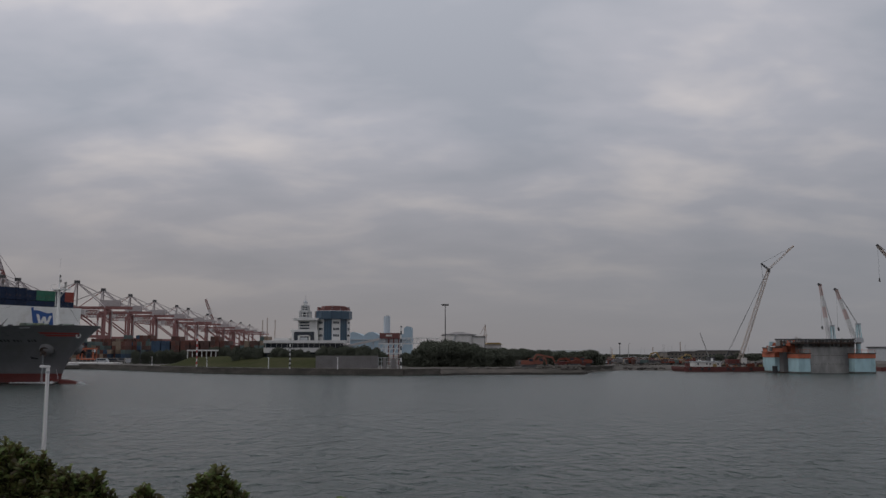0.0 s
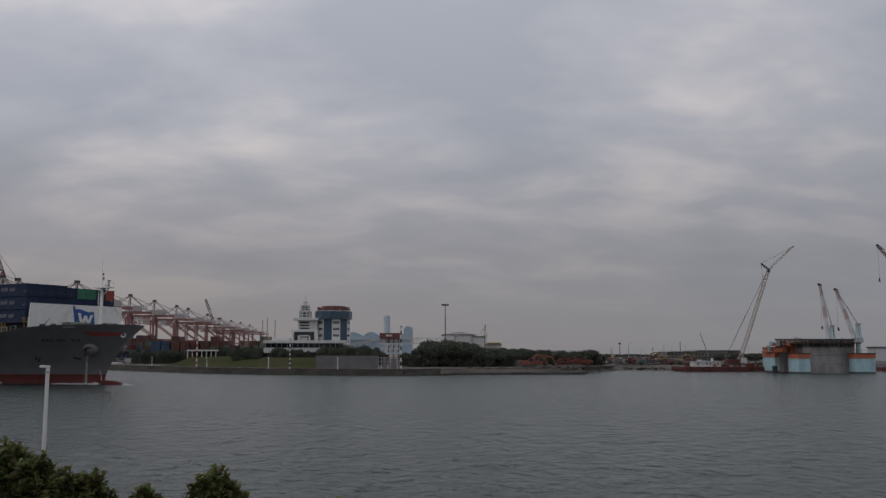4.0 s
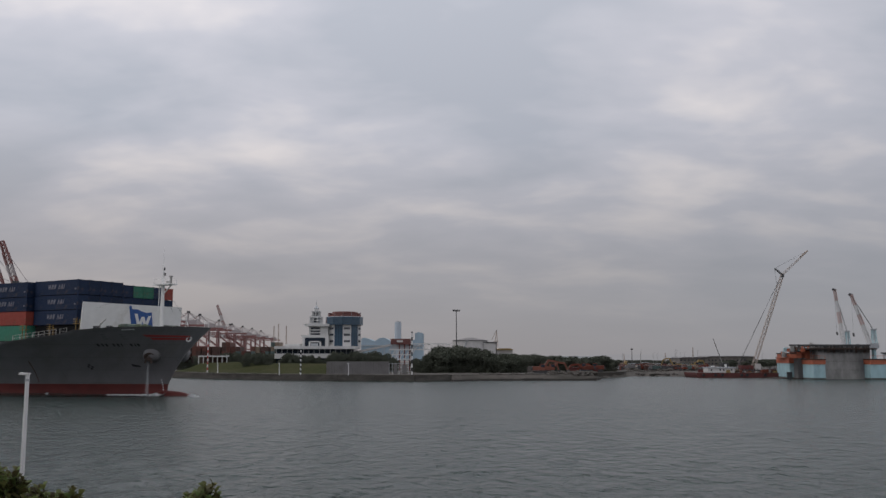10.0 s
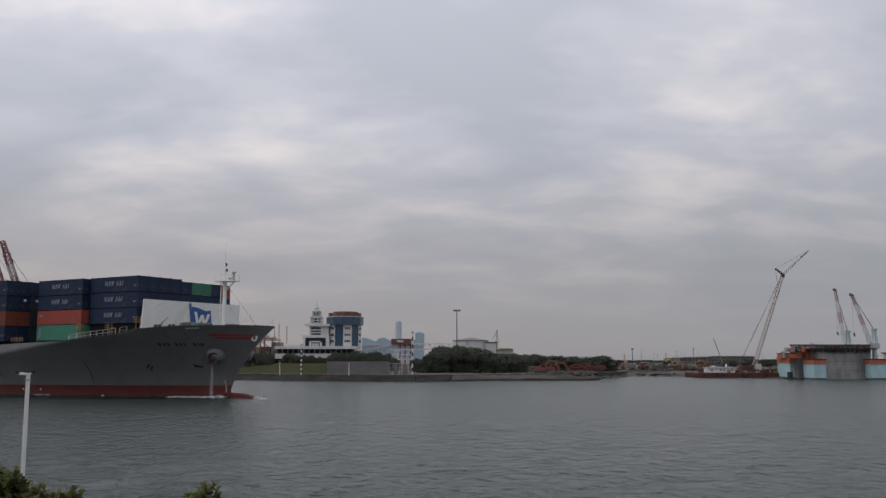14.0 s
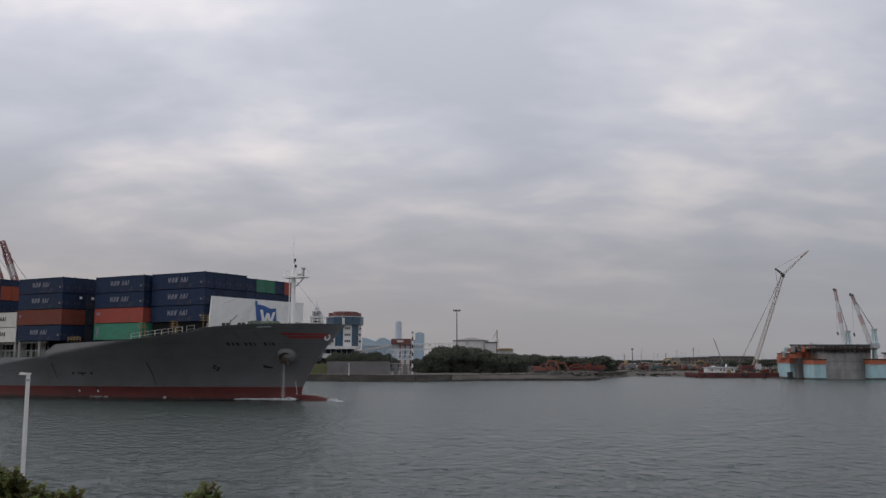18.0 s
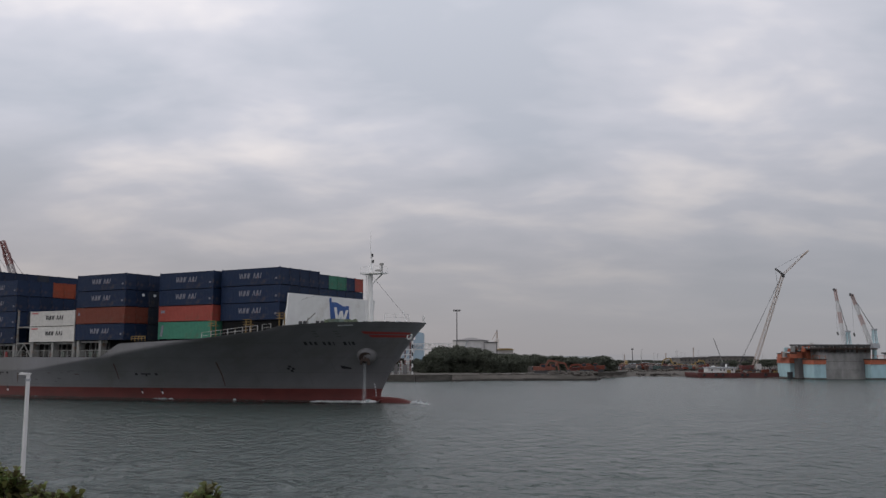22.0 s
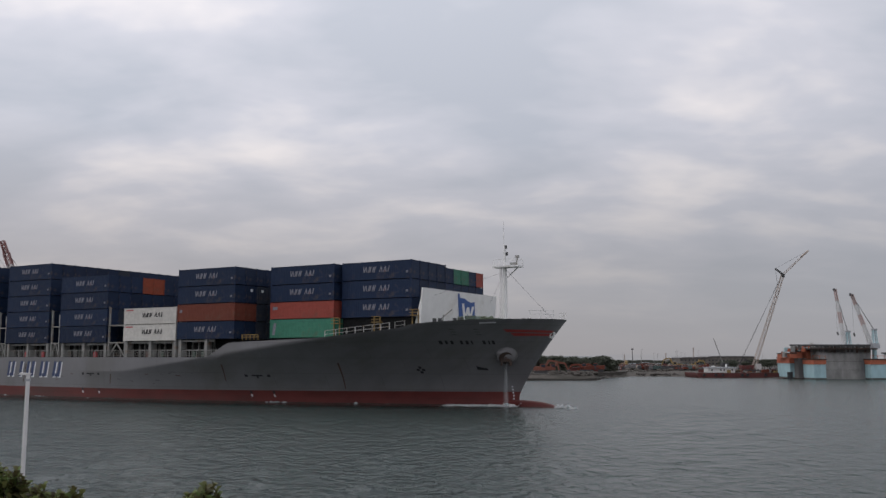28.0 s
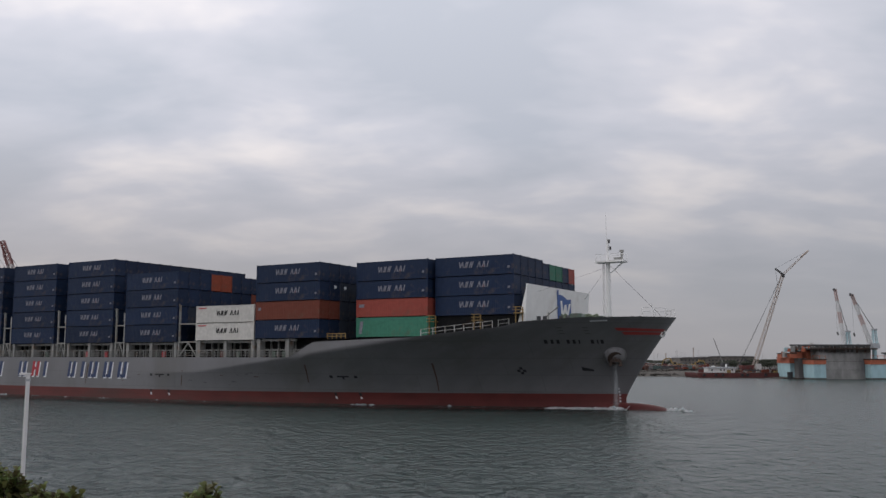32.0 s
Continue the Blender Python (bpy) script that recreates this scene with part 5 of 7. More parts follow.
    dr = part("drum", taper(B(), (ox, oy), r - 0.3, r - 0.3, za, zc, 12), WALL_GREY, b)
    swing = radians(16)
    for k in range(12):
        a0, a1 = (k - 0.5) * math.pi / 6 + swing, (k + 0.5) * math.pi / 6 + swing
        p = (ox + r * math.cos(a0), oy + r * math.sin(a0))
        q = (ox + r * math.cos(a1), oy + r * math.sin(a1))
        glass = k % 2 == 0
        part("glass_bay" if glass else "wall_bay", beam(B(), (*p, (za + zb) / 2), (*q, (za + zb) / 2), 0.3, zb - za), GLASS_BLUE if glass else WALL_WHITE, dr)
        po2, qo2 = [(ox + 6.6 * math.cos(a), oy + 6.6 * math.sin(a)) for a in (a0, a1)]
        part("glass_band", beam(B(), (*po2, (zb + zc) / 2), (*qo2, (zb + zc) / 2), 0.4, zc - zb), GLASS_BLUE, dr)
        mx, my = math.cos(k * math.pi / 6 + swing), math.sin(k * math.pi / 6 + swing)
        tan = Vector((-my, mx, 0))
        if glass:
            for s in (-0.9, 0.0, 0.9):
                c = Vector((ox + mx * r * 0.985, oy + my * r * 0.985, 0)) + tan * s
                part("mullion", beam(B(), c + Vector((0, 0, za)), c + Vector((0, 0, zb)), 0.1), GLASS_DARK, dr)
        else:
            c = Vector((ox + mx * r * 0.975, oy + my * r * 0.975, 0)) + Vector((mx, my, 0)) * 0.1
            for zz in (12.2, 14.5, 16.8):
                for s in (-0.75, 0.0, 0.75):
                    part("window", beam(B(), c + tan * (s - 0.27) + Vector((0, 0, zz)), c + tan * (s + 0.27) + Vector((0, 0, zz)), 0.16, 0.8), GLASS_DARK, dr)
        # crown segment
        h = zd - (0.7 if k in (6, 7, 11) else 0.0)
        pc, qc = [(ox + 5.75 * math.cos(a), oy + 5.75 * math.sin(a)) for a in (a0, a1)]
        part("crown_panel", beam(B(), (*pc, (zc + h) / 2), (*qc, (zc + h) / 2), 0.5, h - zc), ROOF_RED, dr, "dark red crown panel")
        part("fin", beam(B(), (*pc, zc - 0.2), (*pc, h + 0.12), 0.26), WALL_GREY, dr)
    part("band_roof", taper(B(), (ox, oy), 6.75, 6.6, zc, zc + 0.12, 12), WALL_GREY, dr)
    part("crown_core", taper(B(), (ox, oy), 5.2, 4.4, zc, zd + 0.35, 12), ROOF_RED, dr)


control_building()


def gatehouse():
    d = 318.0
    g = thing("pier_hall", "small red-roofed hall on white trestle frames", "building")
    part("roof", quad_box(B(), -18.89, -11.7, d, d + 10, 11.1, 13.15), ROOF_RED, g, "flat dark red roof block")
    part("wall", quad_box(B(), -18.48, -12.11, d + 0.6, d + 9, 9.45, 11.1), WALL_GREY, g)
    part("sign_panel", quad_box(B(), -16.63, -14.37, d - 0.15, d, 11.92, 12.53), WALL_WHITE, g, "blank pale sign panel")
    part("floor_slab", quad_box(B(), -19.3, -11.09, d - 0.4, d + 10, 9.04, 9.45), WALL_WHITE, g)
    for p in (-18.89, -17.24, -15.6, -13.75, -11.91):
        part("column", beam(B(), (p, d, 1.6), (p, d, 11.1), 0.45), ROOF_RED if abs(p) < 16.2 else WALL_GREY, g)
        part("brace", beam(B(), (p, d - 0.1, 5.76), (p + 1.7, d - 0.1, 9.04), 0.28), WALL_WHITE, g)
    for zz in (5.76, 7.4):
        part("girt", beam(B(), (-19.3, d - 0.2, zz), (-11.09, d - 0.2, zz), 0.3), WALL_WHITE, g)
    cw = thing("conveyor_gallery", "long pale sloping conveyor gallery beside the trestle hall", "walkway")
    part("gallery", prism(B(), [(-31.5, 8.0), (-19.4, 10.5), (-19.4, 11.3), (-31.5, 8.8)], 1, 322, 324), TANK_WHITE, cw)
    for p in (-30.5, -27.5, -24.5, -21.5):
        part("trestle", beam(B(), (p, 323, 1.6), (p, 323, 8.0 + (p + 31.5) * 0.2), 0.35), WALL_GREY, cw)
        part("brace", beam(B(), (p, 322.9, 5.0), (p + 2.6, 322.9, 8.2 + (p + 31.5) * 0.2), 0.22), WALL_GREY, cw)
    # truss bridge running to the tank
    t = thing("truss_walkway", "white steel truss conveyor walkway behind the trees", "walkway")
    x0, x1, za, zb = -11.85, 3.74, 9.27, 11.35
    for zz, w in ((za, 0.35), (zb, 0.3)):
        part("chord", beam(B(), (x0, 322, zz), (x1, 322, zz), w), WALL_WHITE, t)
    n = 9
    for i in range(n):
        a, b2 = x0 + (x1 - x0) * i / n, x0 + (x1 - x0) * (i + 1) / n
        part("diagonal", beam(B(), (a, 322, za if i % 2 else zb), (b2, 322, zb if i % 2 else za), 0.24), WALL_WHITE, t)
        part("upright", beam(B(), (a, 322, za), (a, 322, zb), 0.2), WALL_WHITE, t)
    for i in (0, 4, 8):
        part("trestle", beam(B(), (x0 + (x1 - x0) * i / 8.2, 322, 1.6), (x0 + (x1 - x0) * i / 8.2, 322, za), 0.5), WALL_WHITE, t)


gatehouse()


def tank_hall():
    d = 385.0
    t = thing("storage_tank", "pale round storage tank with a shallow dome roof", "tank")
    cx, r = 12.43, 7.7
    part("shell", taper(B(), (cx, d + r), r, r, 1.6, 13.73, 28), TANK_WHITE, t)
    part("roof", taper(B(), (cx, d + r), r + 0.35, r * 0.5, 13.73, 14.45, 28), HOARDING, t, "dark grey shallow cone roof")
    part("roof_cap", taper(B(), (cx, d + r), r * 0.5, 1.6, 14.4, 14.95, 20), HOARDING, t)
    part("eave_ring", taper(B(), (cx, d + r), r + 0.4, r + 0.4, 13.52, 13.73, 28), DARK_STEEL, t)
    part("annex", quad_box(B(), 18.39, 23.86, d + 2, d + 12, 1.6, 12.62), TANK_WHITE, t)
    part("annex_roof", quad_box(B(), 18.14, 24.11, d + 1.7, d + 12.3, 12.62, 12.99), DARK_STEEL, t)
    part("annex_edge", quad_box(B(), 23.61, 23.98, d + 1.8, d + 2.0, 1.6, 12.62), DARK_STEEL, t)
    part("stair", beam(B(), (6.96, d + 1.2, 4), (10.94, d - 0.2, 13.61), 0.5), WALL_GREY, t)
    a = thing("derrick", "thin steel A-frame derrick far off", "crane")
    for p in (23.86, 27.11):
        part("leg", beam(B(), (p, 420, 1.6), (26.03, 420, 19.06), 0.3), LATTICE, a)
    part("jib", beam(B(), (23.59, 420, 14.45), (26.03, 420, 19.06), 0.25), LATTICE, a)
    part("tie", beam(B(), (24.4, 420, 13.91), (27.11, 420, 13.91), 0.25), LATTICE, a)
    s = thing("shed", "low sand-coloured shed behind the trees", "shed")
    part("wall", quad_box(B(), 24.79, 32.02, 400, 412, 1.6, 9.72), TANK_WHITE, s)
    part("roof", prism(B(), [(24.53, 9.47), (32.8, 9.47), (30.99, 10.24), (25.82, 10.24)], 1, 399, 413), MACHINE_YELLOW, s, "faded yellow sheet roof")
    # floodlight masts
    for px, d, top, base in ((5.57, 350, 24.8, 1.6), (101.65, 470, 10.13, 1.45)):
        f = thing("floodlight_mast", "tall thin grey floodlight mast", "mast", "floodlight masts", at=(px, d, base))
        h = top - base
        part("pole", taper(B(), (0, 0), 0.28, 0.14, 0, h, 8), DARK_STEEL, f)
        n = 5 if h > 12 else 2
        part("crossarm", beam(B(), (-0.28 * n, 0, h), (0.28 * n, 0, h), 0.3), DARK_STEEL, f)
        for k in range(n):
            xx = (k - n / 2) * 0.62
            part("floodlight", quad_box(B(), xx, xx + 0.5, -0.45, 0.1, h + 0.1, h + 0.55), DARK_STEEL, f)


tank_hall()


def hoarding():
    h = thing("hoarding", "long dark grey sheet hoarding along the quay", "fence")
    x0, x1, d = -33.88, -15.54, 256.0
    n = 24
    for i in range(n):
        a = x0 + (x1 - x0) * i / n
        part("panel", quad_box(B(), a + 0.02, a + (x1 - x0) / n - 0.02, d - 0.04 - 0.02 * (i % 2), d + 0.04, 1.62, 5.42), HOARDING, h)
    g = thing("gate_fence", "pale mesh gate and fence beside the hoarding", "fence")
    for i in range(7):
        a = -15.54 + i * 0.95
        part("post", beam(B(), (a, d, 1.65), (a, d, 4.92), 0.12), WALL_GREY, g)
    for zz in (4.84, 3.76, 2.61):
        part("rail", beam(B(), (-15.54, d, zz), (-9.75, d, zz), 0.1), WALL_GREY, g)
    part("panel", quad_box(B(), -14.21, -13.22, d - 0.1, d + 0.1, 1.65, 4.76), HOARDING, g)
    part("panel", quad_box(B(), -11.73, -10.41, d - 0.1, d + 0.1, 1.65, 4.43), HOARDING, g)


hoarding()


def marker_poles():
    for x, d, top, c in ((-73.65, 275, 11.51, RED_STRIPE), (-40.43, 250, 8.69, BLACK), (-8.51, 244, 13.39, BLACK)):
        p = thing("striped_pole", "tall banded leading-mark pole on the seawall", "pole", "leading marks", at=(x, d, 1.7))
        n = 11
        h = (top - 1.7) / n
        for k in range(n):
            part("band", taper(B(), (0, 0), 0.2, 0.2, k * h, (k + 1) * h, 8), c if k % 2 else POLE_WHITE, p)
        part("topmark", taper(B(), (0, 0), 0.26, 0.2, n * h, n * h + 0.4, 8), DARK_STEEL, p)
    for x, d, top in ((-95.51, 300, 4.61), (-68.62, 268, 4.72), (-46.85, 252, 4.8), (-26.36, 246, 4.86)):
        q = thing("lamp_post", "short white lamp post on the far quay", "lamp post", "quay lamp posts", at=(x, d, 1.65))
        part("pole", taper(B(), (0, 0), 0.14, 0.11, 0, top - 1.65, 8), POLE_WHITE, q)
        part("lamp_head", quad_box(B(), -0.35, 0.15, -0.12, 0.12, top - 1.65, top - 1.5), POLE_WHITE, q)


marker_poles()


# ---- heavy plant ----
def excavator(x, y, z, turn, s, paint, reach):
    e = thing("excavator", "orange tracked excavator on the bank" if paint is EXCAVATOR else "rusty red tracked excavator on the bank" if paint is BOX_RUST else "yellow tracked excavator in the yard", "excavator", "excavators", at=(x, y, z), turn=turn)
    for k in (-1, 1):
        part("track", prism(B(), [(-2.0, 0.25), (-1.7, 0), (1.7, 0), (2.0, 0.25), (2.0, 0.65), (1.7, 0.9), (-1.7, 0.9), (-2.0, 0.65)], 1, k * 1.1 - 0.3, k * 1.1 + 0.3), DARK_STEEL, e)
    part("body", prism(B(), [(-2.4, 1.0), (1.2, 1.0), (1.2, 1.7), (-0.2, 2.2), (-2.4, 2.2)], 1, -1.25, 1.25), paint, e)
    cab = part("cab", prism(B(), [(-0.2, 1.1), (1.35, 1.1), (1.2, 2.9), (-0.1, 2.9)], 1, -1.2, -0.2), paint, e)
    part("window", prism(B(), [(0.0, 1.9), (1.32, 1.9), (1.2, 2.75), (0.0, 2.75)], 1, -1.24, -0.16), GLASS_DARK, cab)
    part("counterweight", prism(B(), [(-2.9, 1.0), (-2.4, 1.0), (-2.4, 2.1), (-2.8, 1.9)], 1, -1.2, 1.2), DARK_STEEL, e)
    bm = beam(beam(B(), (1.0, 0.3, 1.5), (2.6, 0.3, 4.0 * s), 0.5, 0.6), (2.6, 0.3, 4.0 * s), (4.9, 0.3, 3.6 * s), 0.45, 0.55)
    part("boom", bm, paint, e)
    part("stick", beam(B(), (4.9, 0.3, 3.75 * s), (5.4 + reach, 0.3, 0.9), 0.34, 0.4), paint, e)
    part("bucket", prism(B(), [(5.0 + reach, 0.1), (5.9 + reach, 0.3), (5.8 + reach, 1.1), (5.1 + reach, 1.0)], 1, -0.2, 0.8), DARK_STEEL, e)


excavator(29.6, 266, 1.68, 0, 1.0, EXCAVATOR, 0.3)
excavator(33.2, 272, 1.68, 12, 0.85, EXCAVATOR, 0.6)
excavator(46.4, 284, 1.68, 185, 0.65, BOX_RUST, 0.4)
excavator(50.6, 288, 1.68, 170, 0.65, BOX_RUST, 0.2)
excavator(97.08, 365, 1.48, 170, 1.1, MACHINE_YELLOW, 0.8)
excavator(103.19, 360, 1.48, 20, 0.9, MACHINE_YELLOW, 0.4)
excavator(77.09, 372, 1.48, 60, 0.8, MACHINE_YELLOW, 0.4)


def rubble(name, x0, x1, y0, y1, z, count, size, seed, label, material=None):
    bm, rnd = B(), random.Random(seed)
    for k in range(count):
        r = size * rnd.uniform(0.4, 1.3)
        c = Vector((rnd.uniform(x0, x1), rnd.uniform(y0, y1), z + r * 0.3))
        geo = bmesh.ops.create_icosphere(bm, subdivisions=1, radius=r)
        for v in geo["verts"]:
            v.co = Vector((v.co.x * 1.3, v.co.y, v.co.z * 0.75)) * rnd.uniform(0.8, 1.2) + c
    ob = solid(name, bm, material or ROCK, label, "rocks", kind="stuff")
    return ob


rubble("boulders", 11.25, 44.99, 255, 262, 1.5, 80, 0.5, 4, "heap of dark boulders along the spit")
rubble("boulders", 33.0, 46.0, 260, 272, 1.6, 70, 0.8, 6, "heap of reddish spoil on the spit", EARTH)
rubble("boulders", 66, 106, 300, 316, 0.5, 150, 0.6, 7, "rough stones along the muddy shore")


rubble("boulders", 64, 104, 318, 372, 1.3, 200, 0.9, 8, "heaps of dark spoil about the building yard", EARTH)


def mud_slope():
    """The beach of dark mud before the building yard."""
    bm, rnd, n = B(), random.Random(15), 44
    rows = []
    for i in range(n + 1):
        x = 60.5 + 57.0 * i / n
        y = 297 + 6 * math.sin(i * 0.19)
        rows.append([bm.verts.new((x + rnd.uniform(-0.3, 0.3), y + dy, z + (rnd.uniform(-0.1, 0.12) if 0 < k < 4 else 0))) for k, (dy, z) in enumerate(((-2, -0.5), (0, 0.12), (4, 0.75), (9, 1.35), (14, 1.62)))])
    for r0, r1 in zip(rows, rows[1:]):
        for k in range(4):
            bm.faces.new((r0[k], r1[k], r1[k + 1], r0[k + 1]))
    solid("mud_slope", bm, EARTH, "dark mud slope along the building yard", "shore", kind="structure", smooth=True)
    bm, rows = B(), []
    for i in range(19):
        a = i / 18
        x, y = 45.6 + 15.6 * a, 274 + 21.5 * a ** 0.85 + 0.8 * math.sin(i * 1.3)
        rows.append([bm.verts.new((x + 0.25 * dx + rnd.uniform(-0.2, 0.2), y + dy, z + (rnd.uniform(-0.1, 0.12) if 0 < k < 3 else 0))) for k, (dx, dy, z) in enumerate(((2, -2.5, -0.5), (1, -1, 0.15), (-1, 1.2, 0.95), (-4, 4.5, 1.78)))])
    for r0, r1 in zip(rows, rows[1:]):
        for k in range(3):
            bm.faces.new((r0[k], r1[k], r1[k + 1], r0[k + 1]))
    solid("mud_slope", bm, EARTH, "dark mud slope at the end of the spit", "shore", kind="structure", smooth=True)


mud_slope()


def yard_clutter():
    rnd = random.Random(9)
    paints = (HOARDING, BOX_RUST, BARGE_RED, DARK_STEEL, YARD_TEAL, HOARDING, YARD_BROWN, CONCRETE, YARD_TAN, DARK_STEEL)
    for k in range(105):
        d = rnd.uniform(322, 420)
        x = (rnd.uniform(1092, 1245) - 784) * d / 1549
        w, h = rnd.uniform(0.9, 3.4), rnd.uniform(0.7, 2.3)
        p = rnd.choice(paints)
        if rnd.random() < 0.5:
            t = thing("site_cabin", "small site cabin in the building yard", "cabin", "yard cabins", at=(x, d, 1.48))
            part("wall", quad_box(B(), -w / 2, w / 2, -1.2, 1.2, 0, h), p, t)
            part("roof", quad_box(B(), -w / 2 - 0.1, w / 2 + 0.1, -1.3, 1.3, h, h + 0.15), rnd.choice((WALL_GREY, HOARDING, DARK_STEEL, BOX_RUST)), t)
            part("door", quad_box(B(), -0.4, 0.4, -1.24, -1.2, 0, h * 0.8), DARK_STEEL, t)
        else:
            t = thing("truck", "parked works truck in the building yard", "truck", "yard trucks", at=(x, d, 1.48), turn=rnd.choice((0, 180)))
            part("cab", prism(B(), [(1.6, 0.5), (2.9, 0.5), (2.9, 1.2), (2.6, 1.9), (1.6, 1.9)], 1, -1.0, 1.0), p, t)
            part("cargo_bed", quad_box(B(), -2.8, 1.5, -1.05, 1.05, 0.7, 0.8 + h * 0.5), rnd.choice(paints), t)
            for wx in (-2.2, -1.1, 2.4):
                for s in (-1, 1):
                    part("wheel", beam(B(), (wx, s * 0.8, 0.48), (wx, s * 1.1, 0.48), 0.96, 0.96, 10), DARK_STEEL, t)
    # machines and drums on the near spit
    for k in range(9):
        x = (1010 + k * 6 - 784) * 292 / 1549
        t = thing("skip", "rusty red steel skip on the bank", "skip", "skips", at=(x, 286 + (k % 3) * 3, 1.68))
        part("tub", prism(B(), [(-0.9, 0), (0.9, 0), (1.3, 1.5), (-1.3, 1.5)], 1, -0.9, 0.9), BOX_RUST if k % 2 else BARGE_RED, t)
        part("rim", quad_box(B(), -1.35, 1.35, -0.95, 0.95, 1.5, 1.6), BARGE_RED, t)
    w = thing("low_wall", "long pale wall behind the landing spit", "wall", kind="structure")
    for i in range(6):
        a = 21.49 + i * 1.5
        part("wall_panel", quad_box(B(), a, a + 1.46, 287, 287.2, 1.6, 3.69), CONCRETE, w)


yard_clutter()


# ---- the crawler crane on its barge ----
def crane_barge():
    b = thing("barge", "rust-red flat work barge moored at the shore", "barge")
    part("hull", prism(B(), [(82.0, 0.9), (82.56, -0.6), (113.45, -0.6), (114.39, 1.0), (114.39, 1.5), (82.0, 1.5)], 1, 283, 298), BARGE_RED, b)
    part("deck", quad_box(B(), 82.19, 114.2, 283.2, 297.8, 1.5, 1.6), ANCHOR_IRON, b)
    for xx in (84.1, 87.9, 90.2, 96.4, 98.1, 103.9, 109.6, 111.2):
        part("tyre_fender", beam(B(), (xx, 282.6, 0.9), (xx, 283.0, 0.9), 0.9, 0.9, 10), BLACK, b)
    h = thing("deck_house", "long white deck house on the barge", "cabin")
    part("wall", quad_box(B(), 86.46, 95.19, 286, 291, 1.6, 3.03), WALL_WHITE, h)
    part("roof", quad_box(B(), 86.27, 95.47, 285.8, 291.2, 3.03, 3.31), WALL_GREY, h)
    part("vent", quad_box(B(), 88.2, 89.0, 287, 288, 3.31, 3.8), WALL_WHITE, h)
    part("vent", quad_box(B(), 92.6, 93.0, 287, 288, 3.31, 4.3), WALL_WHITE, h)
    for xx in (87.4, 90.3, 91.4, 94.0):
        part("window", quad_box(B(), xx, xx + 0.45, 285.95, 286.05, 2.2, 2.7), GLASS_DARK, h)
    rnd = random.Random(12)
    for i in range(64):
        x = rnd.uniform(84.0, 113.4) if i % 3 == 0 else rnd.uniform(95.8, 113.4)
        c = thing("deck_cargo", "rusty steel gear lying on the barge deck", "deck gear", "barge deck gear", at=(x, rnd.uniform(284.5, 296), 1.6))
        w, hh = rnd.uniform(0.15, 0.9), rnd.uniform(0.25, 1.2)
        part("frame", quad_box(B(), -w, w, -0.6, 0.6, 0, hh), rnd.choice((BARGE_RED, ANCHOR_IRON, BOX_RUST, MACHINE_YELLOW, SHIP_STEEL)), c)
        part("lifting_post", beam(B(), (w * 0.6, 0, hh), (w * 0.6, 0, hh + rnd.uniform(0.3, 1.2)), 0.15), DARK_STEEL, c)
    d = 291.0
    k = thing("crawler_crane", "crawler crane with a long pale lattice boom and jib", "crane")
    fx = 103.05
    for s in (-1, 1):
        part("track", prism(B(), [(fx - 4.0, 1.75), (fx - 3.6, 1.6), (fx + 2.4, 1.6), (fx + 2.8, 1.75), (fx + 2.8, 2.4), (fx - 4.0, 2.4)], 1, d + s * 2 - 0.5, d + s * 2 + 0.5), DARK_STEEL, k)
    part("house", quad_box(B(), fx - 4.4, fx - 0.4, d - 1.5, d + 1.5, 2.5, 3.9), BARGE_RED, k, "dull red machinery house")
    part("cab", quad_box(B(), fx + 0.4, fx + 1.9, d - 1.9, d - 0.6, 2.5, 4.4), TANK_WHITE, k)
    head = (114.2, d, 34.1)
    part("boom", lattice(B(), (fx, d, 3.2), head, 1.1, 0.8, 0.13, 0.06, 22), LATTICE, k, "pale steel lattice boom")
    tip = (123.04, d, 42.15)
    part("jib", lattice(B(), head, tip, 0.6, 0.3, 0.07, 0.035, 14), LATTICE, k, "light lattice jib")
    part("jib_tip", beam(B(), (120.65, d, 40.09), tip, 0.9, 0.5), LATTICE, k)
    back = (111.72, d, 36.14)
    part("jib_strut", lattice(B(), head, back, 0.5, 0.3, 0.12, 0.06, 5), DARK_STEEL, k)
    part("boom_head", quad_box(B(), head[0] - 0.4, head[0] + 0.4, d - 0.5, d + 0.5, head[2] - 0.9, head[2] + 0.25), DARK_STEEL, k)
    for p, q in ((back, tip), (back, (112.21, d, 30.51)), ((113.47, d, 32.95), (99.38, d, 6.65)), ((113.67, d + 0.6, 33.33), (99.94, d + 0.6, 6.65))):
        part("pendant_rope", beam(B(), p, q, 0.07), DARK_STEEL, k)
    part("gantry", beam(beam(B(), (99.57, d, 6.65), (fx - 4.6, d, 4.4), 0.3), (99.57, d, 6.65), (fx - 1.0, d, 4.6), 0.3), DARK_STEEL, k)
    # small black derrick beside it
    s = thing("small_derrick", "small dark derrick boom on the shore", "crane")
    part("boom", lattice(B(), (105.67, 330, 3.2), (102.2, 330, 13.37), 0.3, 0.14, 0.06, 0.03, 10), SHIP_STEEL, s)
    part("house", quad_box(B(), 104.82, 107.37, 329, 332, 1.4, 4.4), DARK_STEEL, s)


crane_barge()


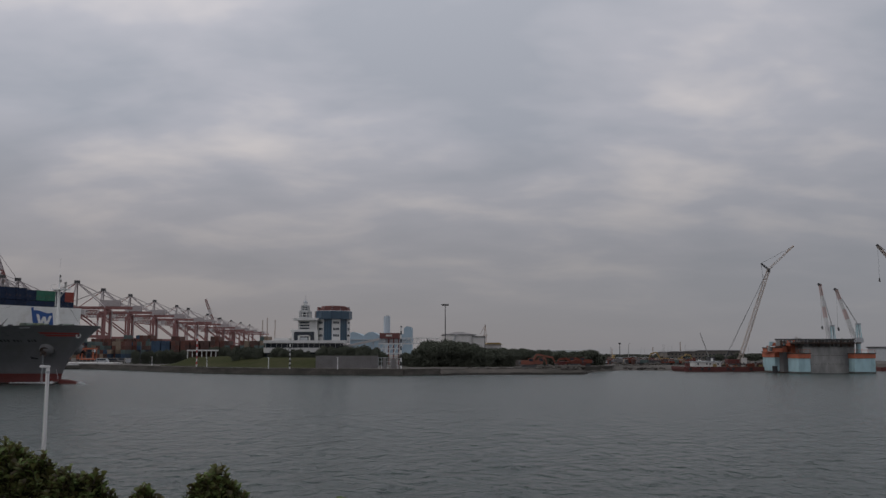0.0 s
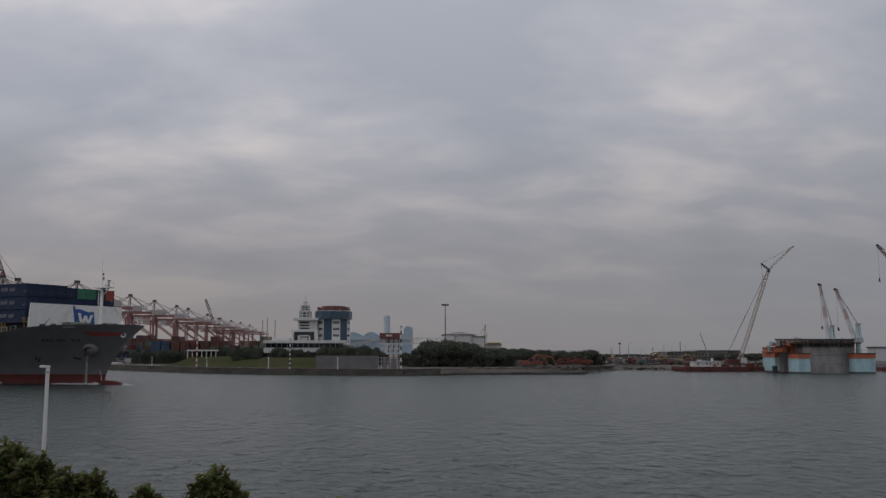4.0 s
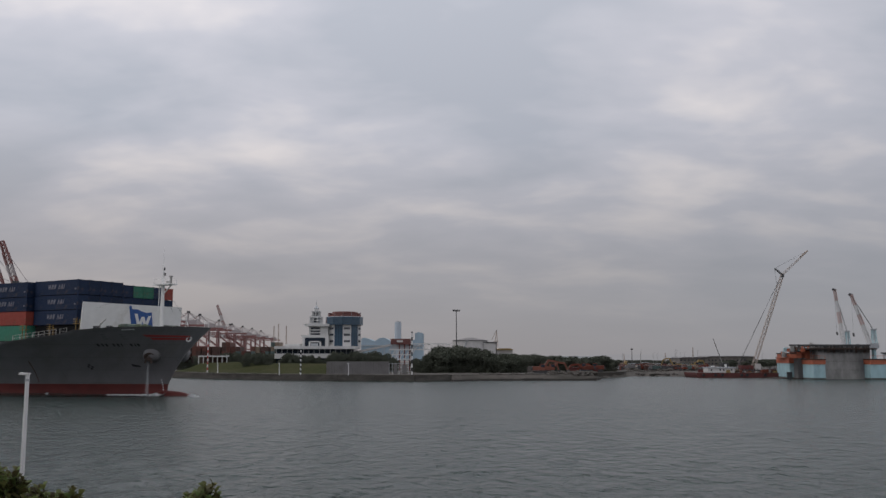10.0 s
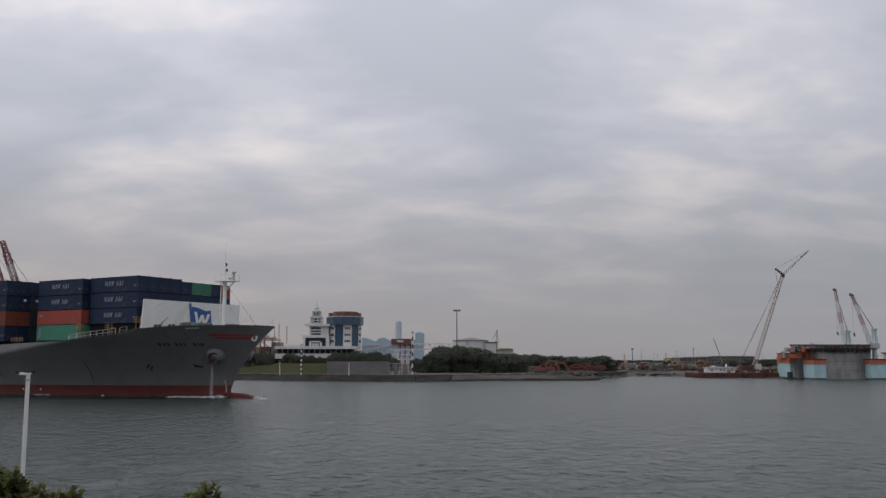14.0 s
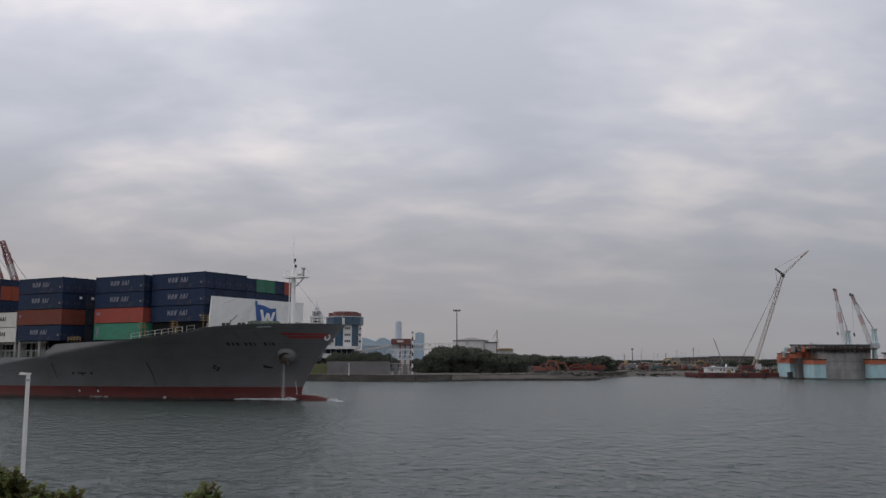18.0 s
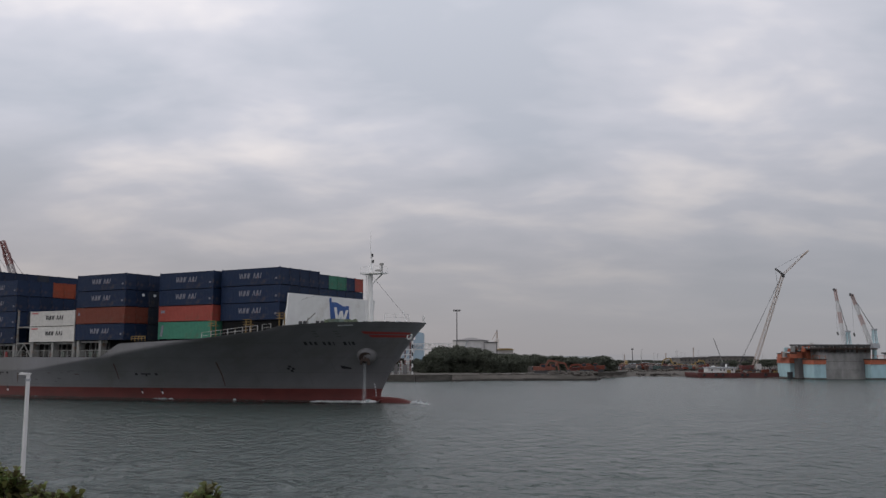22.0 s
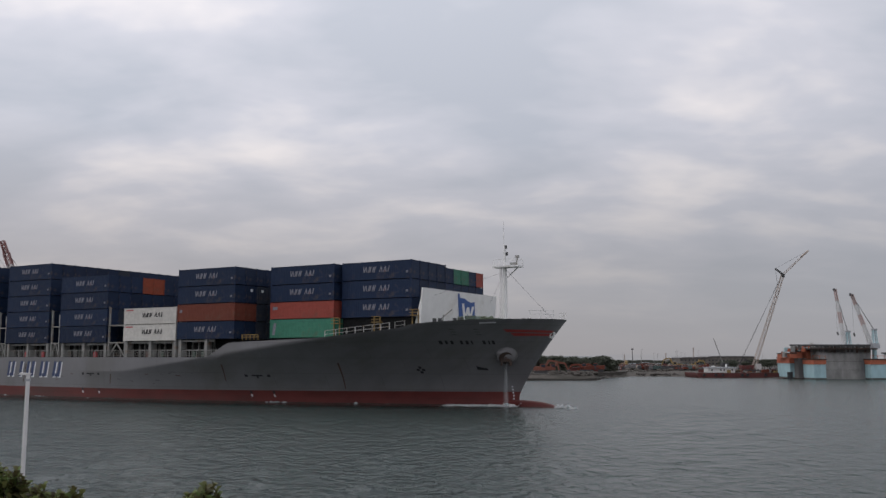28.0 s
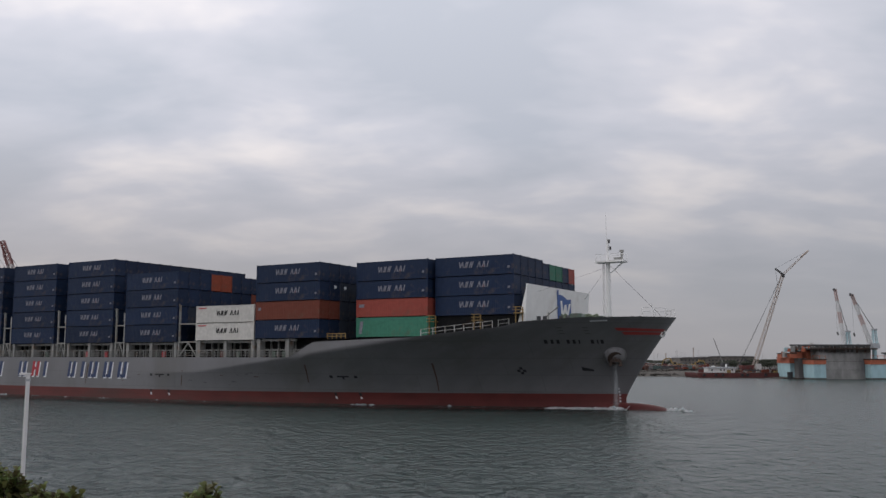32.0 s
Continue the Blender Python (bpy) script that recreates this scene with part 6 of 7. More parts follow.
# ---- floating caisson dock ----
def caisson_dock():
    c = thing("caisson_dock", "floating dock with pale blue towers, orange tops and grey caisson", "floating dock")
    d = 262.0

    def tower(x0, x1, y0, y1, zm, zt):
        tw = part("tower", quad_box(B(), x0, x1, y0, y1, -1.5, zm), PALE_CYAN, c, "pale blue steel tower")
        part("top_band", quad_box(B(), x0 - 0.12, x1 + 0.12, y0 - 0.12, y1 + 0.12, zm, zt), SAFETY_ORANGE, tw, "orange upper band")
        part("roof_edge", quad_box(B(), x0 - 0.3, x1 + 0.3, y0 - 0.3, y1 + 0.3, zt, zt + 0.25), ANCHOR_IRON, tw)
        part("waterline_band", quad_box(B(), x0 - 0.03, x1 + 0.03, y0 - 0.03, y1 + 0.03, -1.4, 0.45), WET_CONCRETE, tw)
        n = max(2, int((x1 - x0) / 1.8))
        for i in range(1, n):
            xx = x0 + (x1 - x0) * i / n
            part("seam", quad_box(B(), xx - 0.04, xx + 0.04, y0 - 0.05, y0, 0.45, zm), PALE_CYAN, tw)
        for i in range(n + 1):
            xx = x0 + (x1 - x0) * i / n
            part("rail_post", beam(B(), (xx, y0, zt + 0.25), (xx, y0, zt + 1.2), 0.09), SAFETY_ORANGE, tw)
        part("rail", beam(B(), (x0, y0, zt + 1.2), (x1, y0, zt + 1.2), 0.09), SAFETY_ORANGE, tw)

    tower(108.36, 109.85, 274, 284, 4.75, 6.34)
    tower(110.86, 114.34, 262, 270, 4.52, 5.88)
    tower(127.9, 134.1, 262, 270, 4.52, 5.88)
    ca = part("caisson", quad_box(B(), 114.02, 129.9, 266, 282, -1, 9.29), PONTOON_GREY, c, "grey concrete caisson block")
    part("pour_line", quad_box(B(), 114.02 - 0.03, 129.9 + 0.03, 265.97, 282, 5.34, 5.39), WET_CONCRETE, ca)
    part("pour_line", quad_box(B(), 114.02 - 0.03, 129.9 + 0.03, 265.97, 282, 2.76, 2.81), WET_CONCRETE, ca)
    # working platform round the top
    pf = part("platform", quad_box(B(), 111.2, 131.4, 264.5, 284, 8.95, 9.37), ANCHOR_IRON, c, "dark rusty working platform")
    for i in range(14):
        xx = 107.84 + i * 1.62
        part("bracket", beam(B(), (xx, 264.4, 9.37), (xx, 264.4, 10.32), 0.22), DARK_STEEL, pf)
    part("gantry_beam", beam(B(), (107.16, 264.4, 10.23), (129.2, 264.4, 10.23), 0.5, 0.45), DARK_STEEL, pf)
    part("gantry_beam", beam(B(), (107.84, 272, 10.32), (128.11, 272, 10.32), 0.5, 0.45), DARK_STEEL, pf)
    part("formwork", quad_box(B(), 114.2, 129.7, 265.7, 282.3, 8.17, 10.06), FORMWORK, pf, "dark formwork ring round the caisson top")
    for i in range(9):
        xx = 114.71 + i * 1.6
        part("soldier_beam", quad_box(B(), xx, xx + 0.18, 265.5, 265.7, 8.09, 9.98), DARK_STEEL, pf)
    rnd = random.Random(61)
    for i in range(26):
        xx, yy, w, hh = rnd.uniform(103.89, 115.39), rnd.uniform(268.5, 275), rnd.uniform(0.15, 0.7), rnd.uniform(0.5, 1.9)
        zz = 6.35 + 0.25 if xx < 106.5 else 8.09 + 0.2
        part("deck_gear", quad_box(B(), xx - w, xx + w, yy - 0.4, yy + 0.4, zz, zz + hh), rnd.choice((SHIP_STEEL, ANCHOR_IRON, SAFETY_ORANGE, HOARDING, PALE_CYAN)), c)
    for x0, x1, y0, z0, z1 in ((106.3, 108.2, 268, 6.36, 7.7), (109.4, 111.2, 271, 6.35, 8.2), (112.2, 114.2, 270, 6.0, 8.7), (107.26, 109.76, 276, 6.33, 7.58)):
        part("machine_house", quad_box(B(), x0, x1, y0, y0 + 5, z0, z1), SAFETY_ORANGE, c, "orange machinery house")
        part("house_roof", quad_box(B(), x0 - 0.15, x1 + 0.15, y0 - 0.15, y0 + 5.1, z1, z1 + 0.3), ANCHOR_IRON, c)
    # grey filler wall added for the shaded gap between the towers
    part("gap_shade_wall", quad_box(B(), 109.76, 119.02, 271, 284, -1, 6.33), HOARDING, c)
    part("hull_pontoon", quad_box(B(), 104.3, 134.5, 269, 286, -1.6, 0.25), ANCHOR_IRON, c)
    for i in range(16):
        xx = 112.65 + i * 1.08
        part("rail_post", beam(B(), (xx, 264.5, 9.37), (xx, 264.5, 10.49), 0.08), SHIP_STEEL, pf)
    # formwork panels, jacks and small gear along the top
    xx = 114.3
    while xx < 129.4:
        w = rnd.uniform(0.5, 1.1)
        part("form_panel", quad_box(B(), xx, min(129.6, xx + w - 0.06), 265.55, 265.66, 8.2 + rnd.uniform(-0.3, 0.1), 9.9 + rnd.uniform(-0.1, 0.25)), rnd.choice((FORMWORK, FORMWORK, HOARDING, ANCHOR_IRON)), pf)
        xx += w
    for i in range(34):
        xx, yy, hh = rnd.uniform(111.5, 131.2), rnd.uniform(265, 281), rnd.uniform(0.3, 1.3)
        part("jack", quad_box(B(), xx - 0.12, xx + rnd.uniform(0.1, 0.5), yy - 0.2, yy + 0.2, 9.37, 9.37 + hh), rnd.choice((DARK_STEEL, SHIP_STEEL, ANCHOR_IRON, SAFETY_ORANGE)), pf)
    for i in range(7):
        xx = 129.9 + 0.2 * i
        part("hanging_scaffold", beam(B(), (xx, 266 + 2 * i, 7.3 + 0.1 * i), (xx, 266 + 2 * i, 9.0), 0.1), SHIP_STEEL, pf)
    for px, top in ((112.98, 11.03), (114.19, 10.69)):
        part("ladder_cage", lattice(B(), (px, 268, 1.5), (px, 268, top), 0.6, 0.6, 0.08, 0.05, 9), SHIP_STEEL, c)
    part("fender", taper(B(), (105.09, 266), 0.8, 0.8, 0.1, 2.2, 10), BLACK, c)

    def pedestal_crane(x, y, zb, zc, tip, hook):
        k = thing("pedestal_crane", "white and red pedestal crane with a raised lattice boom", "crane", "pedestal cranes")
        part("pedestal", taper(B(), (x, y), 0.75, 0.65, zb, zc - 2.6, 10), PALE_CYAN, k)
        part("house", quad_box(B(), x - 0.9, x + 1.2, y - 1.1, y + 1.1, zc - 2.3, zc - 0.7), WALL_GREY, k)
        for e in (-0.55, 0.55):
            part("mast_leg", beam(beam(B(), (x - 0.35, y + e, zc - 0.8), (x - 0.1, y + e * 0.7, zc + 3.5), 0.26), (x + 0.95, y + e, zc - 0.8), (x + 0.65, y + e * 0.7, zc + 3.5), 0.26), PALE_CYAN, k)
        for z in (0.4, 1.5, 2.6):
            part("mast_tie", beam(beam(B(), (x - 0.3, y - 0.45, zc + z), (x + 0.85, y - 0.45, zc + z), 0.16), (x - 0.3, y - 0.45, zc + z), (x + 0.8, y - 0.45, zc + z + 1.0), 0.1), WALL_GREY, k)
        part("sheave_head", quad_box(B(), x - 0.4, x + 0.95, y - 0.6, y + 0.6, zc + 3.3, zc + 3.75), WALL_GREY, k)
        foot, end = Vector((x - 0.9, y, zc - 1.2)), Vector(tip)
        n = 5
        for i in range(n):
            part("boom_section", lattice(B(), foot.lerp(end, i / n), foot.lerp(end, (i + 1) / n), 0.98 - 0.08 * i, 0.9 - 0.08 * i, 0.15, 0.08, 4), BOOM_RED if i in (2, 4) else POLE_WHITE, k)
        part("boom_tip", beam(B(), end + Vector((-0.7, 0, 0.2)), end + Vector((0.5, 0, -0.3)), 0.5, 0.7), DARK_STEEL, k)
        for o in (0.0, 0.5):
            part("rope", beam(B(), (x + 0.3, y + o, zc + 3.5), end, 0.07), DARK_STEEL, k)
        part("hoist_rope", beam(B(), end, (end.x, y, hook), 0.035), DARK_STEEL, k)
        part("hook_block", beam(B(), (end.x, y, hook), (end.x + 0.2, y, hook - 1.0), 0.4, 0.4), DARK_STEEL, k)

    pedestal_crane(132.8, 287, 0.2, 11.48, (129.65, 287, 28.71), 14.81)
    pedestal_crane(132.1, 268, 5.32, 11.55, (126.1, 268, 25.74), 13.97)


caisson_dock()


def east_bank():
    """What stands past the dock: a barge, a grey hall and a tall crane boom."""
    b = thing("barge", "long rust-red barge with earth heaps moored past the dock", "barge")
    part("hull", quad_box(B(), 149.03, 182.72, 288, 300, -0.6, 1.3), BARGE_RED, b)
    part("cargo", prism(B(), [(150.9, 1.3), (180.85, 1.3), (178.04, 3.4), (169.62, 2.6), (160.26, 3.2), (152.77, 2.4)], 1, 289, 299), EARTH, b)
    h = thing("hall", "grey flat-roofed hall beyond the shore", "building")
    part("wall", quad_box(B(), 221.25, 264.64, 420, 440, 1.4, 7.94), WALL_GREY, h)
    part("roof", quad_box(B(), 220.71, 265.18, 419, 441, 7.94, 8.48), DARK_STEEL, h)
    for i in range(12):
        xx = 222.34 + i * 3.4
        part("window", quad_box(B(), xx, xx + 2.0, 419.9, 420, 3.5, 5.5), GLASS_DARK, h)
    k = thing("derrick_crane", "tall pale lattice derrick boom past the dock", "crane")
    tip = (157.6, 302, 43.6)
    foot = (190.4, 302, 4.0)
    part("boom", lattice(B(), foot, tip, 1.5, 0.6, 0.2, 0.1, 26), LATTICE, k)
    part("boom_tip", beam(B(), (tip[0] + 1.4, 302, tip[2] - 1.1), (tip[0] - 0.4, 302, tip[2] + 0.4), 0.8, 0.6), DARK_STEEL, k)
    part("house", quad_box(B(), foot[0] - 2, foot[0] + 5, 300, 304, 1.2, 5.0), SAFETY_ORANGE, k)
    part("pendant_rope", beam(B(), tip, (foot[0] + 6, 302, 22.0), 0.1), DARK_STEEL, k)
    part("mast", beam(B(), (foot[0] + 2, 302, 4.8), (foot[0] + 6, 302, 22.0), 0.4), LATTICE, k)
    part("hoist_rope", beam(B(), tip, (tip[0], 302, 32.04), 0.05), DARK_STEEL, k)
    part("hook_block", taper(B(), (tip[0], 302), 0.35, 0.2, 30.79, 32.25, 8), DARK_STEEL, k)


east_bank()


# ---- far distance ----
def far_skyline():
    d = 900.0
    for name, outline in (("warehouse", [(-83.67, 1.6), (-83.67, 23.67), (-81.34, 24.83), (-77.86, 24.25), (-69.72, 20.76), (-69.72, 1.6)]),
                          ("warehouse", [(-69.55, 1.6), (-69.55, 21.34), (-65.07, 24.25), (-60.43, 24.83), (-53.45, 21.34), (-53.45, 1.6)]),
                          ("silo_block", [(-28.47, 1.6), (-28.47, 28.9), (-24.98, 30.64), (-20.34, 29.48), (-20.34, 1.6)]),
                          ("silo_block", [(-53.28, 1.6), (-53.28, 22.51), (-28.47, 22.51), (-28.47, 1.6)])):
        w = thing(name, "blue industrial shed far behind the harbour, paled for haze", "shed", "far blue sheds")
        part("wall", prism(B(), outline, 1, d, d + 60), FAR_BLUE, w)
        xs = [p[0] for p in outline]
        part("cornice", beam(B(), (min(xs), d - 0.6, 16.7), (max(xs), d - 0.6, 16.7), 1.0, 0.7), WALL_GREY, w)
    s = thing("silo", "tall pale blue cylindrical silo far off", "silo")
    part("shell", taper(B(), (-44.88, 880), 3.3, 3.3, 1.6, 39.78, 20), SILO_PALE, s)
    part("cap", taper(B(), (-44.88, 880), 2.8, 2.4, 39.78, 40.92, 16), WALL_GREY, s)
    # long low belts on the horizon
    rnd = random.Random(33)
    for px0, px1, d, top, m, nm in ((1088, 1260, 620, 638.5, FAR_SCRUB, "embankment"), (1240, 1700, 640, 637, FAR_SCRUB, "embankment"), ):
        w = thing(nm, "long low dark embankment on the horizon", "embankment", kind="structure")
        n = 18
        for i in range(n):
            a, b2 = (px0 + (px1 - px0) * i / n - 784) * d / 1549, (px0 + (px1 - px0) * (i + 1) / n - 784) * d / 1549
            zz = 7.4 + (628 - top + rnd.uniform(-1.2, 1.2)) * d / 1549
            part("segment", quad_box(B(), a, b2, d, d + 20, -1.0, zz), m, w)
    for k in range(8):
        d2 = rnd.uniform(480, 560)
        put_tree(rnd, (rnd.uniform(1090, 1390) - 784) * d2 / 1549, d2, 1.4, rnd.uniform(2.5, 3.6), 1.8)
    for k in range(16):
        d2 = rnd.uniform(430, 480)
        put_tree(rnd, (rnd.uniform(1235, 1400) - 784) * d2 / 1549, d2, 1.4, rnd.uniform(2.4, 4.0), 1.8)
    # long low works hall behind the yard
    wh = thing("works_hall", "long low grey works hall with rows of dark windows", "building")
    for px0, px1, top in ((1203, 1252, 634), (1252, 1336, 632)):
        a, b2, zt = (px0 - 784) * 470 / 1549, (px1 - 784) * 470 / 1549, 7.4 + (628 - top) * 470 / 1549
        part("wall", quad_box(B(), a, b2, 470, 490, 1.3, zt), CONCRETE, wh)
        part("roof", prism(B(), [(a - 0.4, zt), (b2 + 0.4, zt), (b2 - 2, zt + 0.5), (a + 2, zt + 0.5)], 1, 469.5, 490.5), HOARDING, wh)
        n = int((b2 - a) / 1.9)
        for i in range(n):
            for z0 in (2.2, 4.0):
                if z0 + 1.0 < zt - 0.2:
                    xx = a + 0.5 + i * (b2 - a - 0.6) / n
                    part("window", quad_box(B(), xx, xx + 0.8, 469.93, 470.02, z0 + 0.2, z0 + 0.75), GLASS_DARK, wh)
    # glowing strip added as pale sea haze far behind the embankment
    haze = bpy.data.materials.new("haze_glow_strip")
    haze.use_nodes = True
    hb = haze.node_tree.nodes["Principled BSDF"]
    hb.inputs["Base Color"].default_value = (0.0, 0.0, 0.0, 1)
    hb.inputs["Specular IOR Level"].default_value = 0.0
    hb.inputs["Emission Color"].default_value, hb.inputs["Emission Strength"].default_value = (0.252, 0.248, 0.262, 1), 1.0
    solid("backdrop", quad_box(B(), 170, 1250, 1000, 1004, -0.5, 7.5), haze, "glowing strip added as pale haze over the open sea", "backdrop", kind="structure")
    # lamp poles along the far shore
    for k in range(13):
        d2 = rnd.uniform(440, 560)
        lp = thing("lamp_pole", "thin grey lamp pole along the far shore", "lamp pole", "far lamp poles", at=((rnd.uniform(1095, 1400) - 784) * d2 / 1549, d2, 1.4))
        hh = rnd.uniform(6.5, 9.5)
        part("pole", taper(B(), (0, 0), 0.1, 0.06, 0, hh, 6), SHIP_STEEL, lp)
        part("lamp_arm", beam(B(), (0, 0, hh - 0.05), (0.9, 0, hh + 0.1), 0.1), SHIP_STEEL, lp)
    # thin masts and chimneys
    for px, d, top in ((-289.54, 1500, 55.82), (-281.79, 1500, 59.69), (-268.24, 1500, 55.82), (171.59, 600, 12.05), (103.62, 500, 7.4), (132.27, 520, 8.07)):
        m = thing("lattice_mast", "thin lattice mast far off", "mast", "far masts", at=(px, d, 1.5))
        part("shaft", lattice(B(), (0, 0, 0), (0, 0, top - 1.5), d * 0.0009, d * 0.0006, d * 0.00025, d * 0.00014, 8), LATTICE, m)
        part("top", beam(B(), (-d * 0.0007, 0, top - 1.5), (d * 0.0007, 0, top - 1.5), d * 0.0005), LATTICE, m)


far_skyline()


# ---- container terminal ----
def gantry_model(raised):
    """A ship-to-shore gantry; the water lies towards -x, the rails run along y."""
    g = thing("gantry_crane", "faded red ship-to-shore gantry crane" + (" with its boom raised" if raised else " with its boom lowered over the berth"), "gantry crane", "terminal gantry cranes")
    for x in (-15, 15):
        for y in (-9, 9):
            part("leg", beam(B(), (x, y, 0), (x, y, 42), 1.6, 1.6), CRANE_RED, g)
        part("sill_beam", beam(B(), (x, -11, 3.0), (x, 11, 3.0), 1.8, 2.2), CRANE_RED, g)
        part("tie_beam", beam(B(), (x, -9, 41), (x, 9, 41), 1.5, 2.0), CRANE_RED, g)
    for y in (-9, 9):
        part("portal_beam", beam(B(), (-15, y, 17), (15, y, 17), 1.6, 2.2), CRANE_RED, g)
        part("diagonal", beam(B(), (-14, y, 40), (14, y, 19), 1.2, 1.2), CRANE_RED, g)
        part("a_frame", beam(B(), (-15, y, 42), (-13, y * 0.15, 66), 1.2, 1.2), CRANE_PALE, g)
        part("back_stay", beam(B(), (-13, y * 0.15, 66), (15, y, 43), 0.8, 0.8), CRANE_PALE, g)
        part("girder", beam(B(), (-17, y * 0.3, 43), (36, y * 0.3, 43), 1.3, 2.4), CRANE_RED, g)
    part("back_stay", beam(B(), (-13, 0, 66), (34, 0, 44), 0.7, 0.7), CRANE_PALE, g)
    part("apex", quad_box(B(), -15, -11, -2.2, 2.2, 65, 68), DARK_STEEL, g)
    part("machinery_house", quad_box(B(), 10, 26, -3.5, 3.5, 44.5, 50), CRANE_PALE, g, "pale machinery house")
    part("trolley_cab", quad_box(B(), -8, -5, -1.5, 1.5, 37, 41), POLE_WHITE, g)
    part("stair_tower", lattice(B(), (15, 11, 0), (15, 11, 41), 2.2, 2.2, 0.4, 0.25, 12), CRANE_PALE, g)
    hinge = Vector((-17, 0, 43))
    end = Vector((-40, 0, 106)) if raised else Vector((-76, 0, 44))
    for i in range(6):
        p, q = hinge.lerp(end, i / 6), hinge.lerp(end, (i + 1) / 6)
        bp = part("boom_section", lattice(B(), p, q, 4.2 if i < 5 else 3.4, 4.2 if i < 5 else 3.0, 0.9, 0.5, 3), CRANE_RED if i % 2 == 0 or i == 5 else CRANE_PALE, g, "lattice boom section")
    for t in (0.45, 0.9):
        c = hinge.lerp(end, t)
        if raised:
            part("forestay", beam(B(), (-13, 0, 66), c.lerp(Vector((-13, 0, 66)), 0.1), 0.4), CRANE_PALE, g)
        else:
            part("forestay", beam(B(), (-13, 0, 66), c, 0.7), CRANE_RED if t < 0.6 else CRANE_PALE, g)
    return g


def yard_box_bm():
    """A container with its corner posts and end ribs."""
    bm = quad_box(B(), -6.03, 6.03, -1.18, 1.18, 0.05, 2.55)
    for e in (-1, 1):
        for y in (-1.14, -0.4, 0.4, 1.14):
            quad_box(bm, e * 6.03 - 0.09, e * 6.03 + 0.09, y - 0.08, y + 0.08, 0, 2.59)
        for z in (0.07, 2.5):
            quad_box(bm, e * 6.03 - 0.07, e * 6.03 + 0.07, -1.06, 1.06, z - 0.06, z + 0.06)
    return bm


def terminal():
    low, up = gantry_model(False), gantry_model(True)
    spots = [(up, -350.4, 740), (up, -352.6, 772), (low, -311.78, 800), (low, -327.36, 906), (low, -331.54, 1000), (low, -341.84, 1120), (low, -352.05, 1253),
             (low, -359.79, 1340), (up, -419.04, 1776), (low, -386.44, 1560), (low, -410.9, 1757), (low, -421.97, 1900), (low, -433.98, 2050), (low, -454.5, 2250)]
    used = set()
    for src, x, y in spots:
        m = pose(x, y, 1.66, 0, 0, 6)
        if src in used:
            copy_thing(src, m)
        else:
            src.matrix_basis = m
            used.add(src)
    # yard stacks, end on and side on
    rnd = random.Random(17)
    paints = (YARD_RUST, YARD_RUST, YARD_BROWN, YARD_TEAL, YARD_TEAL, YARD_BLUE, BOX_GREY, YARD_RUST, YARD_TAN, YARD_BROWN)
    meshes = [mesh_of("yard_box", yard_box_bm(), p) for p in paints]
    for k in range(46):
        px = 112 + (k % 23) * 12.6 + rnd.uniform(-2, 2)
        d = (560 if k < 23 else 640) + rnd.uniform(-12, 12)
        x = (784 + (px - 784) * 1.073 + 9 - 784) * d / 1549
        st = thing("container_stack", "stack of mixed shipping containers in the yard, colours muted for haze", "container stack", "yard container stacks", at=(x, d, 1.66), turn=90)
        wide, tall = rnd.choice((1, 2, 2)), rnd.choice((4, 5, 5, 6)) if k >= 23 else rnd.choice((2, 3, 4, 4))
        if px > 330:
            tall = min(tall, 4)
        for i in range(tall):
            for j in range(wide):
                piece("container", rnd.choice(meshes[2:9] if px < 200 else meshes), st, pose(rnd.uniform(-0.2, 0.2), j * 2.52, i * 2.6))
    for px in (330, 346, 362, 378, 394, 410, 426, 442, 458, 474, 490, 506, 522):
        d = 520
        x = (784 + (px - 784) * 1.073 + 9 - 784) * d / 1549
        st = thing("container_stack", "stack of brown-red shipping containers behind the grass bank", "container stack", "yard container stacks", at=(x, d, 1.66), turn=90)
        for i in range(rnd.choice((3, 4, 4, 5)) if px < 430 else rnd.choice((3, 4, 5, 5))):
            for j in range(2):
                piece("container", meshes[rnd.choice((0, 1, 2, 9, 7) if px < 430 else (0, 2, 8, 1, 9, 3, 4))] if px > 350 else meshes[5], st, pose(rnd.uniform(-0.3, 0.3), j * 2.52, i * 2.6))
    # straddle carriers near the quay
    for px, d in ((152, 405), (172, 410), (188, 425), (213, 410)):
        x = (784 + (px - 784) * 1.073 + 9 - 784) * d / 1549
        s = thing("straddle_carrier", "orange straddle carrier on the quay", "straddle carrier", "straddle carriers", at=(x, d, 1.7), turn=rnd.choice((0, 30, 90)))
        for ax in (-1.9, 1.9):
            for ay in (-2.6, 2.6):
                part("leg", beam(B(), (ax, ay, 0.8), (ax, ay, 5.6), 0.6), SAFETY_ORANGE, s)
            part("bogie", beam(B(), (ax, -3.2, 0.9), (ax, 3.2, 0.9), 0.7, 0.6), SAFETY_ORANGE, s)
            for wy in (-2.8, -1.0, 1.0, 2.8):
                part("wheel", beam(B(), (ax - 0.3, wy, 0.5), (ax + 0.3, wy, 0.5), 1.0, 1.0, 10), BLACK, s)
        part("top_frame", quad_box(B(), -2.3, 2.3, -3.0, 3.0, 5.4, 6.1), SAFETY_ORANGE, s)
        part("spreader", quad_box(B(), -1.2, 1.2, -2.8, 2.8, 3.6, 4.2), DARK_STEEL, s)
        part("cab", quad_box(B(), -2.2, -0.9, -3.3, -2.1, 4.2, 5.4), POLE_WHITE, s)
    sh = thing("shelter", "low white open shelter behind the grass bank", "shelter")
    part("roof_slab", quad_box(B(), -89.59, -78.99, 321, 325, 6.57, 7.09), WALL_WHITE, sh)
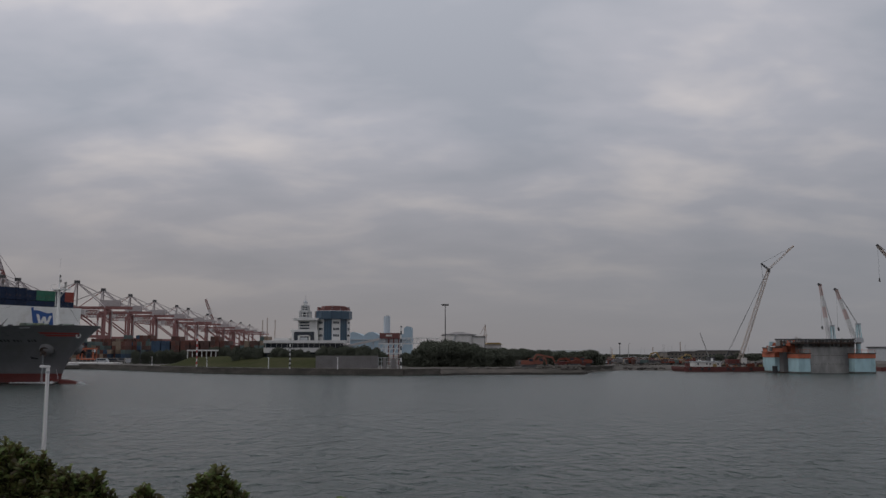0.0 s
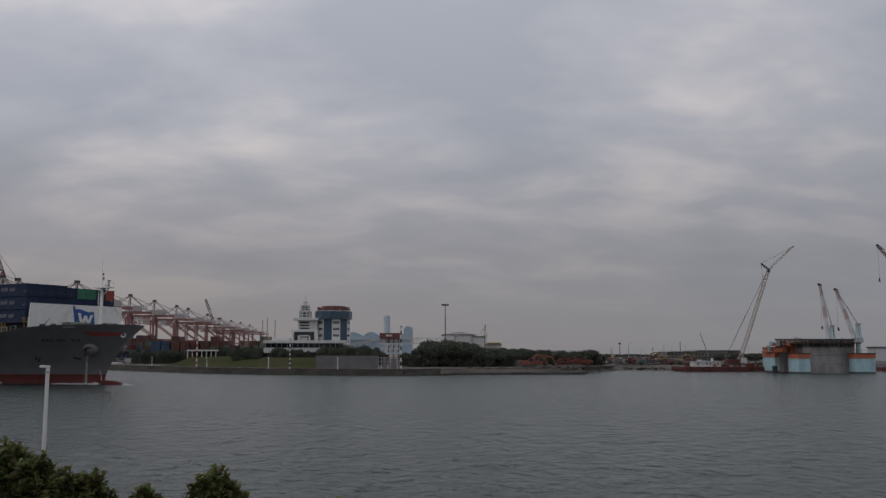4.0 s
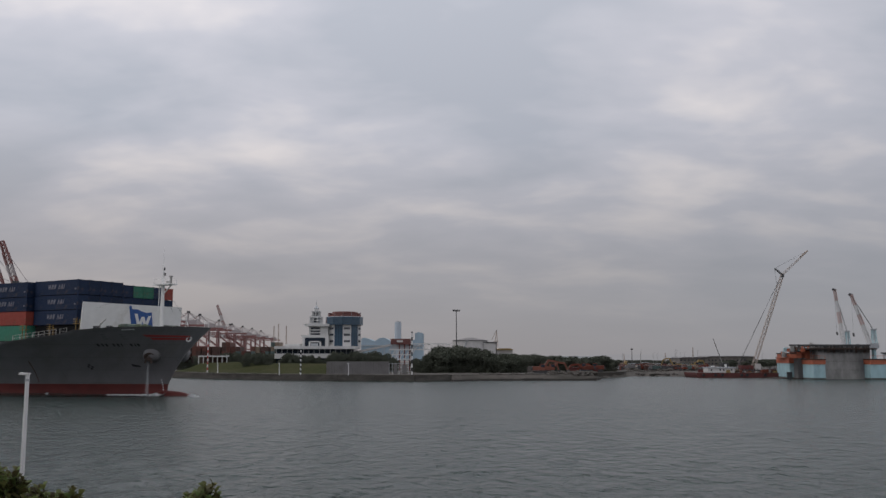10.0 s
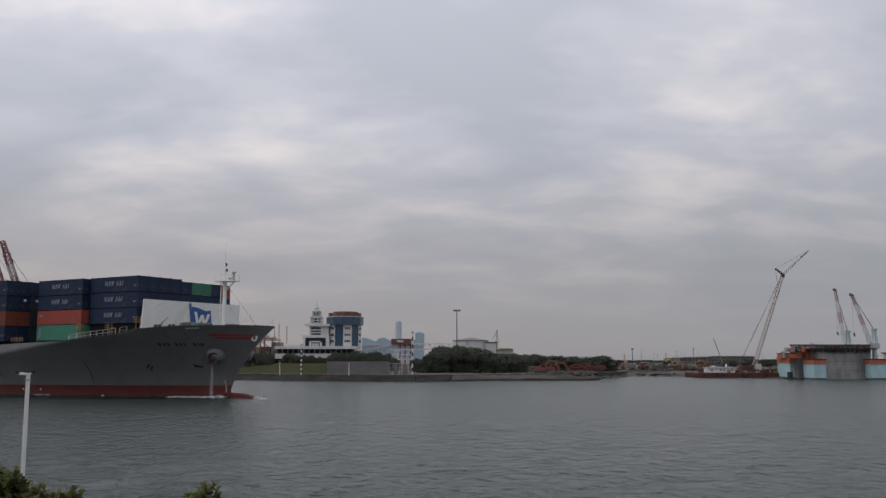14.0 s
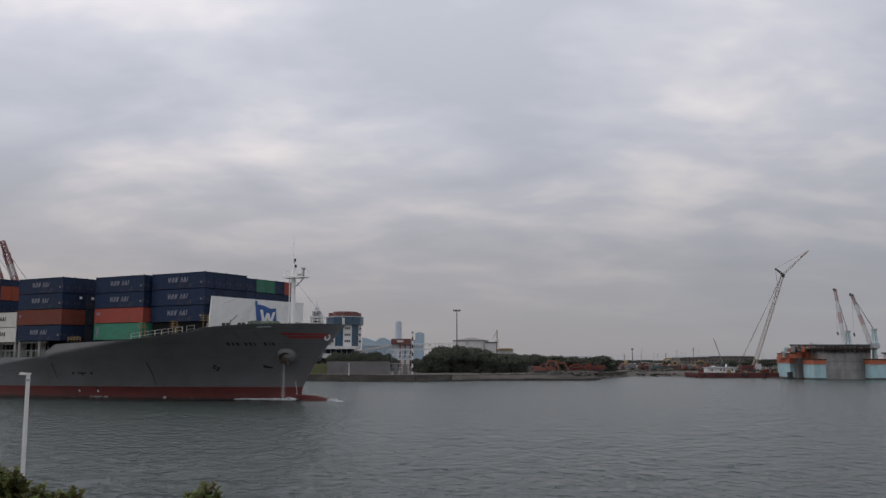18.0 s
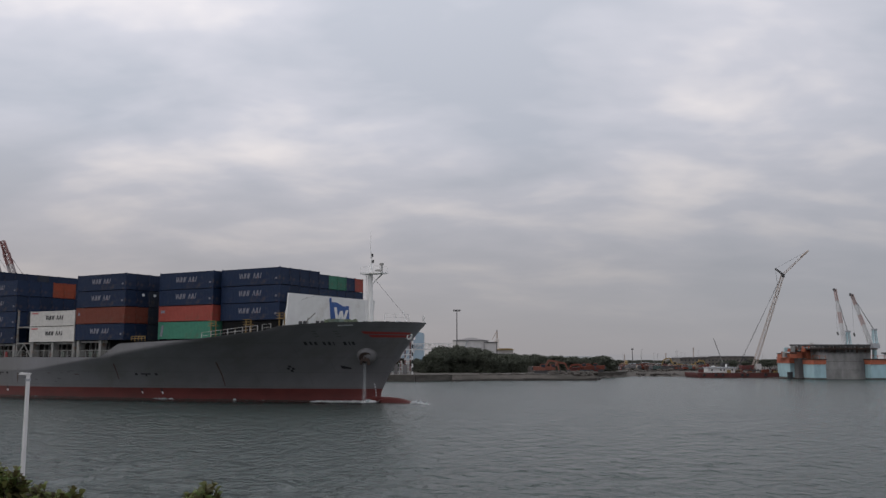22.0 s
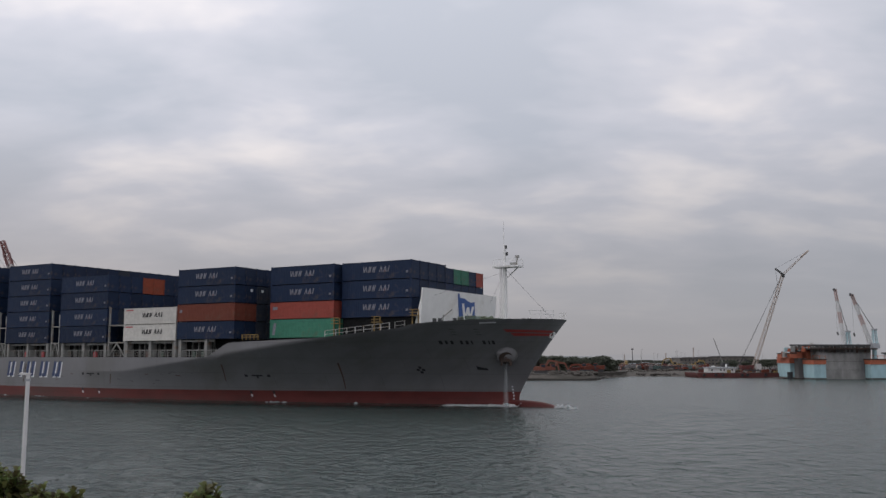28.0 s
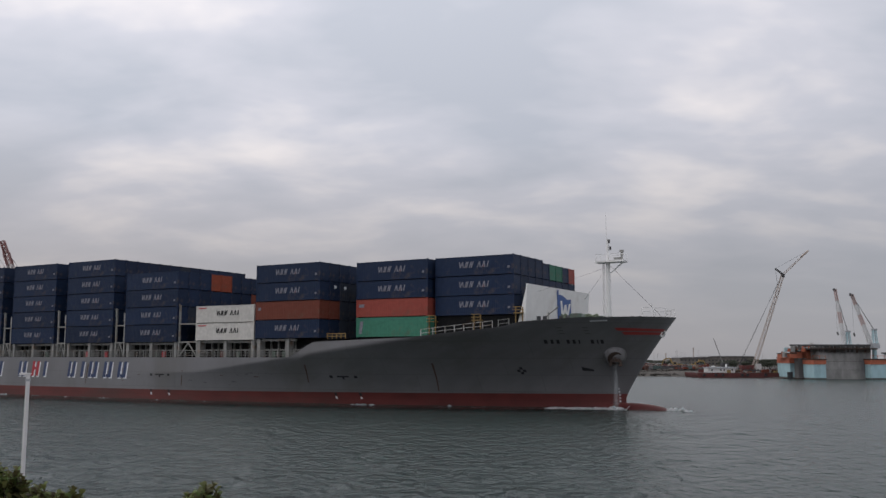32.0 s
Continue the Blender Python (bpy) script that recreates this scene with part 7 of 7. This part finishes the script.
    for k in range(7):
        xx = -89.39 + k * 1.72
        part("post", beam(B(), (xx, 321.4, 1.7), (xx, 321.4, 6.57), 0.3), WALL_WHITE, sh)
    part("back_wall", quad_box(B(), -89.59, -78.99, 324.5, 324.8, 1.7, 6.57), YARD_BROWN, sh)
    j = thing("jetty", "pale concrete jetty with a dark fender beam", "jetty", kind="structure")
    part("deck_slab", quad_box(B(), -151.7, -117.41, 322, 334, 1.4, 2.3), TANK_WHITE, j)
    part("fender_beam", quad_box(B(), -151.7, -117.41, 321.5, 322, 0.3, 1.3), WET_CONCRETE, j)
    for k in range(14):
        px = 235 + k * 14
        d = 345 + (k % 3) * 8
        x = (784 + (px - 784) * 1.073 + 9 - 784) * d / 1549
        v = thing("parked_van", "grey parked van behind the seawall", "van", "parked vans", at=(x, d, 1.7), turn=(k * 37) % 360)
        part("body", prism(B(), [(-2.3, 0.4), (2.3, 0.4), (2.3, 1.1), (1.6, 1.9), (-2.3, 1.9)], 1, -0.9, 0.9), (WALL_GREY, DARK_STEEL, HOARDING)[k % 3], v)
        part("window", prism(B(), [(-1.9, 1.25), (1.75, 1.25), (1.45, 1.75), (-1.9, 1.75)], 1, -0.92, 0.92), GLASS_DARK, v)
        for wx in (-1.5, 1.5):
            for s in (-1, 1):
                part("wheel", beam(B(), (wx, s * 0.7, 0.34), (wx, s * 0.95, 0.34), 0.68, 0.68, 10), BLACK, v)


terminal()


# ---- near at hand: the promenade lamp and the hedge ----
def garden_lamp():
    x, y, h = -5.44, 11.52, 5.35
    p = thing("lamp_post", "slim white-painted street lamp post with a short arm", "lamp post", at=(x, y, 1.8))
    part("pole", taper(B(), (0, 0), 0.036, 0.025, 0.02, h, 14), POLE_WHITE, p, smooth=False)
    part("base_plate", taper(B(), (0, 0), 0.12, 0.11, 0, 0.02, 14), POLE_WHITE, p)
    part("arm", beam(B(), (0.024, 0, h - 0.006), (-0.096, 0, h + 0.003), 0.032, 0.032), POLE_WHITE, p)
    part("lamp_head", prism(B(), [(-0.109, h - 0.010), (-0.048, h - 0.013), (0.024, h - 0.005), (0.027, h + 0.010), (-0.099, h + 0.016)], 1, -0.035, 0.035), POLE_WHITE, p)
    part("clamp", taper(B(), (0, 0), 0.032, 0.032, h - 0.096, h - 0.064, 12), WALL_GREY, p)


garden_lamp()


def leaf(bm, base, d, up, ln, wd):
    """One rounded, slightly folded leaf."""
    side = d.cross(up).normalized()
    nrm = side.cross(d).normalized()
    mid = [base + d * ln * t + nrm * ln * 0.16 * math.sin(t * 3.0) for t in (0.0, 0.45, 0.85, 1.0)]
    v = [bm.verts.new(q) for q in mid]
    ws = (0.0, 0.78, 0.92, 0.0)
    l1, l2 = [bm.verts.new(mid[i] - side * wd * ws[i] * 0.55 + nrm * wd * 0.14) for i in (1, 2)]
    r1, r2 = [bm.verts.new(mid[i] + side * wd * ws[i] * 0.55 + nrm * wd * 0.14) for i in (1, 2)]
    bm.faces.new((v[0], v[1], l1))
    bm.faces.new((v[0], r1, v[1]))
    bm.faces.new((v[1], v[2], l2, l1))
    bm.faces.new((v[1], r1, r2, v[2]))
    bm.faces.new((v[2], v[3], l2))
    bm.faces.new((v[2], r2, v[3]))


def shrub(seed, x, y, top, rx, shoots):
    rnd = random.Random(seed)
    z0 = 4.68
    s = thing("shrub", "glossy dark green hedge shrub with rounded leaves", "shrub", "hedge shrubs", at=(x, y, z0))
    h = top - z0
    stems, leaves = B(), B()
    for k in range(shoots):
        a, q = rnd.uniform(0, 6.283), rnd.random() ** 0.65
        ex, ey = rx * q * math.cos(a), rx * 0.9 * q * math.sin(a)
        dome = math.sqrt(max(0.0, 1 - 0.8 * q * q))
        ez = h - 0.06 - rx * 1.7 * (1 - dome) - rnd.random() * 0.2 + (0.12 * rnd.random() if rnd.random() < 0.25 else 0)
        wob = 1 + rnd.uniform(-0.15, 0.25)
        tip = Vector((ex * wob, ey, max(0.25, ez)))
        out0 = Vector((ex, ey, 0)) * 0.7 + Vector((rnd.gauss(0, 0.13), rnd.gauss(0, 0.13), 0.5 + rnd.random() * 0.3))
        root = tip - out0.normalized() * rnd.uniform(0.16, 0.3)
        beam(stems, root, tip, 0.009, 0.009, 4)
        axis = (tip - root).normalized()
        n = rnd.randint(9, 13)
        for i in range(n):
            t = i / n
            p = root.lerp(tip, 0.25 + 0.75 * t)
            out = axis.orthogonal().normalized()
            out.rotate(Matrix.Rotation(i * 2.4 + rnd.uniform(-0.4, 0.4), 3, axis))
            d = (out * (1.0 - 0.4 * t) + axis * (0.25 + 0.6 * t) + Vector((0, 0, rnd.uniform(-0.15, 0.2)))).normalized()
            ln = 0.12 * rnd.uniform(0.65, 1.25) * (1 - 0.3 * t)
            leaf(leaves, p, d, axis, ln, ln * rnd.uniform(0.46, 0.64))
    for k in range(9):
        a = rnd.uniform(0, 6.283)
        beam(stems, (0.03 * math.cos(a), 0.03 * math.sin(a), 0), (rx * 0.4 * math.cos(a), rx * 0.35 * math.sin(a), h * 0.75), 0.026, 0.026, 5)
    part("woody_stem", stems, BARK, s)
    lf = part("foliage", leaves, HEDGE_LEAF, s, "small rounded glossy leaves", smooth=True)
    lf["kind"] = "stuff"


def hedge():
    for i, (px, d, top, rx, n) in enumerate((
            (-5.17, 9.86, 6.31, 0.44, 300), (-6.01, 10.38, 6.31, 0.59, 330), (-4.73, 9.68, 6.17, 0.29, 160), (-4.29, 9.50, 6.01, 0.26, 140), (-3.98, 9.50, 5.96, 0.24, 110),
            (-3.75, 9.68, 5.62, 0.23, 80), (-3.49, 9.86, 5.78, 0.19, 80), (-3.11, 9.68, 5.44, 0.32, 90), (-2.64, 9.86, 5.95, 0.33, 210), (-2.23, 9.68, 5.71, 0.09, 16),
            (-1.81, 9.86, 5.43, 0.39, 90), (-1.12, 9.86, 5.64, 0.11, 20), (-0.44, 9.86, 5.40, 0.53, 90), (0.58, 9.86, 5.25, 0.62, 90), (1.74, 9.86, 5.22, 0.62, 90), (2.97, 9.86, 5.25, 0.62, 90), (4.20, 9.86, 5.22, 0.62, 90))):
        shrub(100 + i, px, d, top, rx, int(n * 0.8))


hedge()


# ---- what moves ----
def ship_rows():
    turn = -29.9
    rows = [(t, -15.542 + 29.182 * (t - 20) / 10, 156.015 - 15.181 * (t - 20) / 10) for t in (0.0, 2.0, 4.0, 5.5, 6.0)]
    for t in (7.0, 8.0, 9.0, 10.0, 12.0, 14.0, 16.0, 18.0, 20.0, 22.0, 24.0, 26.0, 28.0, 30.0, 32.0):
        k = (t - 20) / 10
        rows.append((t, -10.488 + 34.05 * k + 0.472 * k * k, 138.077 - 18.232 * k + 0.503 * k * k))
    return [(t, pose(x, y, 0, 0, 0, turn)) for t, x, y in rows]


def motions():
    rows = ship_rows()
    walk(ship, rows)
    walk(bow_wave, rows)
    for ob, (x, y, z) in CARGO:
        walk(ob, [(t, m @ pose(x, y, z)) for t, m in rows])
    walk(water, [(0.0, pose(0, 0, 0)), (16.0, pose(-5.0, 2.4, 0)), (32.0, pose(-10.0, 4.8, 0))])


motions()
